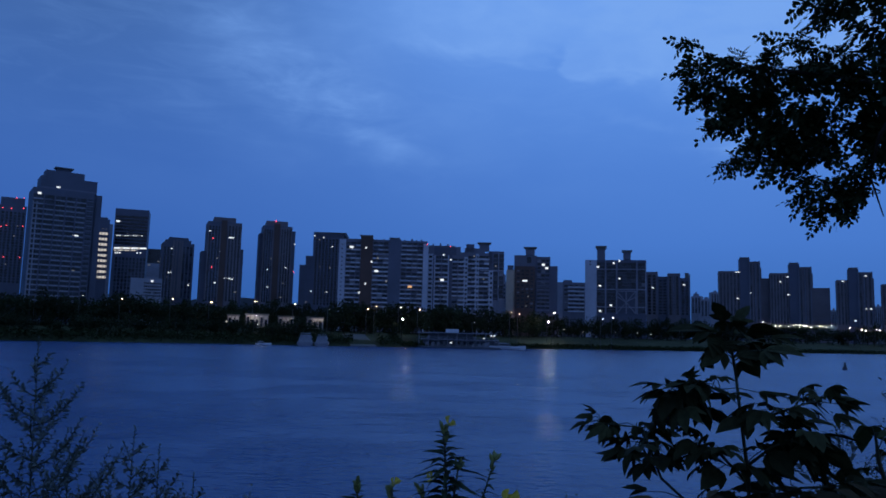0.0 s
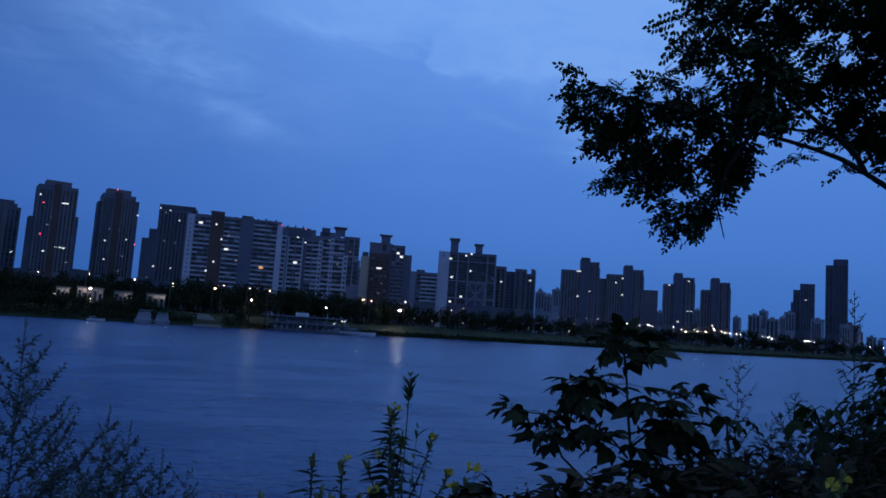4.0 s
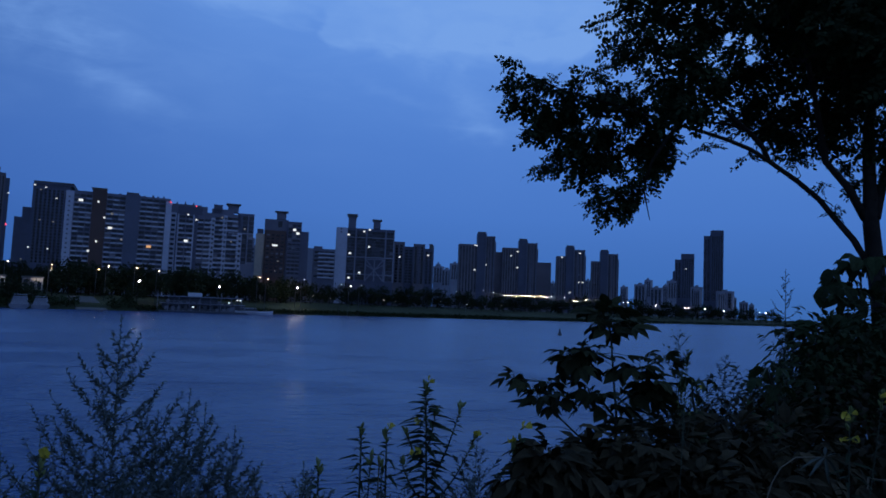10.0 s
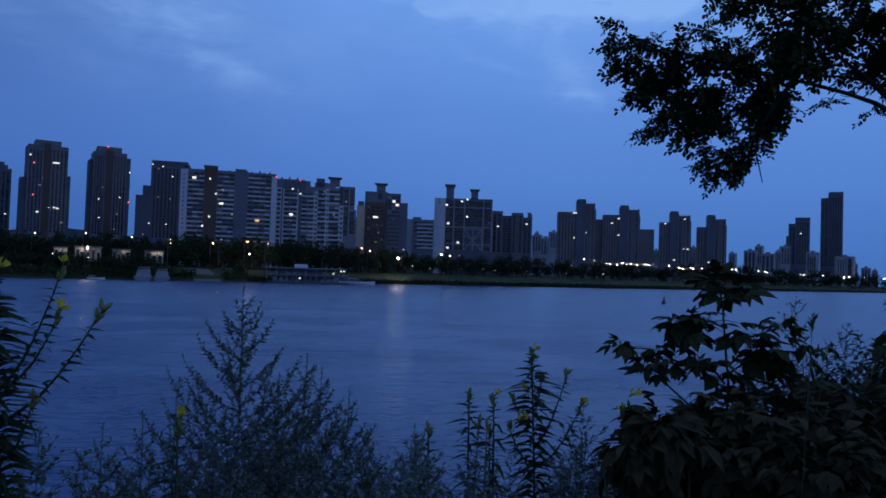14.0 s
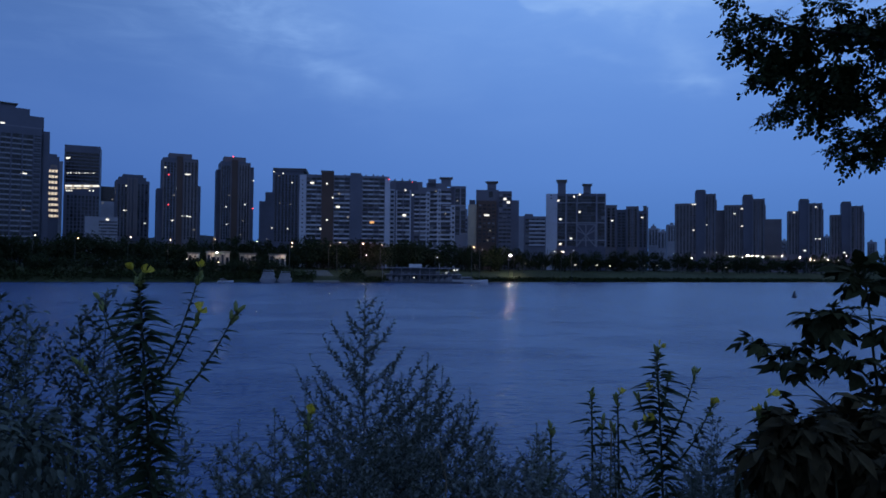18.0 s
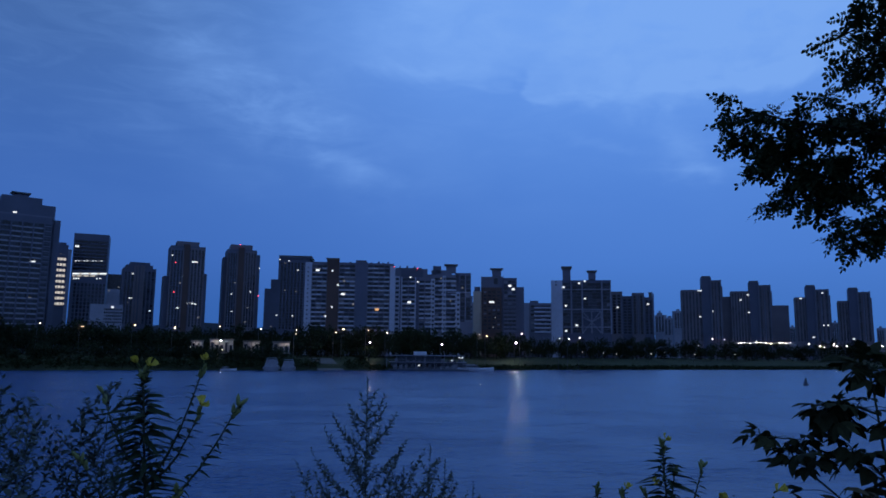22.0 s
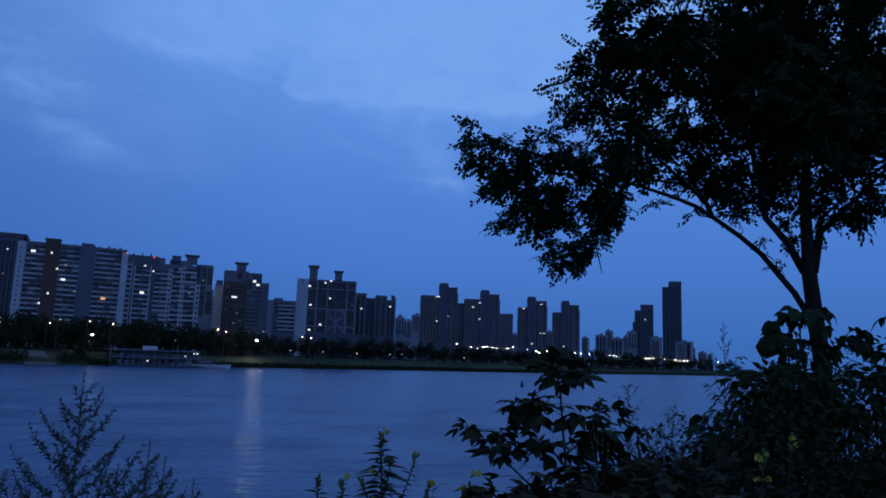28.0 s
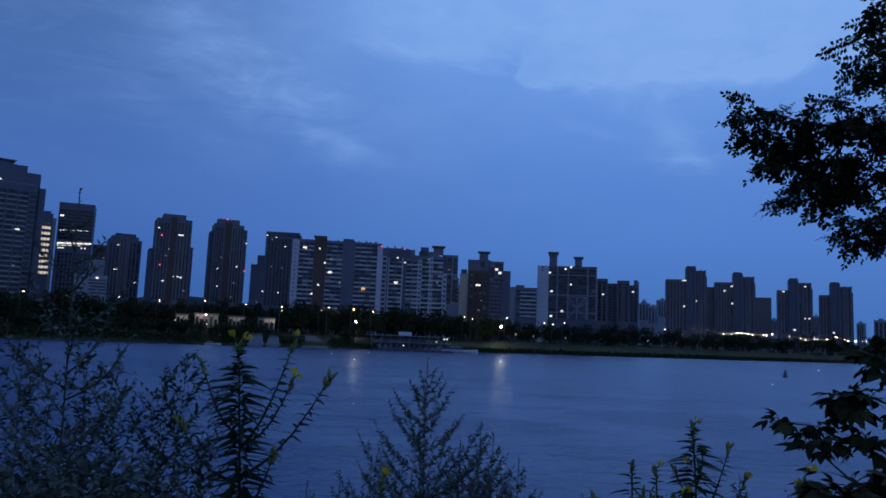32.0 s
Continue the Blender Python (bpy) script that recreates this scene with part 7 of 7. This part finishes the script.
for tip, sp in (((-1.36, 1.18, 7.33), 0.22), ((-1.45, 1.24, 7.35), 0.22), ((-1.27, 1.22, 7.31), 0.2), ((-1.24, 1.28, 7.36), 0.16), ((-1.15, 1.10, 7.20), 0.18), ((-1.55, 1.15, 7.37), 0.24),
                ((-1.35, 1.0, 7.24), 0.2), ((-1.22, 0.98, 7.15), 0.18), ((-1.7, 1.2, 7.38), 0.26), ((-1.85, 1.25, 7.40), 0.26)):
    feather("dense feathery weed at the edge of the bank", (tip[0] + rnd.uniform(-0.04, 0.04), tip[1] + 0.05), tip, sp, 0.8, 0.019, 0.8, "weed", 0.020)
spire("single tall feathery weed beside the path", (-1.14, 0.50), (-1.165, 0.45, 7.585), 0.12, 0.6, 0.015, leaf_len=0.012)
spire("slender upright weed against the water", (1.26, 1.52), (1.242, 1.48, 7.582), 0.065, 0.5, 0.0125, 0.48, 0.025, "vine", 0.011, 0.0075, "weed")
feather("thin twiggy seed stalk beside the shrub", (1.36, 2.2), (1.37, 2.17, 7.35), 0.10, 0.45, 0.022, 0.5, "stem", 0.018)
for tip in ((1.25, 2.0, 7.14), (1.42, 2.05, 7.17), (1.55, 2.1, 7.27), (1.12, 1.9, 7.10), (1.34, 1.86, 7.13), (1.2, 2.2, 7.2), (1.5, 1.9, 7.2)):
    feather("fine branching weed between the shrubs", (tip[0], tip[1] + 0.04), tip, 0.2, 0.5, 0.016, 0.8, fine=True)

LOBED = [mesh_of("leaf", *palm(1.0, n, w_, q, 0.20)) for n, w_, q in ((3, 0.48, 0.80), (5, 0.36, 1.10), (3, 0.54, 0.62), (5, 0.40, 1.00))]
for me in LOBED:
    me.materials.append(M["lobed"])


# branches of the lobed shrub as (x, y, z) from the stem outwards, and the leaves at the end of each as (way x, way y, way z, length)
SHRUB = [
    ([(0.584, 1.45, 7.33), (0.575, 1.45, 7.38), (0.573, 1.45, 7.405)],
     [(-1.0, -0.1, -0.25, 0.055), (1.0, -0.2, 0.15, 0.125), (1.0, 0.3, -0.30, 0.15), (-0.5, -0.3, 0.75, 0.095), (0.5, 0.2, 0.75, 0.10), (-0.9, 0.3, 0.45, 0.10), (0.2, -0.9, 0.35, 0.08)]),
    ([(0.592, 1.45, 7.226), (0.655, 1.43, 7.262), (0.722, 1.41, 7.290)], [(1.0, -0.2, -0.25, 0.11), (0.3, 0.8, 0.3, 0.07), (0.9, 0.4, 0.1, 0.08), (-0.6, -0.6, -0.1, 0.05)]),
    ([(0.592, 1.45, 7.285), (0.535, 1.46, 7.305), (0.475, 1.48, 7.292)],
     [(-1.0, -0.1, 0.10, 0.12), (-0.95, 0.3, -0.25, 0.13), (0.05, -0.4, 0.9, 0.055), (-0.5, -0.7, -0.45, 0.13), (0.4, -0.6, -0.5, 0.12), (-0.3, 0.6, -0.5, 0.13), (0.75, -0.3, 0.0, 0.09)]),
    ([(0.585, 1.47, 7.00), (0.45, 1.50, 7.12), (0.420, 1.53, 7.215), (0.345, 1.57, 7.217)], [(-1.0, 0.0, 0.05, 0.07), (-0.6, -0.2, -0.7, 0.085), (-0.2, -0.4, -0.6, 0.05), (-0.7, 0.3, 0.6, 0.06)]),
    ([(0.44, 1.50, 7.13), (0.415, 1.50, 7.175), (0.405, 1.49, 7.19)], [(-0.55, -0.3, -0.8, 0.105), (-0.2, 0.4, -0.9, 0.09)]),
    ([(0.606, 1.45, 7.16), (0.64, 1.42, 7.20), (0.675, 1.40, 7.215)], [(1.0, -0.2, 0.02, 0.14), (0.9, 0.1, -0.40, 0.17), (0.3, -0.7, -0.5, 0.11), (0.6, 0.6, -0.2, 0.11), (-0.2, 0.3, 0.6, 0.05)]),
    ([(0.60, 1.46, 7.13), (0.545, 1.44, 7.18), (0.505, 1.43, 7.195)], [(-0.9, -0.3, -0.2, 0.07), (-0.4, -0.6, -0.5, 0.075), (0.5, -0.5, -0.2, 0.06), (-0.3, 0.6, 0.2, 0.06)]),
    ([(0.60, 1.46, 7.08), (0.70, 1.44, 7.12), (0.78, 1.42, 7.13)], [(1.0, -0.2, -0.3, 0.12), (0.5, -0.6, -0.4, 0.11), (0.7, 0.5, 0.1, 0.10), (-0.3, -0.7, -0.2, 0.09)])]


def lobed_shrub():
    t = thing("lobed_shrub", "dark leafy shrub with broad lobed leaves", "shrub", pose(0, 0, 0))
    stem = [(0.63, 1.52, near_ground(0.63, 1.52)), (0.612, 1.47, 6.95), (0.604, 1.45, 7.137), (0.594, 1.45, 7.222), (0.583, 1.45, 7.332), (0.573, 1.45, 7.405)]
    part("stem", tube("stem", stem, [0.006, 0.0045, 0.0037, 0.0032, 0.0027, 0.002], 6), "stem", t)
    for line, leaves in SHRUB:
        n = len(line)
        part("branch", tube("branch", line, [0.0034 * (1 - 0.5 * i / (n - 1)) for i in range(n)], 5), "stem", t)
        stalks = []
        for k, (dx, dy, dz, long) in enumerate(leaves):
            d = Vector((dx, dy, dz)).normalized()
            p = along(line, 1.0 - 0.10 * (k % 3))[0]
            stalk = p + d * (0.25 * long) + Vector((0, 0, 0.012))
            stalks.append([p, p.lerp(stalk, 0.5) + Vector((0, 0, 0.008)), stalk])
            shape = LOBED[1] if long < 0.075 and k % 2 else LOBED[(k + n) % 4 if long < 0.1 else 2 * (k % 2)]
            part("leaf", shape, None, t, at=aim(stalk, d, rnd.uniform(-0.7, 0.7), long * 0.57))
            for _ in range(3 if long > 0.1 else 1):
                q = p + rdir() * (0.35 * long)
                part("leaf", LOBED[rnd.randrange(4)], None, t, at=aim(q, d + rdir(-0.6, 0.3) * 0.8, rnd.uniform(-0.9, 0.9), long * rnd.uniform(0.36, 0.55)))
        for k in range(15):
            p, way = along(line, rnd.uniform(0.1, 1.0))
            d = (rdir(-0.35, 0.35) + (way * 0.5)).normalized()
            stalk = p + d * rnd.uniform(0.02, 0.08)
            stalks.append([p, p.lerp(stalk, 0.5) + Vector((0, 0, 0.006)), stalk])
            part("leaf", LOBED[k % 4], None, t, at=aim(stalk, (d.x, d.y, rnd.uniform(-0.40, 0.20)), rnd.uniform(-0.6, 0.6), rnd.uniform(0.045, 0.085)))
        tagged(part("leaf_stalk", joined_tubes("leaf_stalk", stalks, 0.0013), "stem", t), kind="stuff")
    # small leaves low on the stem
    for k in range(34):
        p = along(stem, rnd.uniform(0.62, 0.86))[0]
        side = rdir(-0.3, 0.4)
        part("leaf", LOBED[k % 4], None, t, at=aim(p + side * rnd.uniform(0.03, 0.14), (side.x, side.y, rnd.uniform(-0.8, 0.1)), rnd.uniform(-0.6, 0.6), rnd.uniform(0.035, 0.065)))


lobed_shrub()


def leafy_bush(label, lumps, count, size, name="bush", material="lobed"):
    """A dense bush: stems from the ground, leaves over several lumps."""
    t = thing(name, label, "shrub", pose(0, 0, 0), "dark bushes under the tree")
    leaf = blade(size * 1.15, size * 0.55, 0.3, 0.5) if size < 0.045 else palm(size, 3, 0.5, 0.9)
    places, big = [], []
    for x, y, z, r in lumps:
        g = near_ground(x, y)
        part("stem", tube("stem", bend((x, y, g), (x + rnd.uniform(-0.1, 0.1), y, z), (0.04, 0, 0), 4), [0.010, 0.008, 0.006, 0.004, 0.002], 5), "stem", t)
        for _ in range(count):
            d = rdir(-0.8, 1)
            p = Vector((x, y, z)) + Vector((d.x * r, d.y * r, d.z * r * 0.85)) * rnd.uniform(0.25, 1.0)
            (big if len(big) < 60 and rnd.random() < 0.2 else places).append(aim(p, (d.x, d.y, d.z - 0.5), rnd.uniform(-0.6, 0.6), rnd.uniform(0.6, 1.2)))
    fo = part("foliage", strew("foliage", leaf, places), material, t)
    tagged(fo, kind="stuff")
    me = mesh_of("leaf", *leaf)
    me.materials.append(M[material])
    for m in big:
        part("leaf", me, None, t, at=m)


def vine(label, shoots, size=1.0):
    """A climber: arching shoots with hanging leaves of three broad leaflets."""
    t = thing("vine", label, "vine", pose(0, 0, 0), "dark bushes under the tree")
    shapes = [mesh_of("leaf", *palm(1.0, 3, w_, q)) for w_, q in ((0.72, 1.1), (0.62, 1.0))]
    for me in shapes:
        me.materials.append(M["vine"])
    for pts in shoots:
        pts = [Vector(p) for p in pts]
        part("stem", tube("stem", pts, [0.005, 0.004, 0.003, 0.0015], 5), "stem", t)
        for k in range(15):
            p, way = along(pts, 0.15 + 0.85 * (k + rnd.random() * 0.7) / 15)
            side = (rdir(-0.2, 0.5) + way * 0.5).normalized()
            stalk = p + side * rnd.uniform(0.03, 0.09) * size
            part("leaf_stalk", tube("leaf_stalk", [p, p.lerp(stalk, 0.5) + Vector((0, 0, 0.01)), stalk], [0.0015, 0.0013, 0.001], 3), "stem", t)
            part("leaf", shapes[k % 2], None, t, at=aim(stalk, (side.x, side.y, rnd.uniform(-0.9, -0.1)), rnd.uniform(-0.5, 0.5), rnd.uniform(0.065, 0.11) * size))


leafy_bush("dark dense bush with lobed leaves under the tree", [(2.0, 2.0, 7.25, 0.3), (2.35, 1.95, 7.3, 0.34), (2.7, 1.9, 7.3, 0.4), (1.75, 1.8, 7.12, 0.26), (2.2, 1.6, 7.15, 0.4), (2.6, 1.5, 7.25, 0.4), (1.6, 1.9, 7.0, 0.3)], 560, 0.040, "bush", "vine")
leafy_bush("low dark bush at the foot of the slope", [(1.6, 1.5, 7.05, 0.28), (1.9, 1.3, 7.1, 0.32), (1.35, 1.25, 7.0, 0.26), (2.2, 1.1, 7.15, 0.36), (1.3, 1.7, 6.95, 0.28), (1.1, 1.6, 6.9, 0.26), (1.5, 0.9, 6.95, 0.3), (1.9, 0.7, 7.0, 0.34)], 520, 0.034, "bush", "warm_lit_leaf")
leafy_bush("dark tangled bush behind the climbing vine", [(2.60, 2.7, 7.02, 0.24), (2.78, 2.75, 7.24, 0.24), (2.98, 2.75, 7.28, 0.26), (2.84, 2.7, 7.0, 0.26), (2.52, 2.7, 6.9, 0.24), (3.02, 2.7, 6.98, 0.26), (2.92, 2.7, 7.12, 0.26), (3.2, 2.7, 7.2, 0.3), (2.35, 2.6, 6.95, 0.24)], 620, 0.042, "bush", "warm_lit_leaf")
vine("broad-leaved climbing vine over the foot of the trunk", [
    [(2.45, 2.30, 7.25), (2.44, 2.30, 7.54), (2.34, 2.28, 7.63), (2.24, 2.26, 7.54)], [(2.52, 2.32, 7.30), (2.55, 2.32, 7.64), (2.46, 2.30, 7.73), (2.34, 2.28, 7.66)],
    [(2.62, 2.30, 7.25), (2.68, 2.30, 7.60), (2.62, 2.28, 7.74), (2.52, 2.26, 7.72)], [(2.72, 2.30, 7.25), (2.80, 2.30, 7.58), (2.88, 2.28, 7.66), (2.96, 2.26, 7.58)],
    [(2.95, 2.25, 7.20), (3.06, 2.24, 7.50), (3.14, 2.22, 7.68), (3.06, 2.20, 7.76)], [(2.20, 2.22, 7.10), (2.14, 2.20, 7.36), (2.05, 2.18, 7.42), (1.95, 2.15, 7.34)],
    [(2.35, 2.15, 7.10), (2.32, 2.12, 7.36), (2.22, 2.10, 7.44), (2.12, 2.08, 7.36)], [(2.9, 2.1, 7.1), (2.95, 2.05, 7.4), (3.05, 2.0, 7.5), (3.15, 1.95, 7.45)]])
vine("small drooping vine shoot among the weeds", [[(1.05, 1.30, 6.90), (0.98, 1.25, 7.20), (0.90, 1.20, 7.29), (0.83, 1.15, 7.26)], [(0.92, 1.42, 6.90), (0.84, 1.42, 7.18), (0.83, 1.41, 7.23), (0.87, 1.38, 7.24)]], 0.5)
leafy_bush("dark undergrowth below the lobed shrub", [(0.7, 1.5, 6.88, 0.26), (0.95, 1.5, 6.92, 0.26), (0.5, 1.5, 6.72, 0.22), (1.1, 1.35, 6.85, 0.26), (0.75, 1.2, 6.75, 0.24), (0.35, 1.35, 6.7, 0.2), (0.3, 1.5, 6.62, 0.22), (0.9, 1.1, 6.75, 0.24), (0.6, 1.05, 6.62, 0.22)], 420, 0.034, "bush", "warm_lit_leaf")
leafy_bush("dark bramble mass behind the lobed shrub", [(0.75, 1.85, 6.82, 0.2), (1.0, 1.9, 6.85, 0.2), (1.25, 1.95, 6.84, 0.22), (1.5, 1.95, 6.9, 0.22), (0.55, 1.8, 6.74, 0.18), (1.15, 1.7, 6.8, 0.24), (0.85, 1.65, 6.76, 0.22)], 560, 0.042, "bush", "warm_lit_leaf")
leafy_bush("low dark bush among the feathery weeds", [(-1.31, 0.71, 7.15, 0.10), (-1.22, 0.69, 7.14, 0.10), (-1.15, 0.77, 7.13, 0.10), (-1.36, 0.91, 7.14, 0.10), (-1.43, 0.76, 7.19, 0.14), (-1.28, 0.99, 7.10, 0.08)], 300, 0.017, "bush", "weed")
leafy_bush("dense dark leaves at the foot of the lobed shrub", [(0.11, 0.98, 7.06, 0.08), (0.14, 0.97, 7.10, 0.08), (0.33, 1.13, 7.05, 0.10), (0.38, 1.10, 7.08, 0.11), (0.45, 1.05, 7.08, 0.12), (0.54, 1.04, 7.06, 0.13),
           (0.21, 1.08, 6.98, 0.09), (0.67, 1.06, 7.07, 0.14), (0.33, 1.00, 7.01, 0.13), (0.43, 0.87, 7.03, 0.14), (0.60, 0.90, 7.02, 0.14), (0.80, 1.02, 7.06, 0.16)], 150, 0.050, "bush", "warm_lit_leaf")


def undergrowth():
    """Grass and small weeds that close the foot of the picture."""
    places = []
    g = blade(0.30, 0.008, 0.4, 0.5)
    for _ in range(5200):
        x, y = rnd.uniform(-2.4, 2.8), rnd.uniform(0.55, 2.3)
        if (x + 0.2) ** 2 + y * y < 0.45 or x > 1.0:
            continue
        z = near_ground(x, y)
        d = rdir(0.55, 1.0)
        places.append(aim((x, y, z + rnd.uniform(0, 0.5 if x < 0.9 else 0.1)), d, rnd.uniform(0, 6.28), rnd.uniform(0.8, 2.0)))
    ob = part("long_grass", strew("long_grass", g, places), "prim", None)
    tagged(ob, "long dark grass on the near bank", "grass", kind="stuff")


undergrowth()
for _ in range(80):
    x, y = rnd.uniform(-1.7, 0.45), rnd.uniform(1.15, 1.75)
    feather("low feathery weed in the grass", (x, y), (x + rnd.uniform(-0.03, 0.03), y - 0.03, rnd.uniform(6.84, 7.04)), 0.16, 0.5, 0.02, 0.8, fine=True)


def dry_stalk(base, mid, tip):
    pts = [Vector((base[0], base[1], near_ground(*base))), Vector(mid).lerp(Vector((base[0], base[1], near_ground(*base))), 0.5), Vector(mid), Vector(mid).lerp(Vector(tip), 0.5) + Vector((0, 0, 0.02)), Vector(tip)]
    t = thing("dry_stalk", "thin pale dry stalk bent over in the weeds", "plant", pose(0, 0, 0), "dry stalks")
    part("stem", tube("stem", pts, [0.0025, 0.0022, 0.002, 0.0016, 0.0008], 5), "straw", t)
    for k in range(3):
        p, way = along(pts, 0.5 + 0.15 * k)
        part("blade", mesh_of("blade", *blade(0.10, 0.006, 0.4, 0.6)), "straw", t, at=aim(p, way + rdir(-0.2, 0.4), rnd.uniform(-1, 1)))


def arching_weed(pts, tips):
    """A pale stalk that arches over, with a tuft of long narrow leaves at its end."""
    t = thing("arching_weed", "pale arching weed stalk with a tuft of narrow leaves", "plant", pose(0, 0, 0), "dry stalks")
    pts = [Vector(p) for p in pts]
    root = Vector((pts[0].x, pts[0].y + 0.02, near_ground(pts[0].x, pts[0].y + 0.02)))
    part("stem", tube("stem", [root] + pts, [0.0011, 0.0009, 0.0008, 0.0007, 0.0006, 0.0005], 5), "straw", t)
    for q in tips:
        d = Vector(q) - pts[-1]
        part("leaf", mesh_of("leaf", *blade(d.length, 0.0050, 0.4, 0.25)), "weed", t, at=aim(pts[-1], d + Vector((0, 0, 0.12 * d.length)), rnd.uniform(-0.6, 0.6)))


arching_weed([(0.177, 0.450, 7.156), (0.194, 0.450, 7.198), (0.209, 0.450, 7.218), (0.236, 0.450, 7.231), (0.288, 0.450, 7.230)],
             [(0.245, 0.440, 7.248), (0.234, 0.440, 7.222), (0.243, 0.430, 7.213), (0.284, 0.440, 7.195), (0.317, 0.450, 7.202), (0.335, 0.450, 7.217), (0.337, 0.460, 7.235), (0.310, 0.470, 7.243)])
dry_stalk((0.62, 0.80), (0.60, 0.66, 7.10), (0.72, 0.58, 7.06))
dry_stalk((0.55, 0.60), (0.56, 0.55, 7.12), (0.60, 0.50, 7.16))
dry_stalk((-0.12, 1.40), (-0.105, 1.36, 6.98), (-0.11, 1.34, 7.06))
dry_stalk((-0.50, 1.30), (-0.50, 1.26, 6.95), (-0.53, 1.24, 7.03))
dry_stalk((0.9, 0.95), (0.88, 0.88, 7.08), (0.97, 0.82, 7.03))
